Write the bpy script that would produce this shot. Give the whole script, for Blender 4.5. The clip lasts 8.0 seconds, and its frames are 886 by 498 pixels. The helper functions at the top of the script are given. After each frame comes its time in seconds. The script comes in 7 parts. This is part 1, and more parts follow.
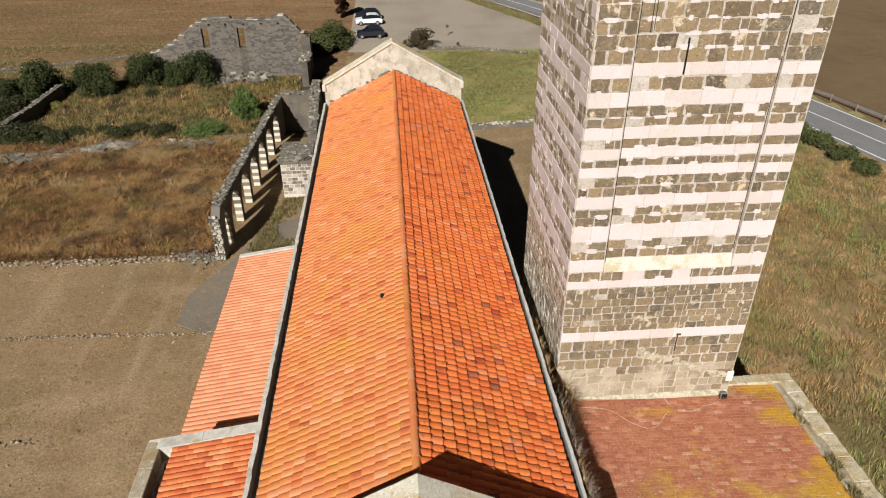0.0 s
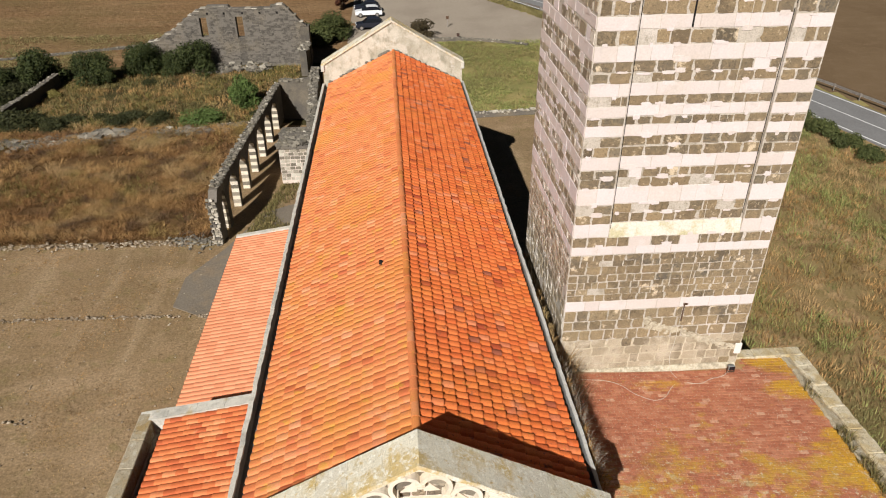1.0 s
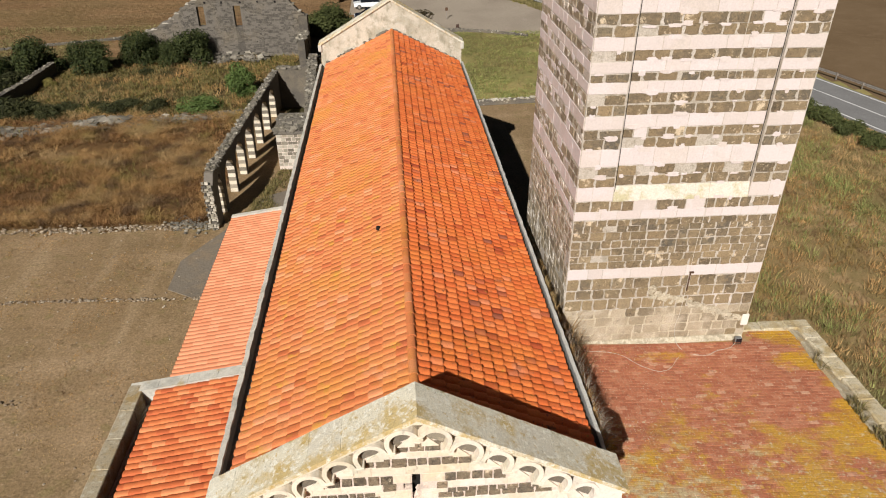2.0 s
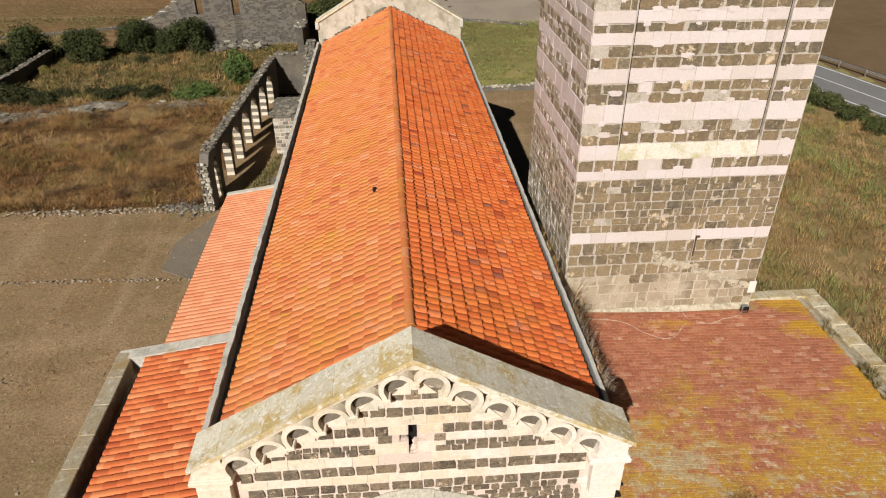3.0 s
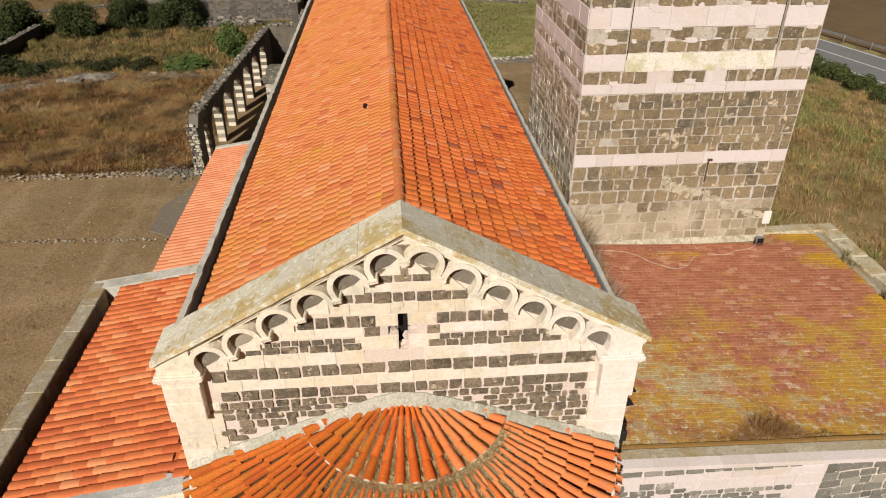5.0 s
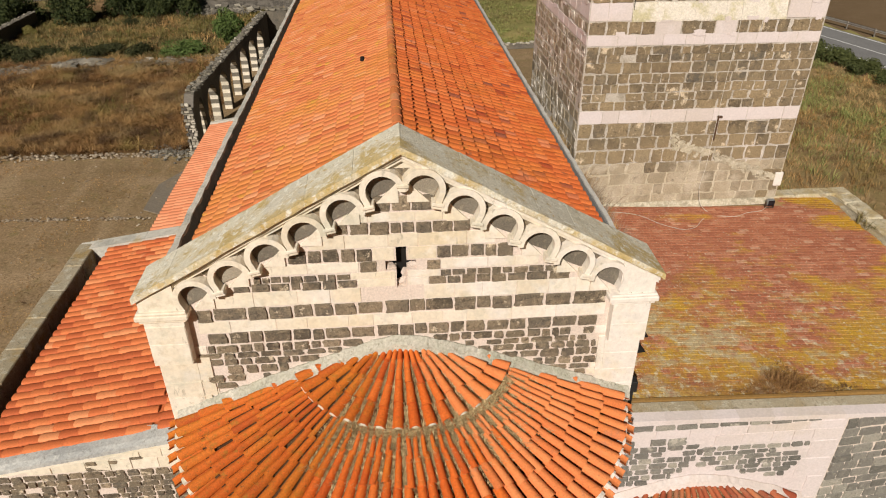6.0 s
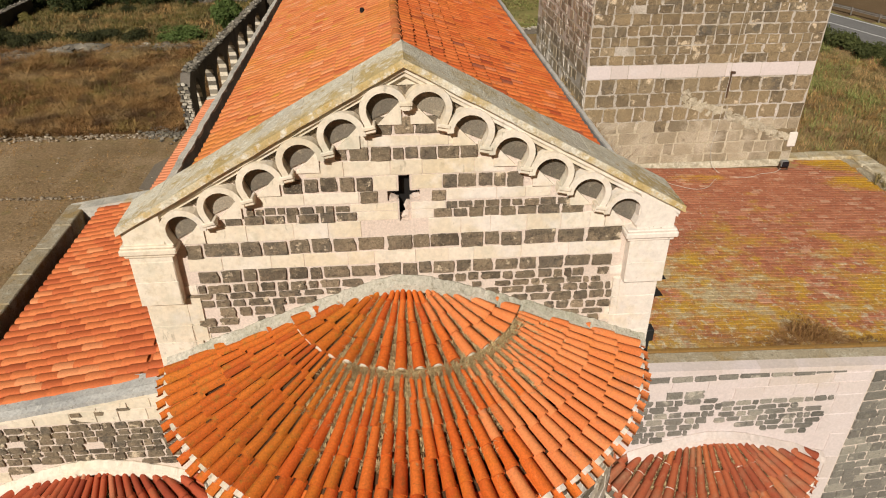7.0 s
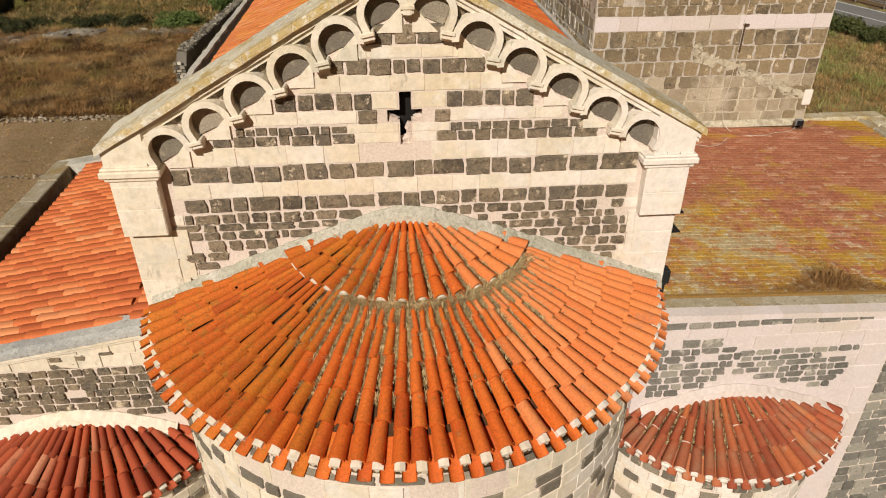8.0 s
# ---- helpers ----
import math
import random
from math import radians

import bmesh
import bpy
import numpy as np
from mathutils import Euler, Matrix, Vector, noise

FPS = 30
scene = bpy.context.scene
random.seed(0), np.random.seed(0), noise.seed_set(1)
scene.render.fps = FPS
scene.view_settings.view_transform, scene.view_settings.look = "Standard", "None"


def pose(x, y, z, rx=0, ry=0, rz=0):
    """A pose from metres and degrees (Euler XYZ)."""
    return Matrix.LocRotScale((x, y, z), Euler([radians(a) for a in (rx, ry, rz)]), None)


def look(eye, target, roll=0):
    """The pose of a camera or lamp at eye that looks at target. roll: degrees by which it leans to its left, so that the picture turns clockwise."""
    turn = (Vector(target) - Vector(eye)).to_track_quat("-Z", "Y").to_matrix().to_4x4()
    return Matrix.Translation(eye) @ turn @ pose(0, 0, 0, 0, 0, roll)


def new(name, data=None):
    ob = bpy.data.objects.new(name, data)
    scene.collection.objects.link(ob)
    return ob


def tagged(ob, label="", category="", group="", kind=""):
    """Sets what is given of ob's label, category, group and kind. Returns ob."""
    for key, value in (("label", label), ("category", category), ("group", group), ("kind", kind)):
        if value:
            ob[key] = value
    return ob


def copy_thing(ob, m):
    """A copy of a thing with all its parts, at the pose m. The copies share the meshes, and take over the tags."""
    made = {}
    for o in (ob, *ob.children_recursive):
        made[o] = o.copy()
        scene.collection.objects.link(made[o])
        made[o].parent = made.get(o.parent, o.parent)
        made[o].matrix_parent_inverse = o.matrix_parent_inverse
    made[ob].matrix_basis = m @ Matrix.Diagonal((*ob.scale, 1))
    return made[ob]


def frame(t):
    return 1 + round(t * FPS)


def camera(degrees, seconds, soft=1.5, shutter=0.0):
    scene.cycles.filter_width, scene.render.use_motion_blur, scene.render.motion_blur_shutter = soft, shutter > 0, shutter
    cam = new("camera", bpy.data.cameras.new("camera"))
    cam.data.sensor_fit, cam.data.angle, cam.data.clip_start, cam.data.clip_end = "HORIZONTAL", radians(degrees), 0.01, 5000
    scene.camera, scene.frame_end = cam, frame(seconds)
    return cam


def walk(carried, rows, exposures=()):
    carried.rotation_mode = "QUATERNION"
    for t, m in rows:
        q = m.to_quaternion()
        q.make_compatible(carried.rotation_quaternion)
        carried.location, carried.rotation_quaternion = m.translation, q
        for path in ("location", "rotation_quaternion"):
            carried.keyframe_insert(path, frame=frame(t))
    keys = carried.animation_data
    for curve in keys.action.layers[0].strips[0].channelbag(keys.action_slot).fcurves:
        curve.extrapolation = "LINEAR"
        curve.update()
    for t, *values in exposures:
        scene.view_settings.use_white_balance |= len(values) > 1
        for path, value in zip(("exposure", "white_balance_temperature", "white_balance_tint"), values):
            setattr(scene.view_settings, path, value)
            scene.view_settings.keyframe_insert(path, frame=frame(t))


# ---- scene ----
cam = camera(66.04, 8.0, soft=1.1)
PATH = [
    (0.0, (-0.168, -8.414, 22.744), (-0.0347, -6.7103, 21.7051), -0.1),
    (0.5, (-0.193, -8.425, 22.202), (-0.0585, -6.7218, 21.1631), -0.08),
    (1.0, (-0.197, -8.448, 21.591), (-0.0628, -6.7432, 20.5531), -0.04),
    (1.5, (-0.197, -8.457, 21.036), (-0.0611, -6.7519, 19.9995), 0.0),
    (3.0, (-0.162, -8.5, 19.278), (-0.0249, -6.7954, 18.2409), 0.0),
    (3.5, (-0.129, -8.509, 18.722), (0.0088, -6.8039, 17.6849), -0.02),
    (4.0, (-0.107, -8.518, 18.118), (0.0323, -6.814, 17.0807), 0.0),
    (4.5, (-0.085, -8.517, 17.56), (0.0549, -6.8142, 16.5205), 0.0),
    (6.0, (-0.106, -8.486, 15.78), (0.0368, -6.7842, 14.7387), 0.02),
    (6.5, (-0.143, -8.461, 15.225), (0.0, -6.7601, 14.183), 0.0),
    (7.0, (-0.185, -8.437, 14.653), (-0.0415, -6.7367, 13.6092), -0.05),
    (7.5, (-0.213, -8.409, 14.113), (-0.0706, -6.7096, 13.0681), -0.06),
    (8.0, (-0.234, -8.387, 13.499), (-0.0902, -6.6871, 12.4551), -0.04),
]
walk(cam, [(t, look(eye, target, roll)) for t, eye, target, roll in PATH],
     exposures=[(0.0, 0.42, 6150, 10), (1.5, 0.37, 6250, 10), (3.5, 0.22, 6400, 10), (4.5, 0.17, 6480, 10), (6.5, 0.04, 6600, 10), (8.0, 0.0, 6800, 10)])

# ---- light: a clear morning, the sun behind the apse and to its south ----
SUN_RAY = Vector((0.556, 1.318, -1.0))
world = bpy.data.worlds.new("world")
scene.world = world
world.use_nodes = True
sky = world.node_tree.nodes.new("ShaderNodeTexSky")
sky.sky_type, sky.sun_disc = "NISHITA", False
sky.sun_elevation, sky.sun_rotation = radians(35), radians(203)
world.node_tree.links.new(sky.outputs[0], world.node_tree.nodes["Background"].inputs[0])
world.node_tree.nodes["Background"].inputs[1].default_value = 0.006
sun_data = bpy.data.lights.new("sun", "SUN")
sun_data.energy, sun_data.angle, sun_data.color = 5.0, radians(0.53), (1.0, 0.945, 0.865)
sun = new("sun", sun_data)
sun.matrix_world = look((0, 0, 60), Vector((0, 0, 60)) + SUN_RAY)

# ---- materials ----


def ramp(nt, fac, stops):
    r = nt.nodes.new("ShaderNodeValToRGB")
    while len(r.color_ramp.elements) < len(stops):
        r.color_ramp.elements.new(0.5)
    for e, (p, c) in zip(r.color_ramp.elements, stops):
        e.position, e.color = p, (c + (1,)) if len(c) == 3 else c
    nt.links.new(fac, r.inputs[0])
    return r.outputs[0]


def grain(nt, scale, detail=5.0, rough=0.6, stretch=None):
    g = nt.nodes.new("ShaderNodeNewGeometry")
    src = g.outputs["Position"]
    if stretch:
        m = nt.nodes.new("ShaderNodeMapping")
        m.inputs["Scale"].default_value = stretch
        nt.links.new(src, m.inputs[0])
        src = m.outputs[0]
    n = nt.nodes.new("ShaderNodeTexNoise")
    n.inputs["Scale"].default_value, n.inputs["Detail"].default_value, n.inputs["Roughness"].default_value = scale, detail, rough
    nt.links.new(src, n.inputs["Vector"])
    return n.outputs["Fac"]


def mixed(nt, fac, a, b, mode="MIX"):
    m = nt.nodes.new("ShaderNodeMix")
    m.data_type, m.blend_type = "RGBA", mode
    for slot, v in ((0, fac), (6, a), (7, b)):
        if isinstance(v, (int, float)):
            m.inputs[slot].default_value = v
        elif isinstance(v, tuple):
            m.inputs[slot].default_value = v + (1,)
        else:
            nt.links.new(v, m.inputs[slot])
    return m.outputs[2]


def chance(nt):
    """A random value for each piece, whether it is an object or an island of a joined mesh."""
    o, g, a = nt.nodes.new("ShaderNodeObjectInfo"), nt.nodes.new("ShaderNodeNewGeometry"), nt.nodes.new("ShaderNodeMath")
    f = nt.nodes.new("ShaderNodeMath")
    a.operation, f.operation = "ADD", "FRACT"
    nt.links.new(o.outputs["Random"], a.inputs[0])
    nt.links.new(g.outputs["Random Per Island"], a.inputs[1])
    nt.links.new(a.outputs[0], f.inputs[0])
    return f.outputs[0]


def drift(nt, value, way, offset):
    """The value, growing along a way through the place: where lichen and lime wash gather on one end of a surface."""
    g, d, a, b = nt.nodes.new("ShaderNodeNewGeometry"), nt.nodes.new("ShaderNodeVectorMath"), nt.nodes.new("ShaderNodeMath"), nt.nodes.new("ShaderNodeMath")
    d.operation, d.inputs[1].default_value = "DOT_PRODUCT", way
    nt.links.new(g.outputs["Position"], d.inputs[0])
    nt.links.new(d.outputs["Value"], a.inputs[0])
    a.inputs[1].default_value = offset
    nt.links.new(a.outputs[0], b.inputs[0])
    nt.links.new(value, b.inputs[1])
    return b.outputs[0]


def surface(name, pieces, stains=(), fine=30.0, contrast=0.25, rough=0.85, bump=0.3, bump_scale=40.0, metal=0.0, dist=0.01, spec=0.3):
    """pieces: ramp stops over each piece's random value. stains: (scale, from, to, colour, strength, stretch, drift across the place)."""
    m = bpy.data.materials.new(name)
    m.use_nodes = True
    nt = m.node_tree
    bsdf = nt.nodes["Principled BSDF"]
    col = ramp(nt, chance(nt), pieces)
    for scale, lo, hi, colour, strength, *more in stains:
        value = grain(nt, scale, 6.0, 0.65, more[0] if more else None)
        if len(more) > 1:
            value = drift(nt, value, *more[1])
        mask = ramp(nt, value, [(lo, (0, 0, 0)), (hi, (strength,) * 3)])
        col = mixed(nt, mask, col, colour)
    tone = ramp(nt, grain(nt, fine, 4.0, 0.7), [(0.25, (1 - contrast,) * 3), (0.75, (1 + contrast * 0.6,) * 3)])
    col = mixed(nt, 1.0, col, tone, "MULTIPLY")
    nt.links.new(col, bsdf.inputs["Base Color"])
    bsdf.inputs["Roughness"].default_value, bsdf.inputs["Metallic"].default_value = rough, metal
    bsdf.inputs["Specular IOR Level"].default_value = spec
    b = nt.nodes.new("ShaderNodeBump")
    b.inputs["Strength"].default_value, b.inputs["Distance"].default_value = bump, dist
    nt.links.new(grain(nt, bump_scale, 5.0, 0.65), b.inputs["Height"])
    nt.links.new(b.outputs[0], bsdf.inputs["Normal"])
    return m


LIMESTONE = surface("limestone", [(0.0, (0.649, 0.560, 0.427)), (0.3, (0.718, 0.635, 0.508)), (0.7, (0.741, 0.661, 0.546)), (1.0, (0.680, 0.591, 0.454))],
                    [(0.8, 0.50, 0.68, (0.659, 0.541, 0.351), 0.65), (2.4, 0.53, 0.68, (0.535, 0.503, 0.399), 0.65), (1.1, 0.56, 0.66, (0.449, 0.446, 0.351), 0.55, (0.820, 0.820, 0.475)), (7.0, 0.56, 0.70, (0.506, 0.418, 0.285), 0.55), (1.2, 0.48, 0.62, (0.760, 0.700, 0.650), 0.7, (1, 1, 1), ((0.035, 0, 0), -0.03)), (1.6, 0.56, 0.68, (0.774, 0.708, 0.627), 0.7), (18.0, 0.64, 0.72, (0.382, 0.328, 0.242), 0.4), (5.0, 0.64, 0.70, (0.258, 0.228, 0.166), 0.5, (1.6, 1.6, 0.5))], 12, 0.16, 0.9, 0.5, 24, dist=0.016)
LIMESTONE_PINK = surface("pink_white_limestone", [(0.0, (0.586, 0.506, 0.462)), (0.3, (0.633, 0.552, 0.528)), (0.7, (0.658, 0.577, 0.559)), (1.0, (0.613, 0.528, 0.480))],
                         [(0.8, 0.52, 0.70, (0.554, 0.465, 0.367), 0.5), (2.4, 0.58, 0.72, (0.502, 0.448, 0.401), 0.45), (1.6, 0.56, 0.68, (0.671, 0.599, 0.585), 0.7)], 22, 0.15, 0.9, 0.5, 34, dist=0.014)
BASALT = surface("basalt", [(0.0, (0.103, 0.083, 0.059)), (0.25, (0.200, 0.159, 0.110)), (0.5, (0.146, 0.123, 0.095)), (0.75, (0.255, 0.198, 0.129)), (0.9, (0.170, 0.137, 0.096)), (1.0, (0.352, 0.273, 0.183))],
                 [(2.2, 0.5, 0.75, (0.364, 0.283, 0.183), 0.45), (7.0, 0.48, 0.62, (0.364, 0.283, 0.186), 0.6), (0.7, 0.55, 0.75, (0.097, 0.080, 0.059), 0.5), (16.0, 0.52, 0.64, (0.076, 0.059, 0.042), 0.75), (5.0, 0.60, 0.66, (0.753, 0.624, 0.451), 0.85), (30.0, 0.62, 0.68, (0.680, 0.565, 0.417), 0.6)], 45, 0.5, 0.85, 1.0, 45, dist=0.022)
BASALT_GREY = surface("basalt_grey", [(0.0, (0.130, 0.112, 0.086)), (0.3, (0.190, 0.163, 0.127)), (0.6, (0.165, 0.144, 0.115)), (0.8, (0.270, 0.233, 0.176)), (1.0, (0.360, 0.307, 0.234))],
                      [(1.2, 0.5, 0.75, (0.280, 0.251, 0.184), 0.5), (9.0, 0.54, 0.68, (0.320, 0.270, 0.189), 0.5), (4.0, 0.60, 0.70, (0.520, 0.437, 0.328), 0.6)], 45, 0.4, 0.85, 0.8, 50, dist=0.016)
NORTH_BASALT = surface("pale_grey_basalt", [(0.0, (0.136, 0.128, 0.111)), (0.3, (0.221, 0.204, 0.176)), (0.6, (0.187, 0.174, 0.152)), (0.8, (0.306, 0.285, 0.242)), (1.0, (0.391, 0.357, 0.295))],
                       [(1.2, 0.5, 0.75, (0.289, 0.281, 0.230), 0.5), (9.0, 0.54, 0.68, (0.340, 0.306, 0.246), 0.6), (4.0, 0.60, 0.68, (0.561, 0.510, 0.426), 0.7), (14.0, 0.58, 0.66, (0.102, 0.093, 0.078), 0.6)], 45, 0.4, 0.85, 0.8, 50, dist=0.016)
LIME_FILLET = surface("pale_lime_fillet", [(0.0, (0.500, 0.462, 0.380)), (1.0, (0.500, 0.462, 0.380))], [(1.2, 0.46, 0.62, (0.340, 0.340, 0.250), 0.75), (3.0, 0.54, 0.66, (0.640, 0.590, 0.505), 0.75), (9.0, 0.56, 0.66, (0.270, 0.245, 0.170), 0.7), (24.0, 0.58, 0.66, (0.170, 0.150, 0.105), 0.6)], 25, 0.35, 0.95, 0.8, 26, dist=0.025)
TAN_STONE = surface("tan_stone", [(0.0, (0.232, 0.183, 0.120)), (0.5, (0.344, 0.278, 0.188)), (1.0, (0.447, 0.365, 0.256))],
                    [(1.5, 0.48, 0.62, (0.516, 0.432, 0.320), 0.8), (6.0, 0.56, 0.7, (0.172, 0.133, 0.088), 0.6), (0.8, 0.52, 0.62, (0.568, 0.481, 0.368), 0.7)], 40, 0.45, 0.9, 0.7, 50, dist=0.014)
MORTAR = surface("lime_mortar", [(0.0, (0.669, 0.559, 0.478)), (1.0, (0.688, 0.577, 0.497))],
                 [(1.5, 0.5, 0.75, (0.536, 0.442, 0.344), 0.5), (0.5, 0.5, 0.8, (0.765, 0.659, 0.592), 0.5)], 30, 0.25, 0.95, 0.6, 45, dist=0.015)
TOWER_MORTAR = surface("grey_cream_mortar", [(0.0, (0.500, 0.440, 0.370)), (1.0, (0.500, 0.440, 0.370))],
                       [(1.5, 0.48, 0.66, (0.360, 0.310, 0.235), 0.7), (0.7, 0.52, 0.7, (0.680, 0.610, 0.560), 0.6), (6.0, 0.54, 0.66, (0.280, 0.240, 0.180), 0.7)], 30, 0.4, 0.95, 0.6, 45, dist=0.015)
TAN_MORTAR = surface("tan_mortar", [(0.0, (0.515, 0.436, 0.317)), (1.0, (0.515, 0.436, 0.317))],
                     [(1.5, 0.5, 0.7, (0.386, 0.324, 0.220), 0.6), (3.0, 0.52, 0.66, (0.626, 0.540, 0.422), 0.7)], 30, 0.35, 0.95, 0.6, 45, dist=0.015)
TOWER_BASALT = surface("smeared_tower_basalt", [(0.0, (0.114, 0.087, 0.057)), (0.2, (0.260, 0.189, 0.110)), (0.4, (0.172, 0.134, 0.088)), (0.6, (0.322, 0.235, 0.133)), (0.8, (0.208, 0.155, 0.096)), (0.92, (0.135, 0.116, 0.089)), (1.0, (0.395, 0.301, 0.181))],
                       [(0.5, 0.52, 0.64, (0.135, 0.114, 0.084), 0.5), (3.0, 0.5, 0.7, (0.322, 0.238, 0.129), 0.45), (7.0, 0.50, 0.64, (0.364, 0.267, 0.155), 0.5), (16.0, 0.54, 0.66, (0.078, 0.058, 0.036), 0.7), (1.0, 0.48, 0.62, (0.364, 0.276, 0.159), 0.45, (0.820, 0.820, 0.820), ((0, 0, -0.05), 0.50)), (2.0, 0.60, 0.65, (0.686, 0.553, 0.387), 0.9), (9.0, 0.61, 0.67, (0.582, 0.466, 0.318), 0.75)], 45, 0.5, 0.85, 0.9, 50, dist=0.014)
# South face basalt: more mortar, and paler to make up for grazing sun.
TOWER_SIDE = surface("mortared_lifted_tower_basalt", [(0.0, (0.20, 0.16, 0.11)), (0.5, (0.28, 0.225, 0.15)), (1.0, (0.37, 0.30, 0.205))],
                     [(3.0, 0.5, 0.7, (0.34, 0.29, 0.20), 0.5), (2.2, 0.54, 0.60, (0.74, 0.67, 0.58), 0.9)], 45, 0.4, 0.85, 0.8, 50, dist=0.012)
EAVES = surface("brown_lichened_eaves", [(0.0, (0.36, 0.30, 0.20)), (1.0, (0.42, 0.36, 0.26))], [(1.6, 0.48, 0.62, (0.34, 0.22, 0.07), 0.7), (5.0, 0.52, 0.66, (0.54, 0.50, 0.40), 0.7), (16.0, 0.56, 0.66, (0.17, 0.14, 0.09), 0.7)], 40, 0.4, 0.95, 0.7, 40, dist=0.02)
WEST_COAT = surface("stained_gable_render", [(0.0, (0.558, 0.507, 0.414)), (1.0, (0.558, 0.507, 0.414))],
                    [(0.9, 0.46, 0.62, (0.342, 0.311, 0.229), 0.65), (2.6, 0.50, 0.64, (0.243, 0.223, 0.158), 0.7, (0.900, 0.890, 0.528)), (3.0, 0.58, 0.68, (0.630, 0.587, 0.510), 0.7), (9.0, 0.58, 0.68, (0.396, 0.320, 0.194), 0.6)], 20, 0.3, 0.95, 0.5, 30, dist=0.015)
RENDER_COAT = surface("stained_lime_render", [(0.0, (0.60, 0.56, 0.46)), (1.0, (0.60, 0.56, 0.46))],
                      [(1.1, 0.42, 0.68, (0.28, 0.26, 0.20), 0.8), (3.5, 0.5, 0.75, (0.40, 0.34, 0.2), 0.5)], 20, 0.3, 0.95, 0.5, 30, dist=0.015)
COPING = surface("lichened_coping", [(0.0, (0.680, 0.620, 0.480)), (0.5, (0.740, 0.685, 0.550)), (1.0, (0.640, 0.585, 0.470))],
                 [(2.6, 0.54, 0.66, (0.340, 0.305, 0.220), 0.55), (1.3, 0.47, 0.60, (0.560, 0.390, 0.120), 0.75), (9.0, 0.52, 0.62, (0.820, 0.785, 0.680), 0.85), (20.0, 0.58, 0.67, (0.200, 0.175, 0.125), 0.6), (6.0, 0.60, 0.66, (0.520, 0.330, 0.070), 0.6)],
                 40, 0.35, 0.95, 0.8, 40, dist=0.025)
COPING_PALE = surface("pale_coping", [(0.0, (0.55, 0.52, 0.45)), (1.0, (0.62, 0.58, 0.50))],
                      [(1.5, 0.5, 0.68, (0.30, 0.29, 0.25), 0.7), (2.3, 0.58, 0.7, (0.42, 0.30, 0.10), 0.6), (10.0, 0.55, 0.7, (0.30, 0.28, 0.24), 0.5)],
                      40, 0.3, 0.95, 0.6, 40, dist=0.02)
TILE = surface("terracotta_tile", [(0.0, (0.463, 0.118, 0.042)), (0.06, (0.581, 0.170, 0.057)), (0.3, (0.619, 0.195, 0.068)), (0.6, (0.635, 0.211, 0.074)), (0.88, (0.658, 0.232, 0.086)), (0.96, (0.680, 0.280, 0.133)), (0.98, (0.561, 0.155, 0.059)), (1.0, (0.443, 0.111, 0.042))],
               [(0.50, 0.50, 0.66, (0.601, 0.242, 0.039), 0.55), (2.6, 0.57, 0.68, (0.532, 0.290, 0.037), 0.7), (1.1, 0.60, 0.72, (0.670, 0.319, 0.184), 0.5), (5.0, 0.62, 0.74, (0.266, 0.107, 0.037), 0.6), (13.0, 0.60, 0.68, (0.384, 0.184, 0.046), 0.6), (28.0, 0.66, 0.72, (0.128, 0.063, 0.028), 0.6)],
               35, 0.28, 0.8, 0.3, 60, dist=0.008)
TILE_OLD = surface("weathered_terracotta_tile", [(0.0, (0.362, 0.063, 0.023)), (0.08, (0.626, 0.131, 0.032)), (0.5, (0.702, 0.165, 0.040)), (0.90, (0.757, 0.200, 0.053)), (0.95, (0.702, 0.231, 0.104)), (0.975, (0.483, 0.111, 0.040)), (1.0, (0.286, 0.090, 0.051))],
                   [(0.45, 0.5, 0.7, (0.690, 0.232, 0.033), 0.5), (0.6, 0.62, 0.72, (0.608, 0.273, 0.157), 0.65), (4.2, 0.60, 0.70, (0.118, 0.062, 0.038), 0.75), (12.0, 0.61, 0.68, (0.090, 0.046, 0.028), 0.75), (3.0, 0.64, 0.70, (0.451, 0.226, 0.033), 0.6)],
                   35, 0.3, 0.8, 0.3, 60, dist=0.008)
TILE_APSE = surface("apse_barrel_tile", [(0.0, (0.470, 0.078, 0.011)), (0.12, (0.570, 0.104, 0.014)), (0.6, (0.630, 0.128, 0.017)), (0.92, (0.680, 0.160, 0.026)), (1.0, (0.520, 0.086, 0.015))],
                    [(1.3, 0.52, 0.66, (0.620, 0.168, 0.015), 0.6), (7.0, 0.60, 0.70, (0.240, 0.100, 0.024), 0.7), (14.0, 0.64, 0.71, (0.660, 0.340, 0.150), 0.5), (26.0, 0.62, 0.70, (0.200, 0.070, 0.020), 0.6)], 35, 0.35, 0.75, 0.3, 60, dist=0.008)
TILE_LICHEN = surface("lichened_barrel_tile", [(0.0, (0.396, 0.070, 0.010)), (0.15, (0.497, 0.100, 0.012)), (0.6, (0.543, 0.123, 0.014)), (1.0, (0.552, 0.147, 0.017))],
                      [(0.9, 0.50, 0.68, (0.488, 0.167, 0.013), 0.6), (8.0, 0.55, 0.66, (0.294, 0.149, 0.019), 0.65), (24.0, 0.58, 0.67, (0.129, 0.076, 0.021), 0.7)], 35, 0.35, 0.8, 0.3, 60, dist=0.008)
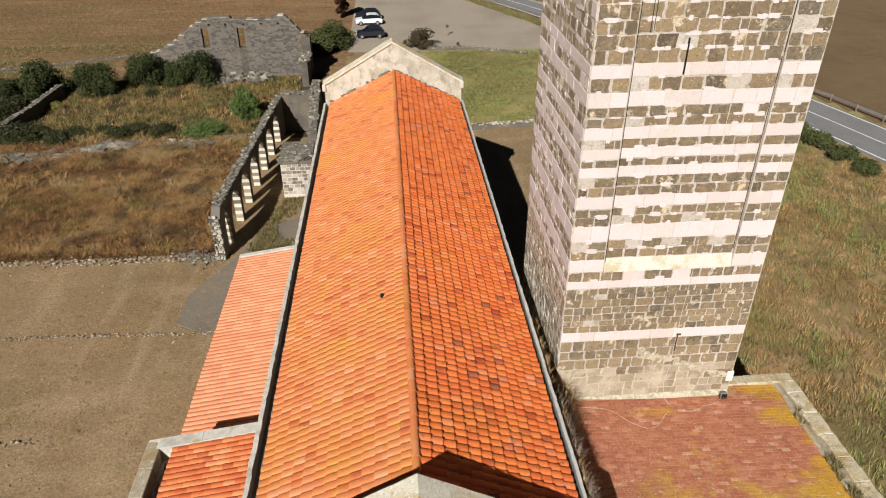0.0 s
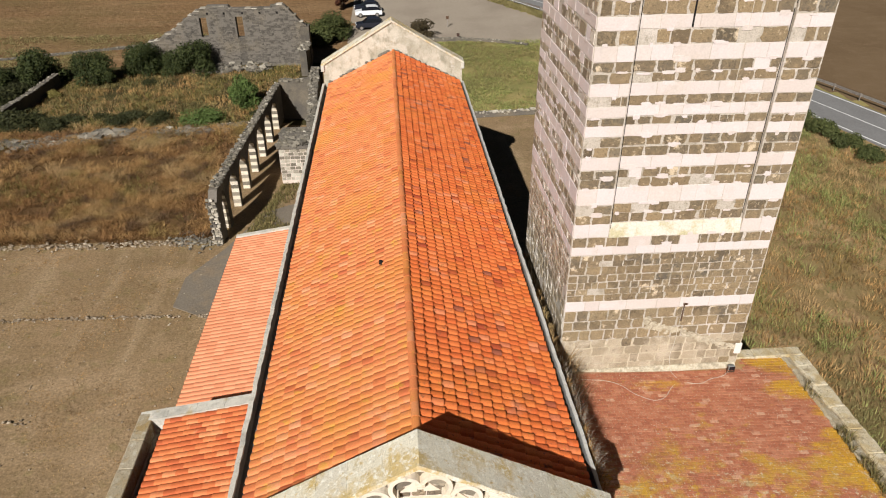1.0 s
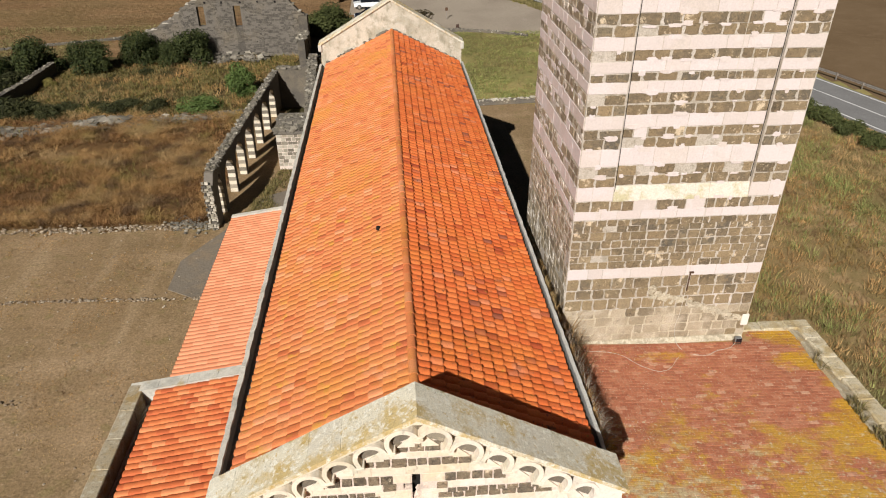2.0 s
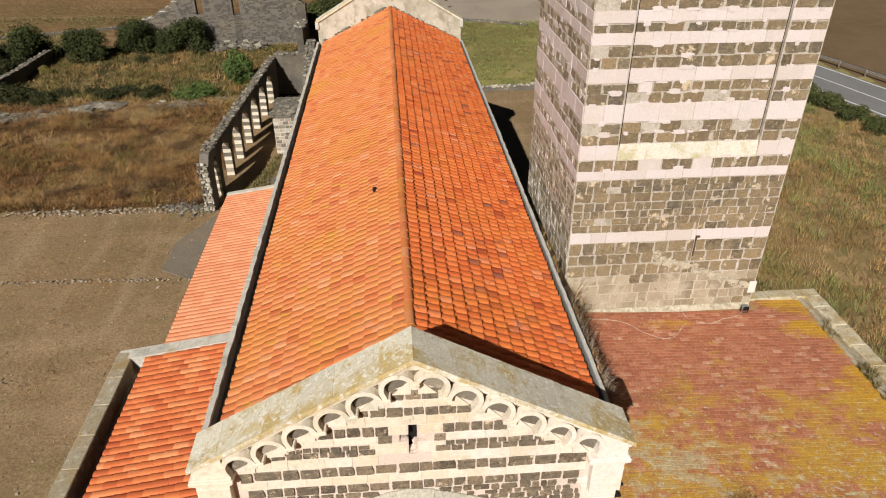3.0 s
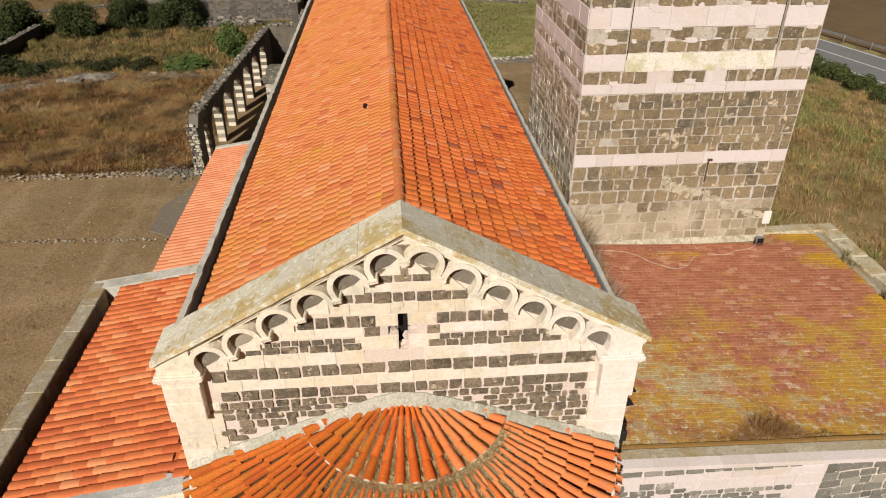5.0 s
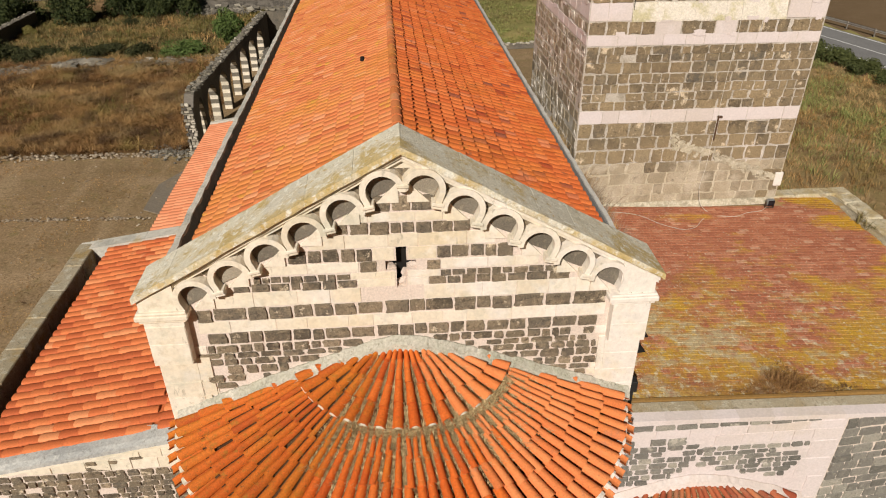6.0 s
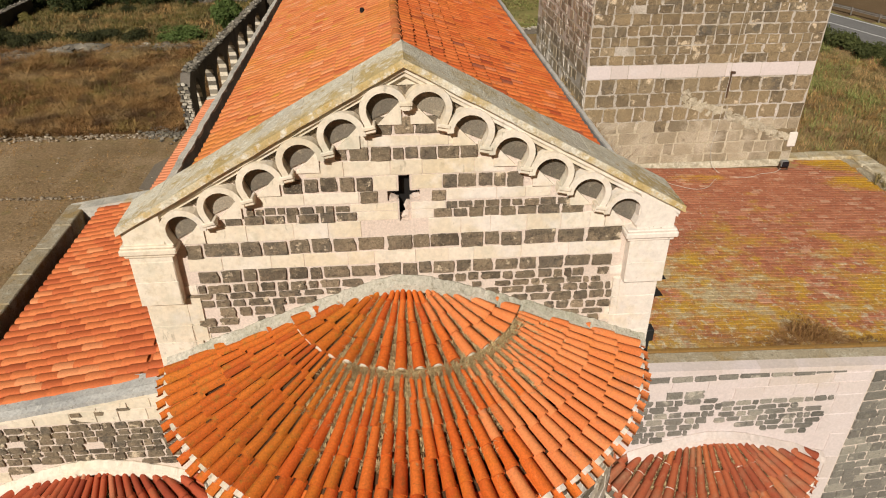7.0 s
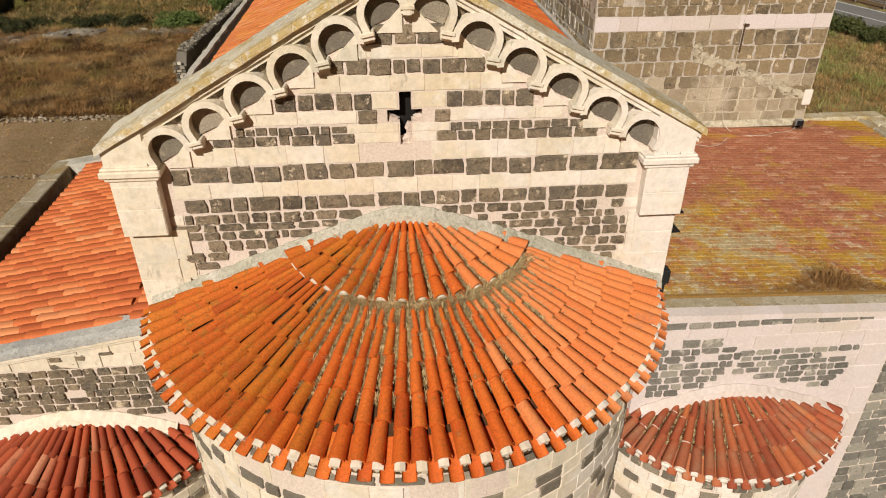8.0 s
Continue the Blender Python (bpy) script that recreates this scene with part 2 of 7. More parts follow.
TILE_PEACH = surface("peach_barrel_tile", [(0.0, (0.582, 0.157, 0.042)), (0.15, (0.640, 0.185, 0.054)), (0.6, (0.669, 0.209, 0.065)), (0.95, (0.698, 0.233, 0.079)), (1.0, (0.582, 0.162, 0.047))],
                     [(1.3, 0.52, 0.66, (0.640, 0.190, 0.042), 0.6), (6.0, 0.60, 0.72, (0.446, 0.180, 0.093), 0.6), (1.0, 0.62, 0.70, (0.330, 0.162, 0.093), 0.7), (15.0, 0.62, 0.70, (0.349, 0.152, 0.065), 0.5)], 35, 0.28, 0.8, 0.25, 60, dist=0.006)
TILE_RED = surface("dull_red_barrel_tile", [(0.0, (0.252, 0.055, 0.025)), (0.3, (0.336, 0.080, 0.035)), (0.8, (0.395, 0.105, 0.042)), (1.0, (0.454, 0.134, 0.046))],
                   [(1.2, 0.5, 0.66, (0.302, 0.202, 0.118), 0.5), (5.0, 0.58, 0.7, (0.353, 0.235, 0.143), 0.5), (8.0, 0.6, 0.72, (0.134, 0.059, 0.029), 0.6)], 35, 0.22, 0.85, 0.3, 60, dist=0.006)
# Copy of the red tile for the south apse, its partial shade mixed in.
TILE_RED_DARK = surface("dark_red_barrel_tile", [(0.0, (0.246, 0.042, 0.018)), (0.3, (0.347, 0.065, 0.026)), (0.8, (0.426, 0.089, 0.034)), (1.0, (0.560, 0.231, 0.130))],
                        [(1.8, 0.54, 0.7, (0.224, 0.105, 0.050), 0.5), (5.0, 0.6, 0.72, (0.157, 0.063, 0.030), 0.6)], 35, 0.25, 0.85, 0.3, 60, dist=0.006)
TILE_NEW = surface("new_orange_tile", [(0.0, (0.464, 0.105, 0.035)), (0.4, (0.583, 0.151, 0.048)), (0.8, (0.659, 0.195, 0.065)), (1.0, (0.713, 0.268, 0.112))],
                   [(0.7, 0.55, 0.75, (0.540, 0.134, 0.044), 0.5), (6.0, 0.64, 0.74, (0.270, 0.122, 0.062), 0.6), (2.0, 0.60, 0.70, (0.691, 0.317, 0.150), 0.5), (18.0, 0.66, 0.72, (0.162, 0.091, 0.050), 0.5)], 35, 0.25, 0.8, 0.25, 60, dist=0.008)
TILE_PINK = surface("pale_terracotta_tile", [(0.0, (0.60, 0.21, 0.10)), (0.5, (0.66, 0.25, 0.125)), (1.0, (0.72, 0.29, 0.15))],
                    [(0.7, 0.5, 0.75, (0.58, 0.20, 0.09), 0.5)], 35, 0.15, 0.8, 0.2, 60, dist=0.006)
PAVER = surface("flat_roof_brick", [(0.0, (0.350, 0.122, 0.066)), (0.3, (0.385, 0.136, 0.072)), (0.7, (0.430, 0.163, 0.087)), (0.92, (0.470, 0.198, 0.112)), (1.0, (0.540, 0.299, 0.190))],
                [(0.45, 0.55, 0.63, (0.520, 0.288, 0.019), 0.9, (0.6, 1.5, 1), ((0.03, 0, 0), -0.285)), (0.8, 0.47, 0.58, (0.480, 0.283, 0.038), 0.85, (0.8, 1.2, 1), ((0, -0.045, 0), 0.125)), (1.6, 0.52, 0.62, (0.460, 0.402, 0.266), 0.7, (0.8, 1.2, 1), ((-0.012, -0.04, 0), 0.15)), (3.0, 0.54, 0.62, (0.500, 0.294, 0.033), 0.75, (0.820, 0.820, 0.820), ((0, -0.04, 0), 0.10)),
                 (5.0, 0.54, 0.66, (0.330, 0.132, 0.072), 0.6), (0.35, 0.55, 0.66, (0.250, 0.088, 0.052), 0.6, (0.5, 1.6, 1)), (8.0, 0.58, 0.65, (0.560, 0.494, 0.332), 0.7, (0.820, 0.820, 0.820), ((0, -0.02, 0), 0.05)), (22.0, 0.61, 0.67, (0.740, 0.700, 0.541), 0.75)],
                30, 0.45, 0.95, 0.5, 50, dist=0.01)
PARAPET = surface("ochre_lichened_parapet", [(0.0, (0.54, 0.46, 0.31)), (1.0, (0.60, 0.52, 0.37))], [(1.4, 0.48, 0.62, (0.44, 0.31, 0.12), 0.7), (4.0, 0.54, 0.66, (0.68, 0.62, 0.49), 0.7), (12.0, 0.56, 0.66, (0.20, 0.16, 0.10), 0.7), (2.6, 0.58, 0.66, (0.27, 0.20, 0.12), 0.6)], 40, 0.4, 0.95, 0.8, 40, dist=0.025)
PAVER_JOINT = surface("brick_joint", [(0.0, (0.410, 0.246, 0.148)), (1.0, (0.410, 0.246, 0.148))],
                      [(0.4, 0.50, 0.62, (0.394, 0.230, 0.033), 0.7), (2.0, 0.5, 0.7, (0.230, 0.115, 0.066), 0.6)], 30, 0.3, 0.95, 0.4, 50)
LEAD = surface("weathered_lead", [(0.0, (0.13, 0.13, 0.13)), (1.0, (0.2, 0.2, 0.19))], [(2.0, 0.5, 0.7, (0.3, 0.28, 0.24), 0.6)], 20, 0.3, 0.6, 0.3, 30)
ZINC = surface("pale_zinc", [(0.0, (0.5, 0.48, 0.44)), (1.0, (0.5, 0.48, 0.44))], [(2.0, 0.5, 0.75, (0.24, 0.21, 0.17), 0.7)], 20, 0.25, 0.55, 0.3, 30)
BLACK = surface("black_plastic", [(0.0, (0.012, 0.012, 0.012)), (1.0, (0.02, 0.02, 0.02))], (), 20, 0.2, 0.6, 0.1, 30)
# Near-black that puts the shade inside openings into colour; also vent and wedges.
HOLLOW = surface("dark_hollow", [(0.0, (0.008, 0.007, 0.006)), (1.0, (0.012, 0.01, 0.009))], (), 20, 0.2, 0.95, 0.1, 30)
IRON = surface("rusty_iron", [(0.0, (0.06, 0.035, 0.025)), (1.0, (0.10, 0.055, 0.03))], (), 20, 0.3, 0.8, 0.3, 30)
RUBBLE = surface("rubble_stone", [(0.0, (0.10, 0.09, 0.073)), (0.6, (0.17, 0.15, 0.12)), (0.9, (0.27, 0.24, 0.19)), (1.0, (0.50, 0.46, 0.38))],
                 [(1.5, 0.5, 0.7, (0.2, 0.17, 0.11), 0.6)], 30, 0.35, 0.95, 0.7, 30, dist=0.03)
RUIN = surface("ruin_masonry", [(0.0, (0.089, 0.079, 0.066)), (0.5, (0.123, 0.108, 0.090)), (1.0, (0.165, 0.145, 0.121))],
               [(0.35, 0.48, 0.68, (0.207, 0.171, 0.121), 0.7), (1.6, 0.55, 0.7, (0.080, 0.070, 0.056), 0.6), (6.0, 0.6, 0.7, (0.255, 0.222, 0.176), 0.5)], 14, 0.35, 0.95, 0.8, 12, dist=0.05)


def earth(name, base, stains, fine=8.0, contrast=0.25, bump=0.6, scale=10.0, dist=0.05):
    return surface(name, [(0.0, base), (1.0, base)], stains, fine, contrast, 1.0, bump, scale, dist=dist, spec=0.1)


BARE = earth("bare_dry_earth", (0.281, 0.191, 0.104), [(0.10, 0.42, 0.60, (0.219, 0.152, 0.079), 0.8), (0.17, 0.52, 0.66, (0.393, 0.279, 0.167), 0.7, (0.6, 1.3, 1)), (0.30, 0.54, 0.66, (0.362, 0.260, 0.153), 0.7, (1.7, 0.22, 1)), (0.5, 0.5, 0.7, (0.347, 0.245, 0.144), 0.6), (0.22, 0.55, 0.66, (0.209, 0.162, 0.070), 0.75), (1.1, 0.56, 0.66, (0.230, 0.176, 0.079), 0.7), (2.5, 0.56, 0.68, (0.168, 0.113, 0.061), 0.65), (7.0, 0.60, 0.68, (0.469, 0.353, 0.233), 0.6), (14.0, 0.60, 0.68, (0.143, 0.098, 0.054), 0.6)], 8.0, 0.45)
# Meadow soil is darkened to carry the grass tufts' shade between them.
MEADOW = earth("dry_meadow_soil", (0.125, 0.070, 0.029), [(0.25, 0.45, 0.62, (0.073, 0.041, 0.017), 0.8), (0.6, 0.5, 0.7, (0.187, 0.114, 0.045), 0.7)])
SCRUB = earth("scrub_soil", (0.079, 0.063, 0.026), [(0.2, 0.45, 0.6, (0.042, 0.039, 0.015), 0.8), (0.5, 0.52, 0.7, (0.135, 0.099, 0.046), 0.7)])
STRAW = earth("straw_field", (0.238, 0.144, 0.069), [(0.05, 0.42, 0.62, (0.177, 0.101, 0.048), 0.8, (0.5, 1.6, 1)), (0.2, 0.48, 0.64, (0.299, 0.192, 0.099), 0.7, (0.3, 1.5, 1)), (0.5, 0.56, 0.66, (0.111, 0.070, 0.037), 0.8, (0.35, 1.6, 1)), (0.03, 0.5, 0.6, (0.166, 0.119, 0.050), 0.6), (1.8, 0.56, 0.66, (0.332, 0.217, 0.125), 0.6, (0.5, 1.3, 1))], 1.6, 0.4, 1.0, 1.5, 0.3)
GREEN = earth("green_meadow_soil", (0.300, 0.240, 0.096), [(0.15, 0.45, 0.62, (0.188, 0.192, 0.066), 0.8), (0.5, 0.52, 0.7, (0.425, 0.312, 0.156), 0.6)])
ROUGH = earth("rough_grass_soil", (0.276, 0.192, 0.091), [(0.12, 0.42, 0.6, (0.173, 0.138, 0.054), 0.8), (0.2, 0.52, 0.64, (0.469, 0.316, 0.170), 0.8), (0.4, 0.52, 0.7, (0.414, 0.278, 0.146), 0.6)])
PLOUGH = earth("ploughed_field", (0.170, 0.115, 0.064), [(0.08, 0.45, 0.65, (0.136, 0.089, 0.047), 0.7), (0.6, 0.5, 0.7, (0.204, 0.140, 0.085), 0.6)])
GRAVEL = earth("gravel_car_park", (0.347, 0.292, 0.228), [(0.15, 0.45, 0.65, (0.269, 0.221, 0.171), 0.8), (0.6, 0.5, 0.7, (0.404, 0.335, 0.274), 0.6), (3.0, 0.56, 0.68, (0.212, 0.168, 0.125), 0.5)])
PATH_GROUND = earth("grey_brown_path_ground", (0.20, 0.168, 0.13), [(0.4, 0.45, 0.65, (0.16, 0.135, 0.105), 0.7), (0.5, 0.52, 0.66, (0.25, 0.185, 0.12), 0.7), (1.5, 0.55, 0.7, (0.27, 0.205, 0.13), 0.6)])
ROADTOP = earth("road_asphalt", (0.213, 0.208, 0.203), [(0.3, 0.45, 0.65, (0.181, 0.175, 0.170), 0.7)])
WHITE_LINE = surface("road_paint", [(0.0, (0.7, 0.7, 0.68)), (1.0, (0.7, 0.7, 0.68))], [(3.0, 0.55, 0.7, (0.35, 0.34, 0.32), 0.6)], 20, 0.1, 0.7, 0.1, 30)


def leafy(name, a, b, c, patches=()):
    return surface(name, [(0.0, a), (0.5, b), (1.0, c)], [(0.6, 0.5, 0.7, tuple(v * 0.6 for v in a), 0.5)] + list(patches), 6, 0.25, 0.75, 0.0, 10)


# clumps of darker and yellower grass
CLUMPS = [(0.45, 0.50, 0.60, (0.075, 0.042, 0.024), 0.8), (0.28, 0.54, 0.64, (0.27, 0.20, 0.06), 0.7), (0.16, 0.52, 0.62, (0.46, 0.32, 0.15), 0.6)]
LEAF = leafy("shrub_leaf", (0.020, 0.029, 0.006), (0.036, 0.047, 0.010), (0.057, 0.066, 0.014))
LEAF_LIGHT = leafy("bright_shrub_leaf", (0.054, 0.085, 0.017), (0.077, 0.119, 0.025), (0.108, 0.145, 0.035))
LEAF_OLIVE = leafy("olive_hedge_leaf", (0.045, 0.056, 0.015), (0.068, 0.079, 0.021), (0.094, 0.101, 0.030))
LEAF_RUST = leafy("rust_hedge_leaf", (0.06, 0.022, 0.012), (0.095, 0.032, 0.016), (0.13, 0.05, 0.022))
LEAF_DARK = leafy("dark_brown_leaf", (0.04, 0.03, 0.014), (0.06, 0.045, 0.02), (0.085, 0.06, 0.03))
GRASS_DRY = leafy("dry_grass", (0.234, 0.124, 0.041), (0.364, 0.209, 0.074), (0.520, 0.325, 0.133), CLUMPS)
GRASS_BROWN = leafy("brown_grass", (0.161, 0.078, 0.028), (0.250, 0.128, 0.045), (0.354, 0.194, 0.071), CLUMPS)
GRASS_GREEN = leafy("green_grass", (0.135, 0.165, 0.045), (0.235, 0.250, 0.072), (0.370, 0.340, 0.120))
GRASS_OLIVE = leafy("olive_grass", (0.133, 0.116, 0.040), (0.198, 0.167, 0.063), (0.286, 0.227, 0.097))
GRASS_MIX = leafy("rough_grass", (0.103, 0.096, 0.030), (0.169, 0.139, 0.046), (0.266, 0.190, 0.081))
WOOD = surface("bark", [(0.0, (0.10, 0.07, 0.045)), (1.0, (0.13, 0.09, 0.06))], (), 20, 0.3, 0.9, 0.5, 30)
PAINT_WHITE = surface("white_car_paint", [(0.0, (0.75, 0.75, 0.75)), (1.0, (0.75, 0.75, 0.75))], (), 20, 0.02, 0.25, 0.0, 30, spec=0.5)
PAINT_DARK = surface("dark_car_paint", [(0.0, (0.012, 0.014, 0.022)), (1.0, (0.02, 0.022, 0.032))], (), 20, 0.02, 0.2, 0.0, 30, spec=0.5)
CAR_GLASS = surface("tinted_glass", [(0.0, (0.01, 0.012, 0.016)), (1.0, (0.01, 0.012, 0.016))], (), 20, 0.02, 0.08, 0.0, 30, spec=0.5)
RUBBER = surface("tyre_rubber", [(0.0, (0.02, 0.02, 0.02)), (1.0, (0.02, 0.02, 0.02))], (), 20, 0.1, 0.9, 0.1, 30)
STEEL = surface("galvanised_steel", [(0.0, (0.4, 0.38, 0.35)), (1.0, (0.34, 0.30, 0.27))], [(2.0, 0.5, 0.7, (0.2, 0.13, 0.09), 0.5)], 10, 0.2, 0.5, 0.1, 30, metal=0.6)
LAMP_GLASS = surface("headlight_glass", [(0.0, (0.6, 0.62, 0.65)), (1.0, (0.6, 0.62, 0.65))], (), 20, 0.02, 0.1, 0.0, 30, spec=0.5)
CABLE = surface("pale_cable", [(0.0, (0.6, 0.55, 0.47)), (1.0, (0.6, 0.55, 0.47))], (), 20, 0.1, 0.7, 0.0, 30)

# ---- mesh helpers ----
rng = random.Random(7)


def mesh_object(name, verts, faces, material, parent=None, label="", smooth=False):
    me = bpy.data.meshes.new(name)
    me.from_pydata([tuple(v) for v in verts], [], faces)
    me.update()
    me.materials.append(material)
    if smooth:
        me.polygons.foreach_set("use_smooth", [True] * len(me.polygons))
    ob = adopt(new(name, me), parent)
    return tagged(ob, label)


def part(name, bm, material, parent=None, label="", smooth=False):
    me = bpy.data.meshes.new(name)
    bmesh.ops.recalc_face_normals(bm, faces=bm.faces)
    bm.to_mesh(me)
    bm.free()
    me.materials.append(material)
    if smooth:
        me.polygons.foreach_set("use_smooth", [True] * len(me.polygons))
    ob = adopt(new(name, me), parent)
    return tagged(ob, label)


def thing(name, place, label, category, group="", kind=""):
    ob = new(name)
    ob.location = place
    return tagged(ob, label, category, group, kind)


def adopt(child, parent):
    """Hang a mesh that is built in world coordinates under a thing or a part."""
    if parent:
        child.parent = parent
        if parent.parent is None:
            child.matrix_parent_inverse = Matrix.Translation(parent.location).inverted()
    return child


def box(bm, x0, x1, y0, y1, z0, z1, bevel=0.0):
    made = bmesh.ops.create_cube(bm, size=1.0, matrix=Matrix.Translation(((x0 + x1) / 2, (y0 + y1) / 2, (z0 + z1) / 2)) @ Matrix.Diagonal((x1 - x0, y1 - y0, z1 - z0, 1)))
    if bevel:
        edges = list({e for v in made["verts"] for e in v.link_edges})
        bmesh.ops.bevel(bm, geom=edges, offset=bevel, segments=1, affect="EDGES")
    return bm


def prism(bm, outline, a, b):
    """A solid between two copies of an outline: a and b give each outline point's two ends."""
    lo, hi = [bm.verts.new(a(p)) for p in outline], [bm.verts.new(b(p)) for p in outline]
    n = len(outline)
    bm.faces.new(lo[::-1])
    bm.faces.new(hi)
    for i in range(n):
        bm.faces.new((lo[i], lo[(i + 1) % n], hi[(i + 1) % n], hi[i]))
    return bm


def slab_xz(bm, outline, y0, y1):
    return prism(bm, outline, lambda p: (p[0], y0, p[1]), lambda p: (p[0], y1, p[1]))


def slab_yz(bm, outline, x0, x1):
    return prism(bm, outline, lambda p: (x0, p[0], p[1]), lambda p: (x1, p[0], p[1]))


def slab_xy(bm, outline, z0, z1):
    return prism(bm, outline, lambda p: (p[0], p[1], z0), lambda p: (p[0], p[1], z1))


def template(verts, faces):
    return np.array(verts, float), faces


def lay(parent, name, shapes, material, poses, pieces=300, smooth=False, label=""):
    """poses: (shape index, matrix), the nearest first. The first ones are objects, the rest one joined mesh."""
    meshes = []
    for verts, faces in shapes:
        me = bpy.data.meshes.new(name)
        me.from_pydata(verts.tolist(), [], faces)
        me.materials.append(material)
        if smooth:
            me.polygons.foreach_set("use_smooth", [True] * len(me.polygons))
        meshes.append(me)
    for k, m in poses[:pieces]:
        ob = adopt(new(name, meshes[k]), parent)
        ob.matrix_basis = m
    rest = poses[pieces:]
    if rest:
        vs, fs, at = [], [], 0
        for k, m in rest:
            v, f = shapes[k]
            mm = np.array(m)
            vs.append(v @ mm[:3, :3].T + mm[:3, 3])
            fs += [tuple(i + at for i in q) for q in f]
            at += len(v)
        ob = mesh_object(name + "_field", np.concatenate(vs), fs, material, parent, label, smooth)
        tagged(ob, kind="stuff")


def axes_pose(place, u, v, h, scale=(1, 1, 1)):
    m = Matrix((u, v, h)).transposed().to_4x4()
    m.translation = place
    return m @ Matrix.Diagonal((*scale, 1))


# Dressed stones: one unit wide and high, one unit deep, with worn corners.
def stone_shape(seed, jitter=0.03, corner=0.06, inset=(0.95, 0.91)):
    """A block seen from its face: each side wavers by the jitter, each corner is knocked off by about the given share."""
    r = random.Random(seed)
    ring = []
    for k in range(4):
        ax, az = ((-1, -1), (1, -1), (1, 1), (-1, 1))[k]
        bx, bz = ((1, -1), (1, 1), (-1, 1), (-1, -1))[k]
        c0, c1 = corner * r.uniform(0.3, 1.6), corner * r.uniform(0.3, 1.6)
        for t in (c0, 0.36 + r.uniform(-0.08, 0.08), 0.66 + r.uniform(-0.08, 0.08), 1 - c1):
            pull = 1 - 2 * abs(r.gauss(0, jitter))
            x, z = (ax + (bx - ax) * t) * 0.5, (az + (bz - az) * t) * 0.5
            ring.append((x * pull, z) if ax == bx else (x, z * pull))
    n = len(ring)
    verts = [(x, z, 0.0) for x, z in ring] + [(x * inset[0], z * inset[1], 1.0 + r.uniform(-0.14, 0.14)) for x, z in ring]
    faces = [tuple(range(n, 2 * n))] + [(i, (i + 1) % n, n + (i + 1) % n, n + i) for i in range(n)]
    return template(verts, faces)


STONES = [stone_shape(s, 0.030, 0.06) for s in range(12)]
FLUSH = [stone_shape(s + 60, 0.045, 0.09, (0.975, 0.955)) for s in range(16)]
ROUGH_STONES = [stone_shape(s + 20, 0.055, 0.14, (0.94, 0.89)) for s in range(12)]
ASHLAR = [stone_shape(s + 40, 0.004, 0.010, (0.985, 0.97)) for s in range(12)]


def course(u0, u1, z0, z1, mean, jitter=0.35, gap=0.02, r=rng):
    """The stones of one course: (u0, u1, z0, z1)."""
    out, u = [], u0
    while u < u1 - 0.04:
        w = mean * (1 + r.uniform(-jitter, jitter))
        if u1 - u - w < mean * 0.4:
            w = u1 - u
        out.append((u + gap / 2, u + w - gap / 2, z0 + gap / 2, z1 - gap / 2))
        u += w
    return out


def wall_stone(origin, along, out, u0, u1, z0, z1, depth=0.03, r=rng, count=12):
    """The pose of a stone in a wall whose foot line starts at origin and runs along, facing out."""
    up = Vector((0, 0, 1))
    if depth >= 0.025:
        j = min(0.016, (z1 - z0) * 0.08)
        u0, u1, z0, z1 = u0 + r.uniform(-j, j) * 0.5, u1 + r.uniform(-j, j) * 0.5, z0 + r.uniform(-j, j), z1 + r.uniform(-j, j)
    place = Vector(origin) + Vector(along) * ((u0 + u1) / 2) + up * ((z0 + z1) / 2)
    d = depth * r.uniform(0.6, 1.3)
    return r.randrange(count), axes_pose(place, Vector(along), up, Vector(out), (u1 - u0, z1 - z0, d))

# ---- the church: nave, gables ----
SLOPE = 0.49          # nave roof
RIDGE_X, RIDGE_Z = 0.04, 11.38
NAVE_Y0, NAVE_Y1 = 0.42, 29.75
church = thing("church", (0, 0, 0), "Romanesque church of banded limestone and basalt with orange tile roofs", "church")

bm = bmesh.new()
box(bm, -3.70, -3.0, 0.5, 29.8, 0, 9.45)
part("nave_wall", bm, RENDER_COAT, church)
bm = bmesh.new()
box(bm, 3.05, 3.75, 0.5, 29.8, 0, 9.45)
part("nave_wall", bm, RENDER_COAT, church)

# roof deck under the tiles
bm = bmesh.new()
slab_xz(bm, [(-3.66, RIDGE_Z - 0.10 - SLOPE * 3.7), (-3.66, RIDGE_Z - 0.03 - SLOPE * 3.7), (RIDGE_X, RIDGE_Z - 0.03), (3.72, RIDGE_Z - 0.03 - SLOPE * 3.68), (3.72, RIDGE_Z - 0.10 - SLOPE * 3.68), (RIDGE_X, RIDGE_Z - 0.12)], NAVE_Y0, NAVE_Y1)
nave_roof = part("nave_roof", bm, TILE, church)


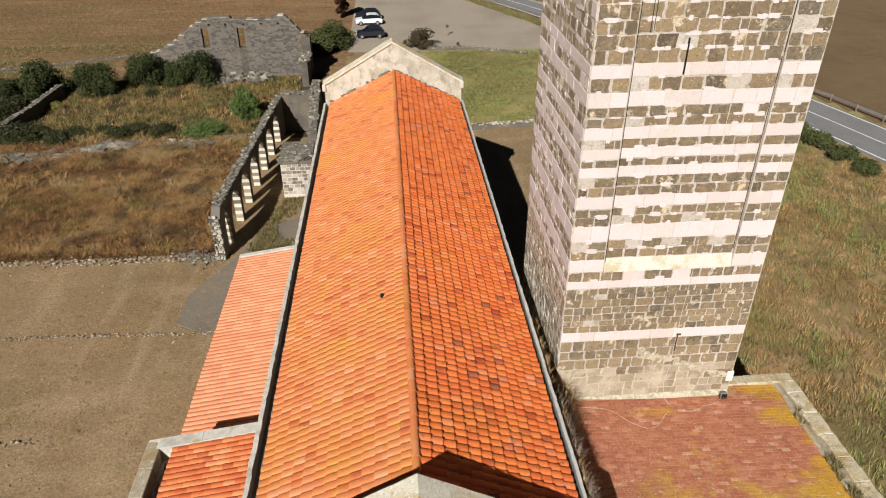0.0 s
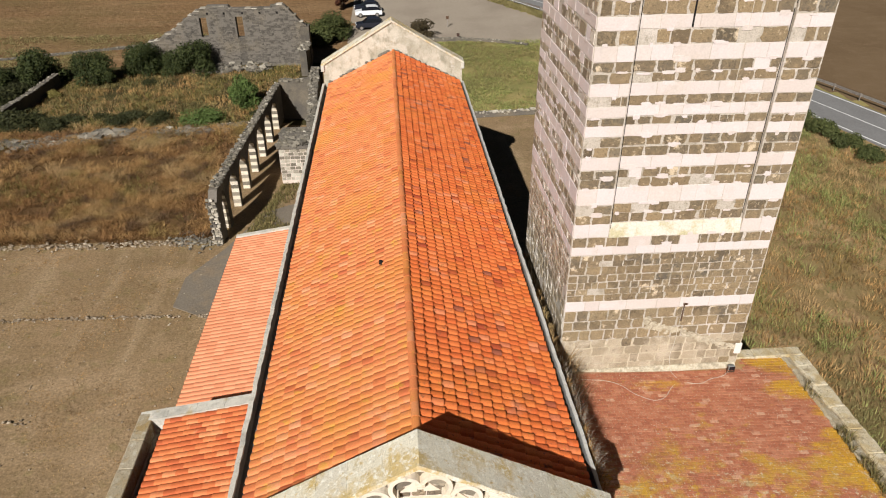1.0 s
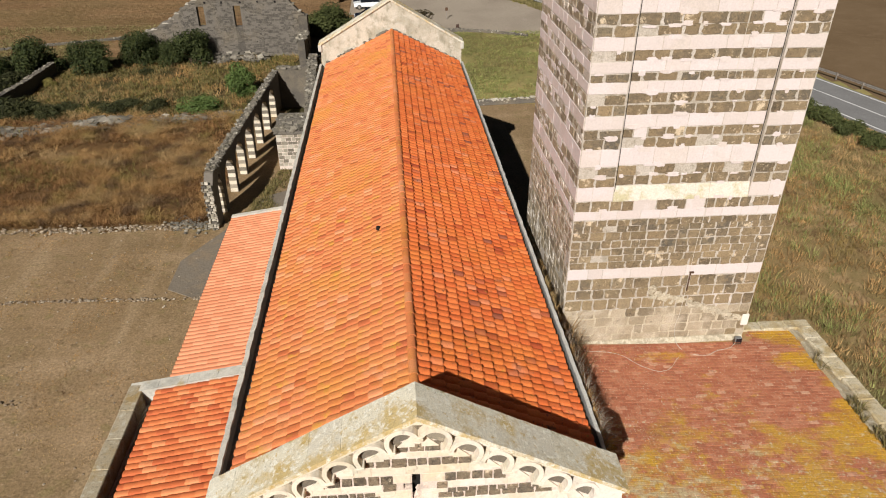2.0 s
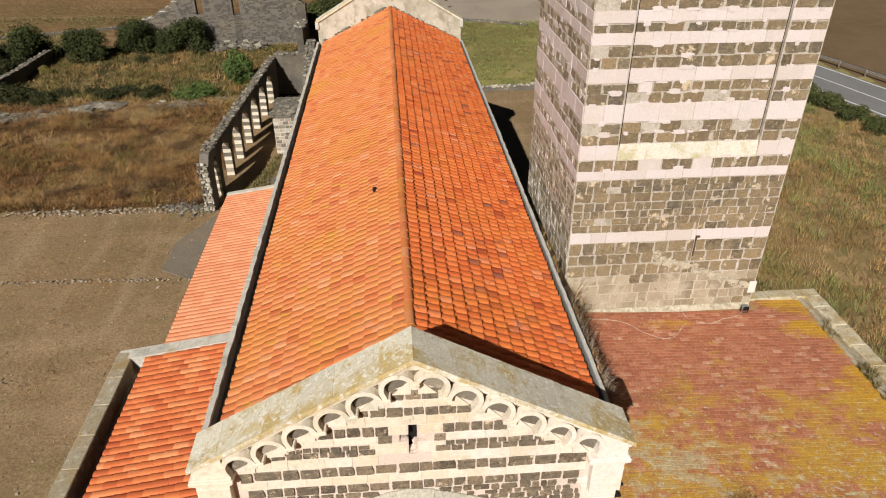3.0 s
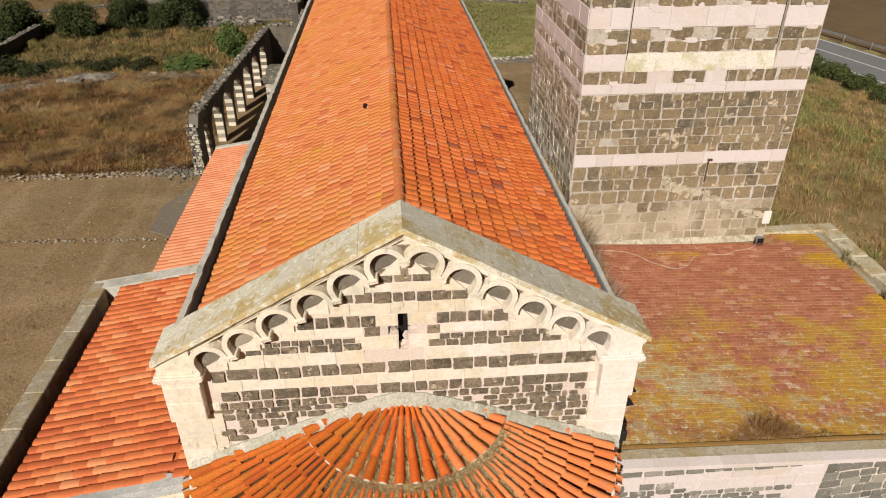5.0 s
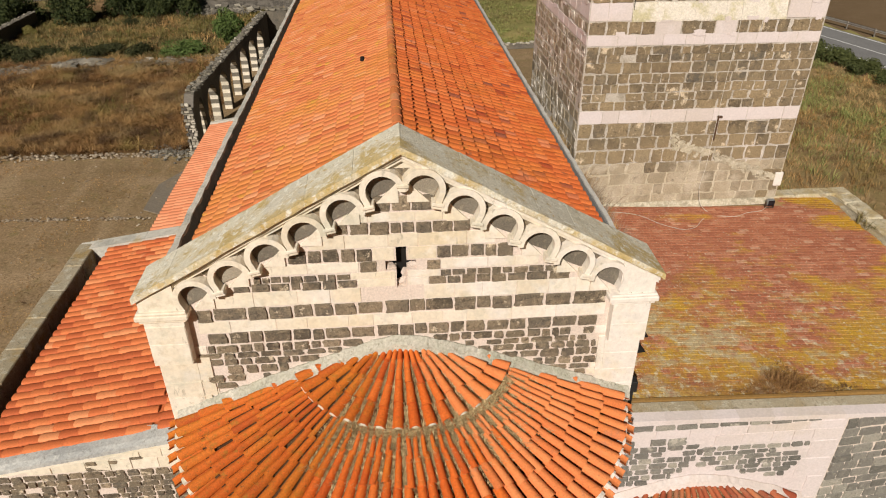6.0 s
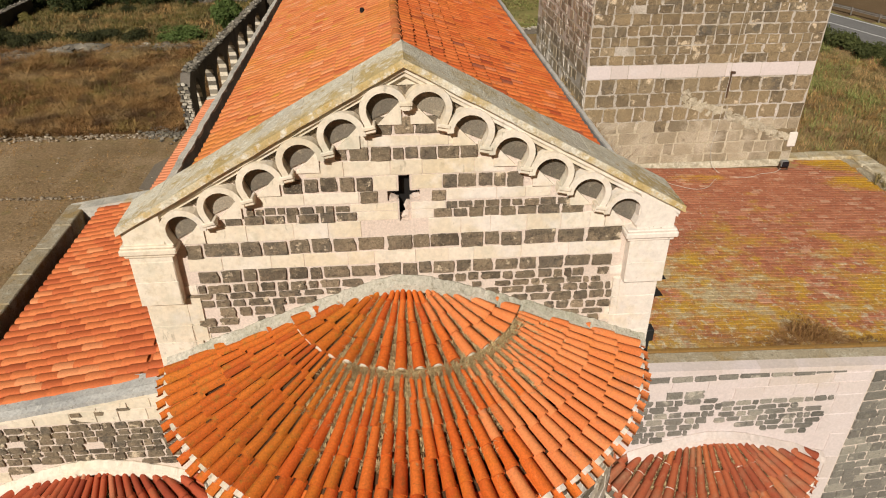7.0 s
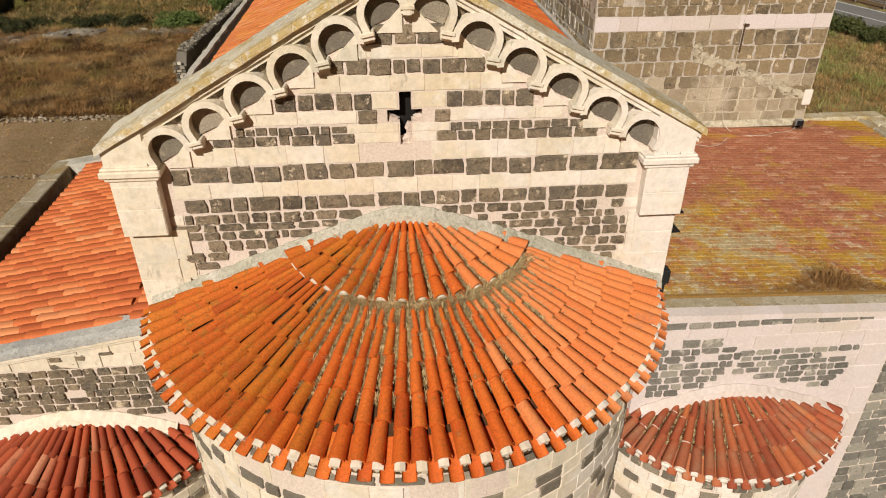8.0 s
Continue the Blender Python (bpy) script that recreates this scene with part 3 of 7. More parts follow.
def tile_shape(width, length, rise, lift, seed=0, steps=1):
    """An interlocking roof tile: x across the column, y down the slope, z out; roll and pan with a lip at the lower end."""
    r = random.Random(seed)
    prof = [(0.0, 0.0), (0.07, 0.55), (0.20, 0.90), (0.42, 1.0), (0.66, 0.90), (0.85, 0.55), (0.94, 0.08), (1.03, 0.0)]
    verts, faces = [], []
    n = len(prof)
    for v, h in ((-0.06, -lift * 0.2), (length, lift)):
        for u, q in prof:
            verts.append(((u - 0.5) * width, v + r.uniform(-0.003, 0.003), h + q * rise))
    for i in range(n - 1):
        faces.append((i, n + i, n + i + 1, i + 1)[::-1])
    for u, q in prof:
        verts.append(((u - 0.5) * width, length, lift + q * rise))
    for u, q in prof:
        verts.append(((u - 0.5) * width, length - 0.004, lift + q * rise - lift - 0.012))
    for i in range(n - 1):
        faces.append((2 * n + i, 3 * n + i, 3 * n + i + 1, 2 * n + i + 1)[::-1])
    return template(verts, faces)


COLS, ROWS_N = 129, 13
pitch = (NAVE_Y1 - NAVE_Y0) / COLS
cosr = 1 / math.hypot(1, SLOPE)
run = 3.68 / cosr / ROWS_N
for side, material, lift, rise in ((-1, TILE, 0.034, 0.036), (1, TILE_OLD, 0.050, 0.042)):
    shapes = [tile_shape(pitch, run, rise, lift, s) for s in range(4)]
    v, h, u = Vector((side * cosr, 0, -SLOPE * cosr)), Vector((side * SLOPE * cosr, 0, cosr)), Vector((0, -side, 0))
    poses = []
    for c in range(COLS):
        sag = 0.012 * math.sin(c * 0.31) + 0.008 * math.sin(c * 1.7)
        for k in range(ROWS_N):
            y = NAVE_Y0 + (c + 0.5) * pitch
            drift = 0.03 * math.sin(c * 0.05 + k * 0.4)
            p = Vector((RIDGE_X, y, RIDGE_Z)) + v * (k * run + 0.02 + rng.uniform(-0.012, 0.012) + drift * 0.3) + h * (rng.uniform(-0.004, 0.004) + sag * 0.4)
            m = axes_pose(p, u, v, h) @ pose(0, 0, 0, rng.uniform(-0.9, 0.9), rng.uniform(-1.6, 1.6), rng.uniform(-1.6, 1.6))
            poses.append((rng.randrange(4), m))
    lay(nave_roof, "roof_tile", shapes, material, poses, 150, True)


def ridge_shape(r, length, seed=0):
    n = 8
    verts, faces = [], []
    for y, s in ((0.0, 0.92), (length, 1.0)):
        for i in range(n + 1):
            a = math.pi * i / n
            verts.append((r * s * math.cos(a) * 1.1, y, r * s * math.sin(a) * 0.8))
    for i in range(n):
        faces.append((i, i + 1, n + 2 + i, n + 1 + i)[::-1])
    base = len(verts)
    verts += [(x * 1.02, length + 0.002, z) for x, y, z in verts[n + 1:2 * n + 2]] + [(x * 0.86, length, z * 0.84) for x, y, z in verts[n + 1:2 * n + 2]]
    for i in range(n):
        faces.append((base + i, base + i + 1, base + n + 2 + i, base + n + 1 + i)[::-1])
    return template(verts, faces)


ridge = []
y = NAVE_Y1
while y > NAVE_Y0:
    ridge.append((0, Matrix.Translation((RIDGE_X, y, RIDGE_Z + 0.01 + rng.uniform(-0.005, 0.005))) @ pose(0, 0, 0, 0.9, rng.uniform(-2, 2), 180 + rng.uniform(-1, 1))))
    y -= 0.40
lay(nave_roof, "ridge_tile", [ridge_shape(0.088, 0.44)], TILE, ridge, 300, True)
# chimney-like vent stub and a loose chip on the slopes
bm = bmesh.new()
bmesh.ops.create_cone(bm, cap_ends=True, segments=10, radius1=0.06, radius2=0.05, depth=0.10, matrix=Matrix.Translation((-0.68, 8.2, RIDGE_Z - SLOPE * 0.7 + 0.06)))
part("roof_vent", bm, HOLLOW, church, "small dark vent stub")

# gutters along the eaves
for side, zg, mat_in, mat_rim in ((-1, 9.46, LEAD, COPING_PALE), (1, 9.42, LEAD, ZINC)):
    bm = bmesh.new()
    xs = [side * q for q in (3.62, 3.64, 3.86, 3.90, 3.99, 3.99, 3.62)]
    zs = [zg + q for q in (0.02, -0.10, -0.12, 0.10, 0.11, -0.24, -0.24)]
    outline = list(zip(xs, zs)) if side < 0 else list(zip(xs, zs))[::-1]
    slab_xz(bm, outline, 0.45, 29.8)
    g = part("gutter", bm, mat_in, church, "stone-edged eaves gutter")
    for k in range(15):
        bm = bmesh.new()
        y0 = 0.46 + k * 1.956
        hw = 0.058 if side < 0 else 0.042
        box(bm, side * 3.955 - hw, side * 3.955 + hw, y0, y0 + 1.94, zg + 0.06, zg + 0.135)
        bmesh.ops.subdivide_edges(bm, edges=[e for e in bm.edges if abs(e.verts[0].co.y - e.verts[1].co.y) > 1], cuts=12)
        for v in bm.verts:
            v.co.x += 0.022 * noise.noise(v.co * 3.1) + 0.012 * noise.noise(v.co * 9)
            v.co.z += 0.016 * noise.noise(v.co * 4.3)
        part("gutter_rim", bm, mat_rim, g)

# ---- east gable ----
GY = -0.17            # face of the gable wall
# the conical apse roofs: centre x, y, height of the tip, slope
AP, NP, SP = (-0.04, 0.22, 9.18, 0.391), (5.25, 0.56, 5.93, 0.457), (-5.20, 0.50, 6.16, 0.45)
APEX_X = 0.03
GS = 0.558            # rake of the gable
def gable_top(x):
    return 12.27 - abs(x - APEX_X) * GS


# the wall with its cross-shaped opening cut through
bm = bmesh.new()
cross_hole = [(-0.085, 10.06), (0.065, 10.06), (0.065, 10.37), (0.20, 10.37), (0.20, 10.53), (0.065, 10.53), (0.065, 10.76), (-0.085, 10.76), (-0.085, 10.53), (-0.24, 10.53), (-0.24, 10.37), (-0.085, 10.37)]
edges = []
for loop in ([(-3.62, 0.0), (3.68, 0.0), (3.68, gable_top(3.68)), (APEX_X, 12.27), (-3.62, gable_top(-3.62))], cross_hole):
    ring = [bm.verts.new((x, GY, z)) for x, z in loop]
    edges += [bm.edges.new((a, b)) for a, b in zip(ring, ring[1:] + ring[:1])]
bmesh.ops.triangle_fill(bm, use_beauty=True, edges=edges)
solid = bmesh.ops.extrude_face_region(bm, geom=list(bm.faces))
for v in solid["geom"]:
    if isinstance(v, bmesh.types.BMVert):
        v.co.y = 0.42
gable = part("gable_wall", bm, MORTAR, church)
# black sheet added behind the cross, painting the shade of its depth
bm = bmesh.new()
box(bm, -0.34, 0.30, 0.02, 0.06, 10.0, 10.85)
part("dark_backing", bm, HOLLOW, church)

O, ALONG, OUT = Vector((0, GY, 0)), Vector((1, 0, 0)), Vector((0, -1, 0))
dark, light, dark_rough = [], [], []


def in_cross(u0, u1, z0, z1):
    return (u1 > -0.10 and u0 < 0.08 and z1 > 10.05 and z0 < 10.77) or (u1 > -0.25 and u0 < 0.21 and z1 > 10.36 and z0 < 10.54)


def apse_line(x):
    """Height of the main apse roof where it meets the gable."""
    return AP[2] - AP[3] * math.hypot(x - AP[0], AP[1] - GY) + 0.14


def put(stones, bag, depth=0.028, lo=None, top=True):
    for u0, u1, z0, z1 in stones:
        if in_cross(u0, u1, z0, z1):
            continue
        mid = (u0 + u1) / 2
        if lo and (z0 + z1) / 2 < lo(mid) + 0.02:
            continue
        if top and max(z1 - gable_top(u0), z1 - gable_top(u1)) > -0.16:
            continue
        bag.append(wall_stone(O, ALONG, OUT, u0, u1, z0, z1, depth))


# courses from the top down: (z0, z1, dark spans, stone width)
ROWS_G = [
    (11.33, 11.57, [(-0.48, 0.50)], 0.36), (10.99, 11.17, [(-0.92, 0.98)], 0.29), (10.55, 10.76, [(-1.62, -0.42), (0.50, 1.62)], 0.36),
    (10.37, 10.53, [(-0.62, -0.36), (0.34, 0.56)], 0.27), (10.24, 10.34, [(-2.15, -0.75), (0.55, 2.3)], 0.24), (10.10, 10.235, [(-2.45, -0.66), (0.38, 2.5)], 0.32),
    (9.61, 9.83, [(-3.05, 3.12)], 0.46), (9.18, 9.38, [(-2.95, 3.02)], 0.40),
]
for z0, z1, spans, w in ROWS_G:
    for a, b in spans:
        put(course(a, b, z0 - 0.010, z1 + 0.010, w * 0.78, 0.4, 0.022), dark)
for z0, z1, a in ((9.01, 9.16, 3.0), (8.90, 9.0, 3.16), (8.76, 8.885, 3.05), (8.585, 8.745, 3.12), (8.42, 8.57, 3.1), (8.30, 8.41, 3.0), (8.16, 8.29, 2.95), (8.02, 8.15, 2.9)):
    for s0, s1 in ((-a, -0.25), (0.3, a)):
        put([q for q in course(s0, s1, z0 - 0.008, z1 + 0.008, 0.24, 0.55, 0.022) if rng.random() < 0.96], dark_rough, 0.03, apse_line)
    put(course(-3.19, -a, z0, z1, 0.3, 0.2, 0.012), light, 0.012, apse_line)
    put(course(a, 3.19, z0, z1, 0.3, 0.2, 0.012), light, 0.012, apse_line)
for z0, z1, spans in ((11.18, 11.32, [(-0.8, 0.86)]), (10.77, 10.98, [(-1.3, 1.35)]), (10.55, 10.76, [(-0.42, -0.11), (0.09, 0.50)]), (10.37, 10.53, [(-1.95, -0.62), (0.56, 2.0)]), (10.24, 10.35, [(-0.75, -0.1), (0.08, 0.55)]),
                      (10.10, 10.23, [(-0.66, -0.1), (0.08, 0.38)]), (9.84, 10.09, [(-2.75, 2.82)]), (9.39, 9.60, [(-3.05, 3.12)])):
    for a, b in spans:
        put(course(a, b, z0, z1, 0.52, 0.35, 0.003), light, 0.010)
lay(gable, "stone_block", STONES, BASALT, dark, 300)
lay(gable, "stone_block", ROUGH_STONES, BASALT, dark_rough, 300)
lay(gable, "stone_block", ASHLAR, LIMESTONE, light, 300)

# corner pilasters with caps
for x0, x1 in ((-3.75, -3.18), (3.18, 3.76)):
    bm = bmesh.new()
    box(bm, x0, x1, GY - 0.17, 0.42, 8.96, 9.68 + (0.10 if x0 < 0 else 0.02))
    box(bm, x0, x1, GY - 0.025, 0.42, 0, 8.955)
    pil = part("corner_pilaster", bm, LIMESTONE, church)
    blocks, z = [], 6.9
    while z < 9.6:
        hh = min(rng.uniform(0.27, 0.40), (8.96 if z < 8.95 else 9.68) - z)
        if 8.96 - z - hh < 0.12 and z < 8.95:
            hh = 8.96 - z
        wob = rng.uniform(-0.03, 0.03)
        for q in course(x0 + wob * 0.3, x1, z, z + hh, 0.6, 0.1, 0.006):
            blocks.append(wall_stone((0, GY - (0.17 if z > 8.94 else 0.025), 0), ALONG, OUT, *q, 0.012))
        if z < 8.9:
            q = (x1 - 0.01, x1 + rng.choice((0.02, 0.10, 0.2)), z + 0.01, z + hh - 0.01) if x0 < 0 else (x0 - rng.choice((0.02, 0.10, 0.2)), x0 + 0.01, z + 0.01, z + hh - 0.01)
            blocks.append(wall_stone((0, GY, 0), ALONG, OUT, *q, 0.035))
        z += hh
    lay(pil, "quoin", ASHLAR, LIMESTONE, blocks, 300)
    lift = 0.10 if x0 < 0 else 0.02
    for zz, grow, h in ((9.66 + lift, 0.05, 0.06), (9.72 + lift, 0.09, 0.09), (9.81 + lift, 0.07, 0.04)):
        bm = bmesh.new()
        box(bm, x0 - grow, x1 + grow, GY - 0.15 - grow, 0.42, zz, zz + h, 0.015)
        part("pilaster_cap", bm, LIMESTONE, pil)
    bm = bmesh.new()
    xm = x0 if x0 < 0 else x1
    a, b = (x0 - 0.02, x1 - 0.06) if x0 < 0 else (x0 + 0.06, x1 + 0.02)
    top = lambda x: gable_top(x) + 0.02
    slab_xz(bm, [(a, 9.85 + lift), (b, 9.85 + lift), (b, top(b)), (a, top(a))], GY - 0.165, 0.40)
    part("springer_block", bm, LIMESTONE, pil)

for z in (8.93, 8.62):
    bm = bmesh.new()
    slab_xz(bm, [(3.74, z - 0.06), (3.90, z - 0.05), (3.745, z + 0.13)], GY - 0.02, GY + 0.10)
    part("slate_wedge", bm, HOLLOW, church, "dark wedge on the corner")

# raking arcade of blind arches under the cornice
STEP, DROP = 0.545, 0.316
corbels = [(0.04 + k * STEP, 11.82 - abs(k) * DROP) for k in range(-5, 6)]
ends = {-6: (0.04 - 6 * STEP, 9.88), 6: (0.04 + 6 * STEP, 9.88)}
spring = {k: z for k, (x, z) in zip(range(-5, 6), corbels)} | {k: z for k, (x, z) in ends.items()}


def arch_ring(bm, cx, cz, r0, r1, a0, a1, y0, y1, low, n=14):
    """A ring from the angle a0 over the crown to a1, with a short leaning leg on its lower side."""
    rows = []
    for i in range(n + 1):
        a = a0 + (a1 - a0) * i / n
        rows.append([bm.verts.new((cx + r * math.cos(a), y, cz + r * math.sin(a))) for r in (r0, r1) for y in (y0, y1)])
    end = rows[-1] if low < 0 else rows[0]
    leg = [bm.verts.new(v.co + Vector((-low * 0.055, 0, -0.135))) for v in end]
    rows = rows + [leg] if low < 0 else [leg] + rows
    for a, b in zip(rows, rows[1:]):
        for i, j in ((0, 2), (2, 3), (3, 1), (1, 0)):
            bm.faces.new((a[i], a[j], b[j], b[i]))
    for r in (rows[0], rows[-1]):
        bm.faces.new((r[0], r[2], r[3], r[1]))


FOOT = 0.30           # how far the lower end of an arch bends in under it
feet = []
for k in range(-6, 6):
    xl, xr = 0.04 + k * STEP, 0.04 + (k + 1) * STEP
    zl, zr = spring[k], spring[k + 1]
    cx, cz = (xl + xr) / 2, max(zl, zr) - 0.09
    low = -1 if zl < zr else 1          # the side of the lower leg
    foot = FOOT
    bm = bmesh.new()
    if low < 0:
        arch_ring(bm, cx, cz, 0.222, 0.306, -0.05, math.pi + foot, GY - 0.185 - 0.004 * (k % 2), GY + 0.01, low)
    else:
        arch_ring(bm, cx, cz, 0.222, 0.306, -foot, math.pi + 0.05, GY - 0.185 - 0.004 * (k % 2), GY + 0.01, low)
    part("blind_arch", bm, LIMESTONE, gable)
    if k not in (-6, 5):
        feet.append((cx + low * (0.264 * math.cos(foot) - 0.055), cz - 0.264 * math.sin(foot) - 0.15, low))
    # basalt tympanum with a pale triangular slab
    lo = min(zl, zr)
    n = 8
    arc = [(cx + 0.225 * math.cos(math.pi * i / n), cz + 0.225 * math.sin(math.pi * i / n)) for i in range(n + 1)]
    bm = bmesh.new()
    slab_xz(bm, arc + ([(cx - 0.15, lo + 0.06)] if low < 0 else [(cx + 0.15, lo + 0.06)]), GY - 0.027, GY + 0.005)
    part("tympanum", bm, BASALT_GREY, gable)
    bm = bmesh.new()
    slab_xz(bm, sorted([(cx + low * 0.09, lo - 0.02), (cx - low * 0.215, lo - 0.02), (cx - low * 0.215, cz + 0.07)], key=lambda p: math.atan2(p[1] - lo - 0.1, p[0] - cx)), GY - 0.037, GY + 0.005)
    part("tympanum_slab", bm, LIMESTONE, gable)
# stepped corbels, square to the bent legs
for x, z, low in feet + [(0.04, 11.80, 0)]:
    for w, h, d, dz in ((0.085, 0.05, 0.205, -0.025), (0.078, 0.05, 0.175, -0.078), (0.066, 0.03, 0.12, -0.112)):
        bm = bmesh.new()
        box(bm, -w, w, -d, 0.01, dz, dz + h, 0.008)
        bmesh.ops.transform(bm, matrix=Matrix.Translation((x, GY, z)) @ pose(0, 0, 0, 0, low * 12, 0), verts=bm.verts)
        part("corbel", bm, LIMESTONE, gable)
# basalt lozenges between arches and cornice
for k in range(-5, 6):
    x, z = 0.04 + k * STEP, spring[k] + 0.30
    sl = 0 if k == 0 else (GS if k < 0 else -GS)
    bm = bmesh.new()
    t0 = gable_top(x) - 0.155
    slab_xz(bm, [(x, t0 - 0.25), (x + 0.17, t0 + sl * 0.17 - 0.01 - 0.05 * (k == 0)), (x, t0), (x - 0.17, t0 - sl * 0.17 - 0.01 - 0.05 * (k == 0))], GY - 0.02, GY + 0.005)
    part("spandrel_stone", bm, BASALT, gable)

# raking cornice and coping slabs
for side in (-1, 1):
    L = 3.85
    for y0, dz0, dz1 in ((GY - 0.115, -0.14, -0.072), (GY - 0.155, -0.075, 0.004)):
        bm = bmesh.new()
        e = L - 0.04
        pts = [(APEX_X, 12.27 + dz0), (APEX_X + side * e, 12.27 + dz0 - GS * e), (APEX_X + side * e, 12.27 + dz1 - GS * e), (APEX_X, 12.27 + dz1)]
        slab_xz(bm, pts if side > 0 else pts[::-1], y0, GY + 0.02)
        part("cornice_fillet", bm, LIMESTONE, gable)
    cuts = [0.0]
    while cuts[-1] < L - 0.5:
        cuts.append(cuts[-1] + rng.uniform(0.5, 0.95))
    cuts[-1] = L
    for a, b in zip(cuts, cuts[1:]):
        bm = bmesh.new()
        dz = rng.uniform(-0.006, 0.006)
        f = lambda d, h: (APEX_X + side * d, 12.275 + h + dz - GS * d)
        pts = [f(a, 0.0), f(b - 0.003, 0.0), f(b - 0.003, 0.10), f(a, 0.10)]
        prism(bm, pts if side > 0 else pts[::-1], lambda p: (p[0], -0.395, p[1]), lambda p: (p[0], 0.44, p[1] + 0.012))
        bmesh.ops.subdivide_edges(bm, edges=list(bm.edges), cuts=3, use_grid_fill=True)
        for v in bm.verts:
            k = noise.noise(v.co * 5.0)
            v.co += Vector((0, 0.014 * k, 0.012 * noise.noise(v.co * 7.0)))
        part("coping_slab", bm, COPING, gable)
    # upstand behind the coping that closes on the tiles
    bm = bmesh.new()
    f = lambda d, h: (APEX_X + side * d, 12.27 + h - GS * d)
    pts = [f(0, -1.0), f(L - 0.12, -0.45), f(L - 0.12, 0.09), f(0, 0.09)]
    slab_xz(bm, pts if side > 0 else pts[::-1], 0.36, 0.46)
    part("parapet_back", bm, COPING, gable)
bm = bmesh.new()
slab_xz(bm, [(-0.17, 12.0), (0.21, 12.0), (0.17, 12.11), (-0.13, 12.11)], GY - 0.04, GY + 0.01)
part("apex_block", bm, LIMESTONE, gable)
# broken stones left in the foot of the cross
bm = bmesh.new()
for x, z, w, h, turn in ((0.045, 10.13, 0.075, 0.16, 8), (-0.02, 10.10, 0.10, 0.07, -14), (0.035, 10.27, 0.055, 0.10, 20), (-0.175, 10.395, 0.10, 0.06, 24), (0.15, 10.39, 0.09, 0.05, -12)):
    made = bmesh.ops.create_cube(bm, size=1.0, matrix=Matrix.Translation((x, -0.07, z)) @ pose(0, 0, 0, 12, turn, 20) @ Matrix.Diagonal((w, 0.10, h, 1)))
    for v in made["verts"]:
        v.co += Vector((0.02, 0.02, 0.02)) * noise.noise(v.co * 9.0)
tagged(part("broken_tracery", bm, MORTAR, gable), kind="stuff")

# ---- west front: its back rises above the roof ----
bm = bmesh.new()
wt = lambda x: 12.90 - abs(x) * 0.585
slab_xz(bm, [(-3.9, 0), (3.9, 0), (3.9, wt(3.9)), (0, 12.90), (-3.9, wt(3.9))], 29.8, 30.45)
west = part("west_front", bm, WEST_COAT, church, "stained lime-rendered back of the west front")
for side in (-1, 1):
    for k in range(6):
        a, b = k * 0.67, (k + 1) * 0.67 - 0.006
        bm = bmesh.new()
        f = lambda d, h: (side * d, 12.905 + h - 0.585 * d)
        pts = [f(a, 0), f(b, 0), f(b, 0.11), f(a, 0.11)]
        prism(bm, pts if side > 0 else pts[::-1], lambda p: (p[0], 29.72, p[1]), lambda p: (p[0], 30.6, p[1]))
        part("coping_slab", bm, COPING, west)
    bm = bmesh.new()
    box(bm, side * 3.93 - 0.10, side * 3.93 + 0.10, 29.7, 30.5, wt(3.9) - 0.35, wt(3.9) + 0.02, 0.03)
    part("kneeler", bm, COPING_PALE, west)
    bm = bmesh.new()
    for k in range(24):
        x = side * (0.1 + k * 0.15)
        z = RIDGE_Z - SLOPE * abs(x) + 0.02
        if rng.random() < 0.7:
            bmesh.ops.create_icosphere(bm, subdivisions=1, radius=rng.uniform(0.05, 0.10), matrix=Matrix.Translation((x, 29.72, z + 0.05)) @ Matrix.Diagonal((1.6, 1, 1, 1)))
    tagged(part("flashing_mortar", bm, RUBBLE, west), kind="stuff")

# ---- main apse ----


def barrel_shape(seed, bulge=1.0):
    """A barrel tile, one unit wide at its lower end, one unit long, lying along y with its hollow below."""
    r = random.Random(seed)
    n = 6
    verts, faces = [], []
    for y, w, lift in ((-0.12, 0.83, -0.10), (1.0, 1.0, 0.14)):
        for i in range(n + 1):
            a = math.pi * i / n
            verts.append((0.5 * w * math.cos(a), y, lift + 0.46 * w * math.sin(a) * bulge))
    for i in range(n):
        faces.append((i, i + 1, n + 2 + i, n + 1 + i)[::-1])
    b = len(verts)
    outer = verts[n + 1:2 * n + 2]
    verts += outer + [(x * 0.80, 0.998, 0.14 + (z - 0.14) * 0.76) for x, y, z in outer]
    for i in range(n):
        faces.append((b + i, b + i + 1, b + n + 2 + i, b + n + 1 + i)[::-1])
    return template(verts, faces)


BARRELS = [barrel_shape(s) for s in range(3)]


def pan_shape():
    n = 5
    verts, faces = [], []
    for y in (-0.1, 1.0):
        for i in range(n + 1):
            a = math.pi * i / n
            verts.append((0.5 * math.cos(a), y, 0.12 - 0.26 * math.sin(a)))
    for y in (-0.1, 1.0):
        for i in range(n + 1):
            a = math.pi * i / n
            verts.append((0.57 * math.cos(a), y, 0.10 - 0.36 * math.sin(a)))
    m = n + 1
    for i in range(n):
        faces += [(i, i + 1, m + i + 1, m + i), (2 * m + i, 3 * m + i, 3 * m + i + 1, 2 * m + i + 1), (m + i, m + i + 1, 3 * m + i + 1, 3 * m + i)]
    return template(verts, faces)


PANS = [pan_shape()]


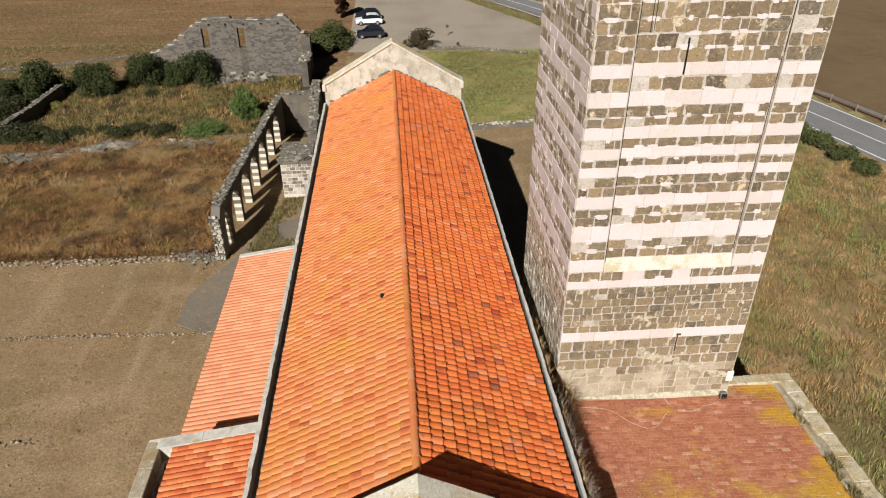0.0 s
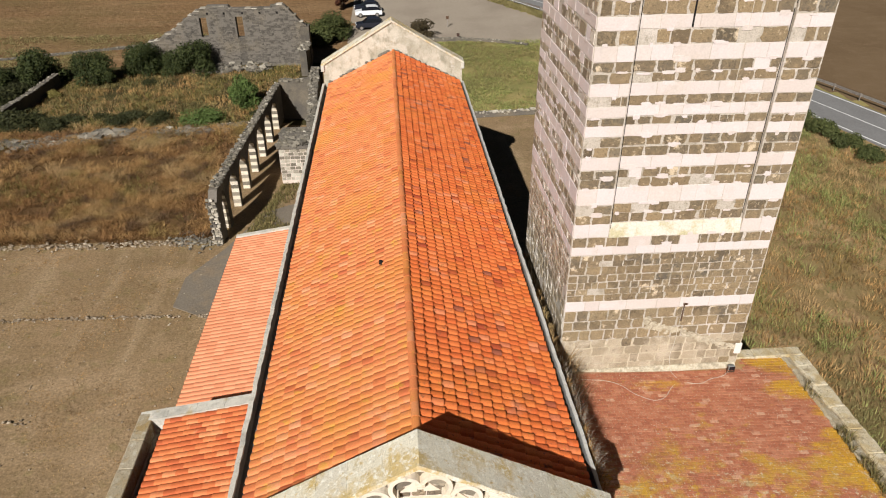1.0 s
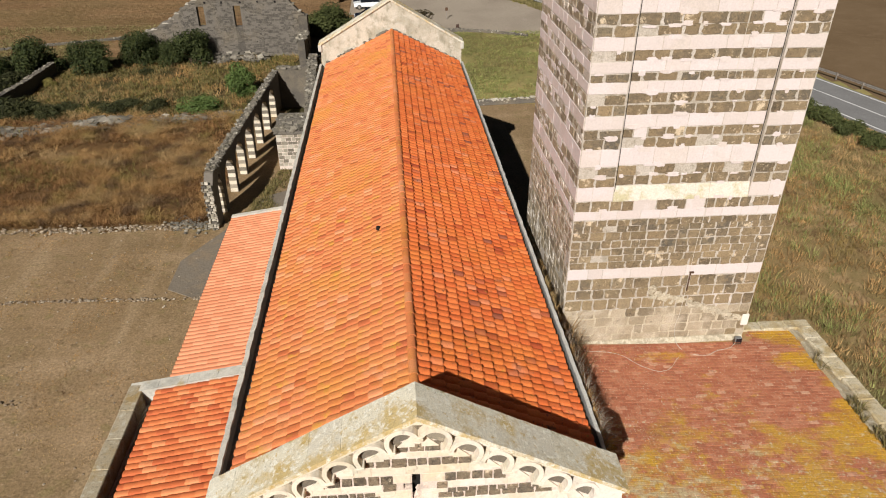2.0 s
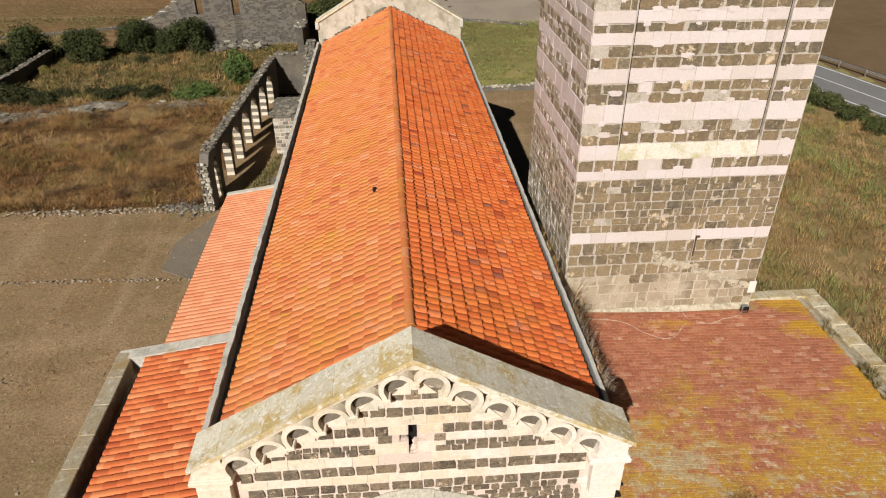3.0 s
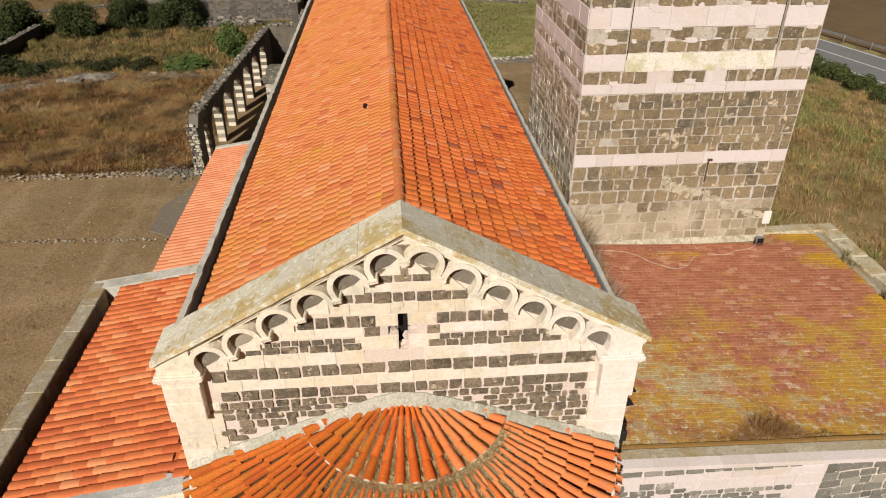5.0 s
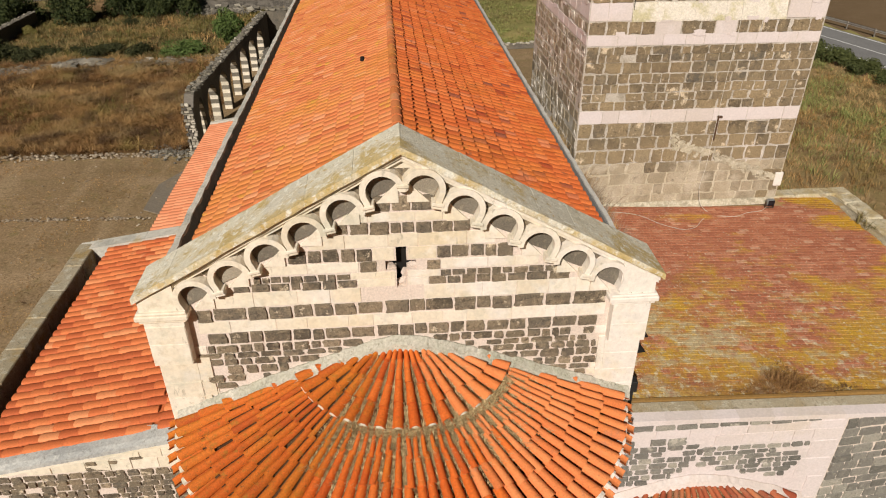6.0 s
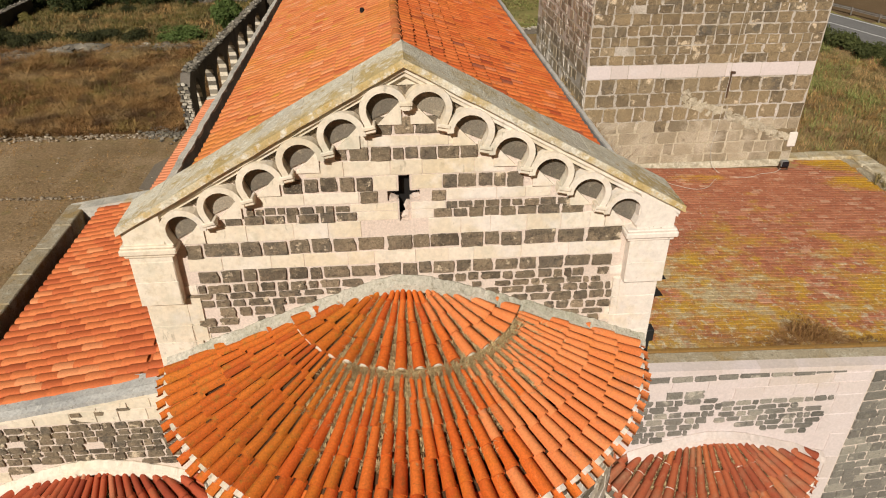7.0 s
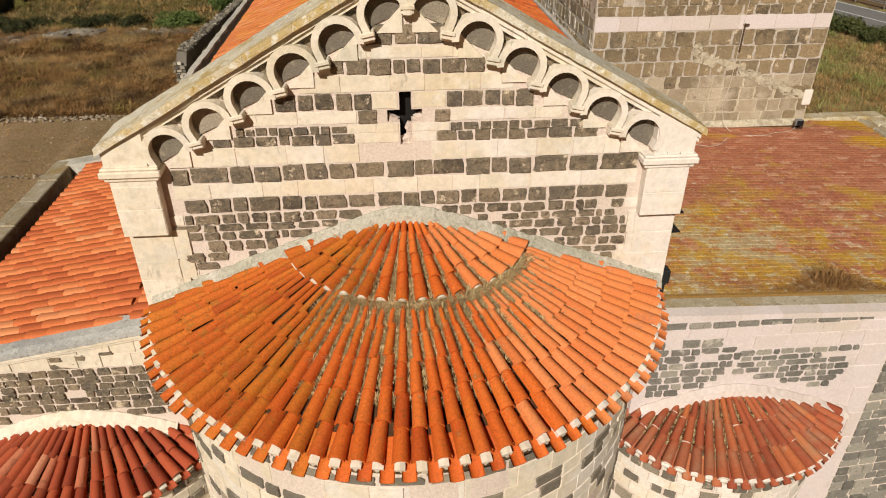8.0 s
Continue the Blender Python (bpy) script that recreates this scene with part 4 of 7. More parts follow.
def cone_frame(cx, cy, z0, s, ang, r):
    """Place and axes on a conical roof: u across, v down the slope, h out. ang 0 faces east."""
    out = Vector((math.sin(ang), -math.cos(ang), 0))
    c = 1 / math.hypot(1, s)
    v = out * c + Vector((0, 0, -s * c))
    h = out * (s * c) + Vector((0, 0, c))
    u = v.cross(h)
    return Vector((cx, cy, 0)) + out * r + Vector((0, 0, z0 - s * r)), u, v, h


def apse_roof(cx, cy, z0, s, r_rim, y_wall, rings, materials, cuts, reach, pale=0.06):
    """rings: (r0, r1, columns, the covers' width in each row of tiles). materials: one for each sector between the cuts, from south to north."""
    bm = bmesh.new()
    n = 48

    def sheet(r0, r1, drop):
        rows = [[bm.verts.new((cx + r * math.sin(a), cy - r * math.cos(a), z0 - s * r - drop)) for a in (-1.85 + 3.7 * i / n for i in range(n + 1))] for r in (r0, r1)]
        for i in range(n):
            bm.faces.new((rows[0][i], rows[0][i + 1], rows[1][i + 1], rows[1][i]))
        return rows

    top, low = sheet(0.4, r_rim - 0.10, 0.03), sheet(0.4, r_rim - 0.10, 0.16)
    for i in range(n):
        bm.faces.new((top[1][i], top[1][i + 1], low[1][i + 1], low[1][i]))
    deck = part("apse_roof", bm, SHADED_MOSS_BED, church)
    covers, pans, plugs, caps = [[] for _ in materials], [[] for _ in materials], [], []
    sl = math.hypot(1, s)

    def sector(a):
        a += rng.gauss(0, 0.10)
        return sum(a > q for q in cuts)

    for r0, r1, cols, widths in rings:
        step = 3.5 / cols
        rim = r1 >= r_rim - 0.01
        row = (r1 - r0) / len(widths)
        for c in range(cols):
            ang = -1.75 + step * (c + 0.5)
            if not rim and abs(ang) > 1.24:
                continue
            slip = rng.uniform(-0.05, 0.05)
            for k, share in enumerate(widths):
                last = k == len(widths) - 1
                ra = r0 + row * k + (slip if k else 0.0)
                L = (row + (slip if k == 0 else 0.0) - (slip if last else 0.0)) * sl
                place, u, v, h = cone_frame(cx, cy, z0, s, ang + rng.uniform(-0.006, 0.006), ra)
                if (place + v * (L * 0.92)).y > y_wall:
                    continue
                full = share + (0.72 - share) * min(1.0, max(0.0, (ang - 0.9) / 0.5 if ang > 0 else (-ang - 0.6) / 0.5))
                w = step * (ra + row) * full * rng.uniform(0.95, 1.04)
                hgt = step * (ra + row) * 0.93
                covers[sector(ang)].append((rng.randrange(3), axes_pose(place + h * rng.uniform(-0.004, 0.010), u, v, h, (w, L * rng.uniform(0.99, 1.03), min(hgt * 1.2, w * 1.35))) @ pose(0, 0, 0, 0, 0, rng.uniform(-1.6, 1.6))))
                if rng.random() < pale:
                    caps.append((0, axes_pose(place + v * (L - 0.004), u, v, h, (w * 1.03, 0.014, min(hgt * 1.1, w * 1.15) * 0.69))))
            place, u, v, h = cone_frame(cx, cy, z0, s, ang, r1)
            if place.y < y_wall + 0.02 and not rim and rng.random() < 0.85:
                w = step * r1
                caps.append((0, axes_pose(place - v * 0.03 + h * 0.01, u, v, h, (w * widths[-1] * 0.8, 0.04, w * 0.34))))
            if rim and place.y < y_wall + 0.02:
                w = step * r1
                plugs.append((rng.randrange(4), axes_pose(place - v * 0.06 - h * 0.075, u, v, h, (w * rng.uniform(0.46, 0.56), 0.06 + reach * rng.uniform(0.25, 0.45), 0.115 * rng.uniform(0.9, 1.1)))))
        if rim:
            for c in range(cols + 1):
                ang = -1.75 + step * c
                place, u, v, h = cone_frame(cx, cy, z0, s, ang + rng.uniform(-0.006, 0.006), r1 - 0.26)
                if place.y < y_wall + 0.1:
                    w = step * r1 * 0.62
                    pans[sector(ang)].append((0, axes_pose(place - h * 0.005, u, v, h, (w, 0.26 * sl + reach * rng.uniform(0.9, 1.15), w))))
    for cover, pan, material in zip(covers, pans, materials):
        cover.sort(key=lambda p: p[1].translation.y)
        lay(deck, "barrel_tile", BARRELS, material, cover, 300 // len(materials), True)
        lay(deck, "eaves_pan_tile", PANS, material, pan, 300, True)
    lay(deck, "mortar_plug", PLUGS, LIMESTONE, plugs, 300)
    if caps:
        lay(deck, "mortar_cap", [CAP], LIMESTONE, caps, 300)
    return deck


def plug_shape():
    n = 6
    verts = [(0.5 * math.cos(math.pi * i / n), y, 0.85 * math.sin(math.pi * i / n)) for y in (0, 1) for i in range(n + 1)]
    m = n + 1
    faces = [tuple(range(m, 2 * m))[::-1]] + [(i, i + 1, m + i + 1, m + i)[::-1] for i in range(n)]
    return template(verts, faces)


def mouth_shape(seed):
    """The limed mouth of a channel between two cover tiles: a plug with a three-cornered drain hole at its foot."""
    r = random.Random(seed)
    j = lambda q: r.uniform(-q, q)
    side = 1 if seed % 4 else -1
    out = [(-0.5, 0.0), (-0.12 + j(0.08), 0.0), (0.10 + j(0.1), 0.62 + j(0.12)), (0.36 + j(0.06), 0.42 + j(0.1)), (0.38, 0.0), (0.5, 0.0), (0.5, 0.95 + j(0.08)), (0.0, 1.04), (-0.5, 0.95 + j(0.08))]
    n = len(out)
    verts = [(side * x, y, z) for y in (0, 1) for x, z in out]
    faces = [(n, n + 1, n + 2, n + 7, n + 8), (n + 2, n + 3, n + 6, n + 7), (n + 3, n + 4, n + 5, n + 6)] + [(i, (i + 1) % n, n + (i + 1) % n, n + i) for i in range(n)]
    return template(verts, [f if side > 0 else f[::-1] for f in faces])


CAP, PLUGS = plug_shape(), [mouth_shape(s) for s in range(4)]
# Roof bed: moss tones, darkened to paint in the shade between the covers.
SHADED_MOSS_BED = surface("shaded_mossy_roof_bed", [(0.0, (0.105, 0.046, 0.020)), (1.0, (0.105, 0.046, 0.020))], [(2.0, 0.47, 0.66, (0.17, 0.105, 0.05), 0.6), (6.0, 0.55, 0.7, (0.05, 0.026, 0.013), 0.7), (30.0, 0.62, 0.69, (0.34, 0.26, 0.16), 0.5)], 60, 0.5, 1.0, 1.0, 70, dist=0.03)
apse_roof(*AP, 3.62, -0.20, [(0.40, 1.72, 24, (0.74, 0.70, 0.70, 0.70)), (1.72, 3.62, 55, (0.54, 0.72, 0.82, 0.84, 0.84))], (TILE_LICHEN, TILE_APSE, TILE_PEACH), (-0.42, 0.42), 0.19, 0.0)
apse_roof(*NP, 2.24, -0.30, [(0.60, 2.24, 36, (0.66, 0.74, 0.80, 0.82))], (TILE_RED,), (), 0.11, 0.22)
apse_roof(*SP, 2.20, -0.30, [(0.60, 2.20, 34, (0.72, 0.78, 0.81, 0.82))], (TILE_RED_DARK,), (), 0.11, 0.06)


def flashing(cx, cy, z0, s, r_wall, y, x0, x1, height, material):
    """A rendered fillet where a conical roof runs into a wall."""
    bm = bmesh.new()
    n = 120
    rows = []
    for i in range(n + 1):
        x = x0 + (x1 - x0) * i / n
        z = z0 - s * math.hypot(x - cx, r_wall)
        wob = 0.035 * noise.noise((x * 3, 0, 1)) + 0.03 * noise.noise((x * 11, 2, 1))
        rows.append([bm.verts.new(p) for p in ((x, y + 0.05, z - 0.1), (x, y - 0.17 + wob, z - 0.04), (x, y - 0.14 + wob, z + 0.06 + wob), (x, y - 0.03, z + height + 0.02 + wob), (x, y + 0.05, z + height))])
    for a, b in zip(rows, rows[1:]):
        for i in range(4):
            bm.faces.new((a[i], a[i + 1], b[i + 1], b[i]))
    part("mortar_fillet", bm, material, church)


flashing(*AP, AP[1] + 0.17, GY, -3.66, 3.72, 0.14, LIME_FILLET)
flashing(*NP, NP[1] + 0.30, -0.30, 3.76, 7.50, 0.10, LIMESTONE_PINK)
flashing(*SP, SP[1] + 0.30, -0.30, -7.5, -3.75, 0.13, LIMESTONE)


def drum(cx, cy, radius, z_top, rows, seed):
    """An apse wall: a lime core with the stones of each course bent round it. rows: (z0, z1, share of dark, width)."""
    r = random.Random(seed)
    bm = bmesh.new()
    n = 40
    ring = lambda z: [bm.verts.new((cx + radius * math.sin(a), cy - radius * math.cos(a), z)) for a in (-1.75 + 3.5 * i / n for i in range(n + 1))]
    a, b = ring(0), ring(z_top)
    for i in range(n):
        bm.faces.new((a[i], a[i + 1], b[i + 1], b[i]))
    wall = part("apse_wall", bm, MORTAR, church)
    dark, light = [], []
    for z0, z1, share, w in rows:
        u = -1.6
        while u < 1.6:
            d = w * r.uniform(0.65, 1.35) / radius
            mid = u + d / 2
            out = Vector((math.sin(mid), -math.cos(mid), 0))
            along = Vector((math.cos(mid), math.sin(mid), 0))
            is_dark = r.random() < share
            wob = r.uniform(-0.03, 0.03) if 0.1 < share < 0.9 else 0
            gap = 0.03 if is_dark else 0.008
            m = axes_pose(Vector((cx, cy, (z0 + z1) / 2 + wob)) + out * (radius - 0.012 * (d * radius / 0.4) ** 2), along, Vector((0, 0, 1)), out, (d * radius - gap, z1 - z0 - gap, 0.03 if is_dark else 0.022))
            (dark if is_dark else light).append((r.randrange(6), m))
            u += d
    dark.sort(key=lambda p: -p[1].translation.z)
    light.sort(key=lambda p: -p[1].translation.z)
    lay(wall, "stone_block", STONES, BASALT_GREY, dark, 150)
    lay(wall, "stone_block", ASHLAR, LIMESTONE, light, 150)


APSE_COURSES = ((6.98, 7.28, 0, 0.5), (6.80, 6.97, 1, 0.42), (6.46, 6.79, 0, 0.55), (6.24, 6.45, 0.35, 0.35), (6.02, 6.23, 0.45, 0.3), (5.72, 6.01, 0.1, 0.5), (5.5, 5.71, 0.5, 0.3), (5.28, 5.49, 0.5, 0.3), (4.9, 5.27, 0, 0.5), (4.6, 4.89, 0.5, 0.4), (4.2, 4.59, 0, 0.5), (3.8, 4.19, 1, 0.4), (3.3, 3.79, 0, 0.5))
SIDE_COURSES = ((4.48, 4.74, 0.05, 0.4), (4.27, 4.47, 0.6, 0.3), (4.06, 4.26, 0.15, 0.3), (3.86, 4.05, 0.5, 0.28), (3.6, 3.85, 0.1, 0.4), (3.3, 3.59, 0.5, 0.3), (2.9, 3.29, 0, 0.4), (2.5, 2.89, 1, 0.4))


def raised(rows, dz):
    return [(z0 + dz, z1 + dz, share, w) for z0, z1, share, w in rows]


drum(AP[0], AP[1], 3.45, 7.74, raised(APSE_COURSES, 0.42), 3)
drum(NP[0], NP[1], 2.06, 4.92, raised(SIDE_COURSES, 0.14), 4)
drum(SP[0], SP[1], 2.02, 5.18, raised(SIDE_COURSES, 0.38), 5)
# small grey tapering spurs below the eaves of the main apse
for a in (-0.62, -0.26, 0.02, 0.32, 0.66, 0.95):
    bm = bmesh.new()
    p = Vector((AP[0] + 3.50 * math.sin(a), AP[1] - 3.50 * math.cos(a), 7.40))
    bmesh.ops.create_cone(bm, cap_ends=True, segments=6, radius1=0.008, radius2=0.045, depth=0.22, matrix=Matrix.Translation(p + Vector((0, 0, 0.12))) @ pose(0, 0, 0, 10, 14 * math.sin(a * 9), 0) @ Matrix.Diagonal((1, 0.5, 1, 1)))
    part("drip_stain_spur", bm, BASALT_GREY, church)

# ---- transepts ----
STZ = lambda x: 7.58 - 0.17 * (abs(x) - 3.85)


def rubble_courses(origin, along, out, spans, bag, w, lo=None, skip=0.03, gap=0.010):
    for u0, u1, z0, z1 in spans:
        for q in course(u0, u1, z0 - 0.004, z1 + 0.004, w, 0.5, gap):
            if rng.random() < skip or (lo and (q[2] + q[3]) / 2 < lo((q[0] + q[1]) / 2)):
                continue
            bag.append(wall_stone(origin, along, out, *q, 0.03))


# south transept
bm = bmesh.new()
slab_xz(bm, [(-7.92, 0), (-3.6, 0), (-3.6, 7.40), (-7.92, 6.55)], -0.30, 0.15)
s_wall = part("transept_wall", bm, MORTAR, church)
line = lambda x: SP[2] - SP[3] * math.hypot(x - SP[0], SP[1] + 0.3) + 0.17
W = (0, -0.30, 0)
bag, pale = [], []
for z0, z1, a, b in ((6.60, 6.74, -6.9, -3.75), (6.46, 6.585, -7.2, -3.72), (6.33, 6.45, -7.3, -3.7), (6.19, 6.32, -7.4, -3.7), (6.08, 6.18, -7.4, -3.7), (5.92, 6.07, -7.4, -3.8), (5.78, 5.90, -4.75, -3.7)):
    rubble_courses(W, ALONG, OUT, [(a, b, z0, z1)], bag, 0.24, line)
bag += [wall_stone(W, ALONG, OUT, *q, 0.03) for q in ((-5.35, -4.93, 6.76, 6.87), (-4.6, -4.38, 6.98, 7.05), (-5.3, -5.12, 6.9, 6.99), (-4.95, -4.78, 6.9, 6.99), (-6.6, -6.2, 5.72, 5.9), (-5.6, -5.25, 5.74, 5.9))]
for z0, z1 in ((6.76, 7.0), (7.01, 7.2), (7.21, 7.34), (5.55, 5.77), (5.3, 5.54), (5.0, 5.29), (4.7, 4.99)):
    for q in course(-7.9, -3.7, z0, z1, 0.42, 0.35, 0.008):
        if z1 < STZ((q[0] + q[1]) / 2) - 0.16 and (z0 > 6 or z0 > line((q[0] + q[1]) / 2) or z1 < 4.3) and not any(abs((q[0] + q[1]) / 2 - x) < 0.3 and z0 > 6.8 and z0 < 7.0 for x in (-5.15, -4.86)):
            pale.append(wall_stone(W, ALONG, OUT, *q, 0.016))
lay(s_wall, "stone_block", ROUGH_STONES, BASALT, bag, 300)
lay(s_wall, "stone_block", ASHLAR, LIMESTONE, pale, 300)
# raking coping over the east wall: a rough lime strip with a broken upper edge, over a moulded fillet
LIME_GREY = surface("blue_grey_lime", [(0.0, (0.46, 0.45, 0.42)), (1.0, (0.46, 0.45, 0.42))], [(1.2, 0.48, 0.62, (0.31, 0.31, 0.30), 0.7), (4.0, 0.54, 0.66, (0.62, 0.60, 0.55), 0.7), (12.0, 0.58, 0.66, (0.22, 0.20, 0.17), 0.7)], 25, 0.3, 0.95, 0.7, 30, dist=0.02)
bm = bmesh.new()
rows = []
for k in range(150):
    x = -7.95 + k * 0.0288
    w1, w2 = 0.05 * noise.noise((x * 2.5, 0, 5)) + 0.035 * noise.noise((x * 9, 1, 5)), 0.010 * noise.noise((x * 7, 2, 5))
    z = STZ(x)
    rows.append([bm.verts.new(p) for p in ((x, -0.43 + w2, z - 0.17), (x, -0.43 + w2, z - 0.09 + w2), (x, -0.34, z - 0.05 + w2), (x, -0.12 + w1, z - 0.02 + w1 * 0.3), (x, -0.10 + w1, z - 0.10), (x, -0.28, z - 0.17))])
for a, b in zip(rows, rows[1:]):
    for i in range(6):
        bm.faces.new((a[i], a[(i + 1) % 6], b[(i + 1) % 6], b[i]))
bm.faces.new(rows[0])
bm.faces.new(rows[-1][::-1])
part("lime_coping", bm, LIME_GREY, s_wall, "blue-grey lime strip with a broken upper edge")
for k in range(7):
    x0, x1 = -7.95 + k * 0.612, -7.95 + (k + 1) * 0.612 - 0.003
    for y0, dz0, dz1 in ((-0.40, -0.07, -0.004), (-0.36, -0.13, -0.072)):
        bm = bmesh.new()
        prism(bm, [(x0, STZ(x0) + dz0), (x1, STZ(x1) + dz0), (x1, STZ(x1) + dz1), (x0, STZ(x0) + dz1)], lambda p: (p[0], y0, p[1] - 0.17), lambda p: (p[0], -0.28, p[1] - 0.17))
        part("cornice_fillet", bm, LIMESTONE, s_wall)
# other walls and the parapets round the roof
bm = bmesh.new()
box(bm, -7.95, -7.5, 0.15, 6.9, 0, 6.45)
box(bm, -7.5, -3.7, 6.5, 6.9, 0, 6.45)
part("transept_wall", bm, RENDER_COAT, church)
for k in range(7):
    y0 = -0.3 + k * 1.03
    bm = bmesh.new()
    box(bm, -7.97 + rng.uniform(-0.01, 0.01), -7.56, y0, y0 + 1.02, 6.2, 6.97 + rng.uniform(-0.012, 0.012), 0.02)
    part("parapet_block", bm, EAVES, church)
for k in range(5):
    x0, x1 = -7.97 + k * 0.85, -7.97 + (k + 1) * 0.85 - 0.006
    bm = bmesh.new()
    zt = lambda x: 6.93 + 0.155 * (x + 7.97)
    slab_xz(bm, [(x0, 6.3), (x1, 6.3), (x1, zt(x1)), (x0, zt(x0))], 6.62, 7.02)
    part("parapet_block", bm, COPING_PALE, church)
# tiled deck
bm = bmesh.new()
slab_xz(bm, [(-7.12, STZ(7.12) - 0.16), (-3.68, STZ(3.68) - 0.16), (-3.68, STZ(3.68) - 0.06), (-7.12, STZ(7.12) - 0.06)], -0.05, 6.64)
s_roof = part("transept_roof", bm, TILE_NEW, church)
bm = bmesh.new()
box(bm, -7.62, -7.10, 0.0, 6.6, 6.1, 6.3)
part("roof_channel", bm, LEAD, church)
cs = 1 / math.hypot(1, 0.17)
v, h, u = Vector((-cs, 0, -0.17 * cs)), Vector((-0.17 * cs, 0, cs)), Vector((0, 1, 0))
poses = []
cols = 33
for c in range(cols):
    for k in range(10):
        L = 3.46 / 10
        p = Vector((-3.72, -0.20 + (c + 0.5) * 6.83 / cols, STZ(3.72) - 0.05)) + v * (k * L + rng.uniform(-0.01, 0.01) + 0.18 * (c % 2 == 0) * (0 < k < 9))
        poses.append((rng.randrange(4), axes_pose(p, u, v, h) @ pose(0, 0, 0, 0, rng.uniform(-0.8, 0.8), rng.uniform(-0.8, 0.8))))
lay(s_roof, "roof_tile", [tile_shape(6.83 / cols, 3.46 / 10, 0.042, 0.026, s) for s in range(4)], TILE_NEW, poses, 300, True)

# north transept with its brick-paved flat roof
NZ = lambda x: 7.22 - 0.035 * (x - 4.0)
bm = bmesh.new()
slab_xz(bm, [(3.6, 0), (7.86, 0), (7.86, NZ(7.86) - 0.12), (3.6, NZ(3.6) - 0.12)], -0.30, 0.15)
n_wall = part("transept_wall", bm, LIMESTONE_PINK, church)
line = lambda x: NP[2] - NP[3] * math.hypot(x - NP[0], NP[1] + 0.3) + 0.17
bag, pale, dk = [], [], []
dk += [wall_stone(W, ALONG, OUT, *q, 0.03) for q in course(3.8, 7.35, 6.86, 6.99, 0.42, 0.3, 0.025)]
for z0, z1, a, b, w in ((6.47, 6.64, 3.8, 4.95, 0.36), (6.33, 6.46, 3.8, 5.2, 0.26), (6.24, 6.36, 5.25, 7.3, 0.22), (6.18, 6.32, 3.8, 5.3, 0.24), (6.13, 6.23, 5.3, 7.1, 0.26), (6.03, 6.17, 3.8, 5.2, 0.22), (6.00, 6.12, 5.25, 7.15, 0.30), (5.88, 6.02, 3.8, 5.1, 0.26), (5.86, 5.99, 5.2, 7.25, 0.24),
                        (5.74, 5.87, 3.8, 5.0, 0.20), (5.73, 5.85, 5.6, 7.2, 0.28), (5.60, 5.73, 3.8, 4.8, 0.22), (5.61, 5.72, 6.1, 7.1, 0.24), (5.46, 5.59, 3.8, 4.6, 0.30), (5.48, 5.60, 6.6, 7.0, 0.26)):
    rubble_courses(W, ALONG, OUT, [(a, b, z0, z1)], bag, w, line, 0.07, 0.02)
for z0, z1, a, b in ((6.66, 6.855, 3.8, 7.8), (6.40, 6.65, 5.45, 7.8), (6.36, 6.4, 5.4, 5.45), (5.9, 6.35, 7.32, 7.8), (5.4, 5.89, 7.2, 7.8), (4.8, 5.39, 7.5, 7.8), (4.2, 4.79, 7.62, 7.82), (3.6, 4.19, 7.66, 7.82)):
    for q in course(a, b, z0, z1, 0.5, 0.3, 0.008):
        pale.append(wall_stone(W, ALONG, OUT, *q, 0.016))
lay(n_wall, "stone_block", STONES, NORTH_BASALT, dk, 300)
lay(n_wall, "stone_block", ROUGH_STONES, NORTH_BASALT, bag, 300)
lay(n_wall, "stone_block", ASHLAR, LIMESTONE_PINK, pale, 300)
# set-back grey wall of the annexe
A0, A1 = Vector((7.84, -0.27, 0)), Vector((13.0, 0.10, 0))
dirn = (A1 - A0).normalized()
outw = dirn.cross(Vector((0, 0, 1)))
bm = bmesh.new()
prism(bm, [(A0.x, A0.y), (A1.x, A1.y), (A1.x - 0.1, A1.y + 0.5), (A0.x - 0.1, A0.y + 0.5)], lambda p: (p[0], p[1], 0), lambda p: (p[0], p[1], 6.88))
annex = part("annexe_wall", bm, MORTAR, church)
bag = []
z = 2.0
while z < 6.8:
    hh = rng.uniform(0.18, 0.26)
    for q in course(0.05, 5.1, z, z + hh, 0.36, 0.4, 0.022):
        bag.append(wall_stone(A0, dirn, outw, *q, 0.03))
    z += hh
bag.reverse()
lay(annex, "stone_block", STONES, NORTH_BASALT, bag, 300)
bm = bmesh.new()
box(bm, 12.5, 12.95, 0.7, 8.3, 0, 6.6)
box(bm, 10.5, 12.5, 7.9, 8.3, 0, 6.6)
part("annexe_wall", bm, RENDER_COAT, church)
# east eaves: limestone edge, timber fillet
for k in range(14):
    x0, x1 = 3.78 + k * 0.655, 3.78 + (k + 1) * 0.655 - 0.006
    bm = bmesh.new()
    prism(bm, [(x0, NZ(x0) - 0.06), (x1, NZ(x1) - 0.06), (x1, NZ(x1) + 0.0), (x0, NZ(x0) + 0.0)], lambda p: (p[0], -0.17, p[1] - 0.015), lambda p: (p[0], 0.02, p[1] + 0.015))
    part("eaves_slab", bm, EAVES, n_wall)
    bm = bmesh.new()
    prism(bm, [(x0, NZ(x0) - 0.12), (x1 + 0.006, NZ(x1) - 0.12), (x1 + 0.006, NZ(x1) - 0.02), (x0, NZ(x0) - 0.02)], lambda p: (p[0], -0.37, p[1] - 0.02), lambda p: (p[0], -0.175, p[1] + 0.0))
    part("cornice_fillet", bm, LIMESTONE_PINK, n_wall)
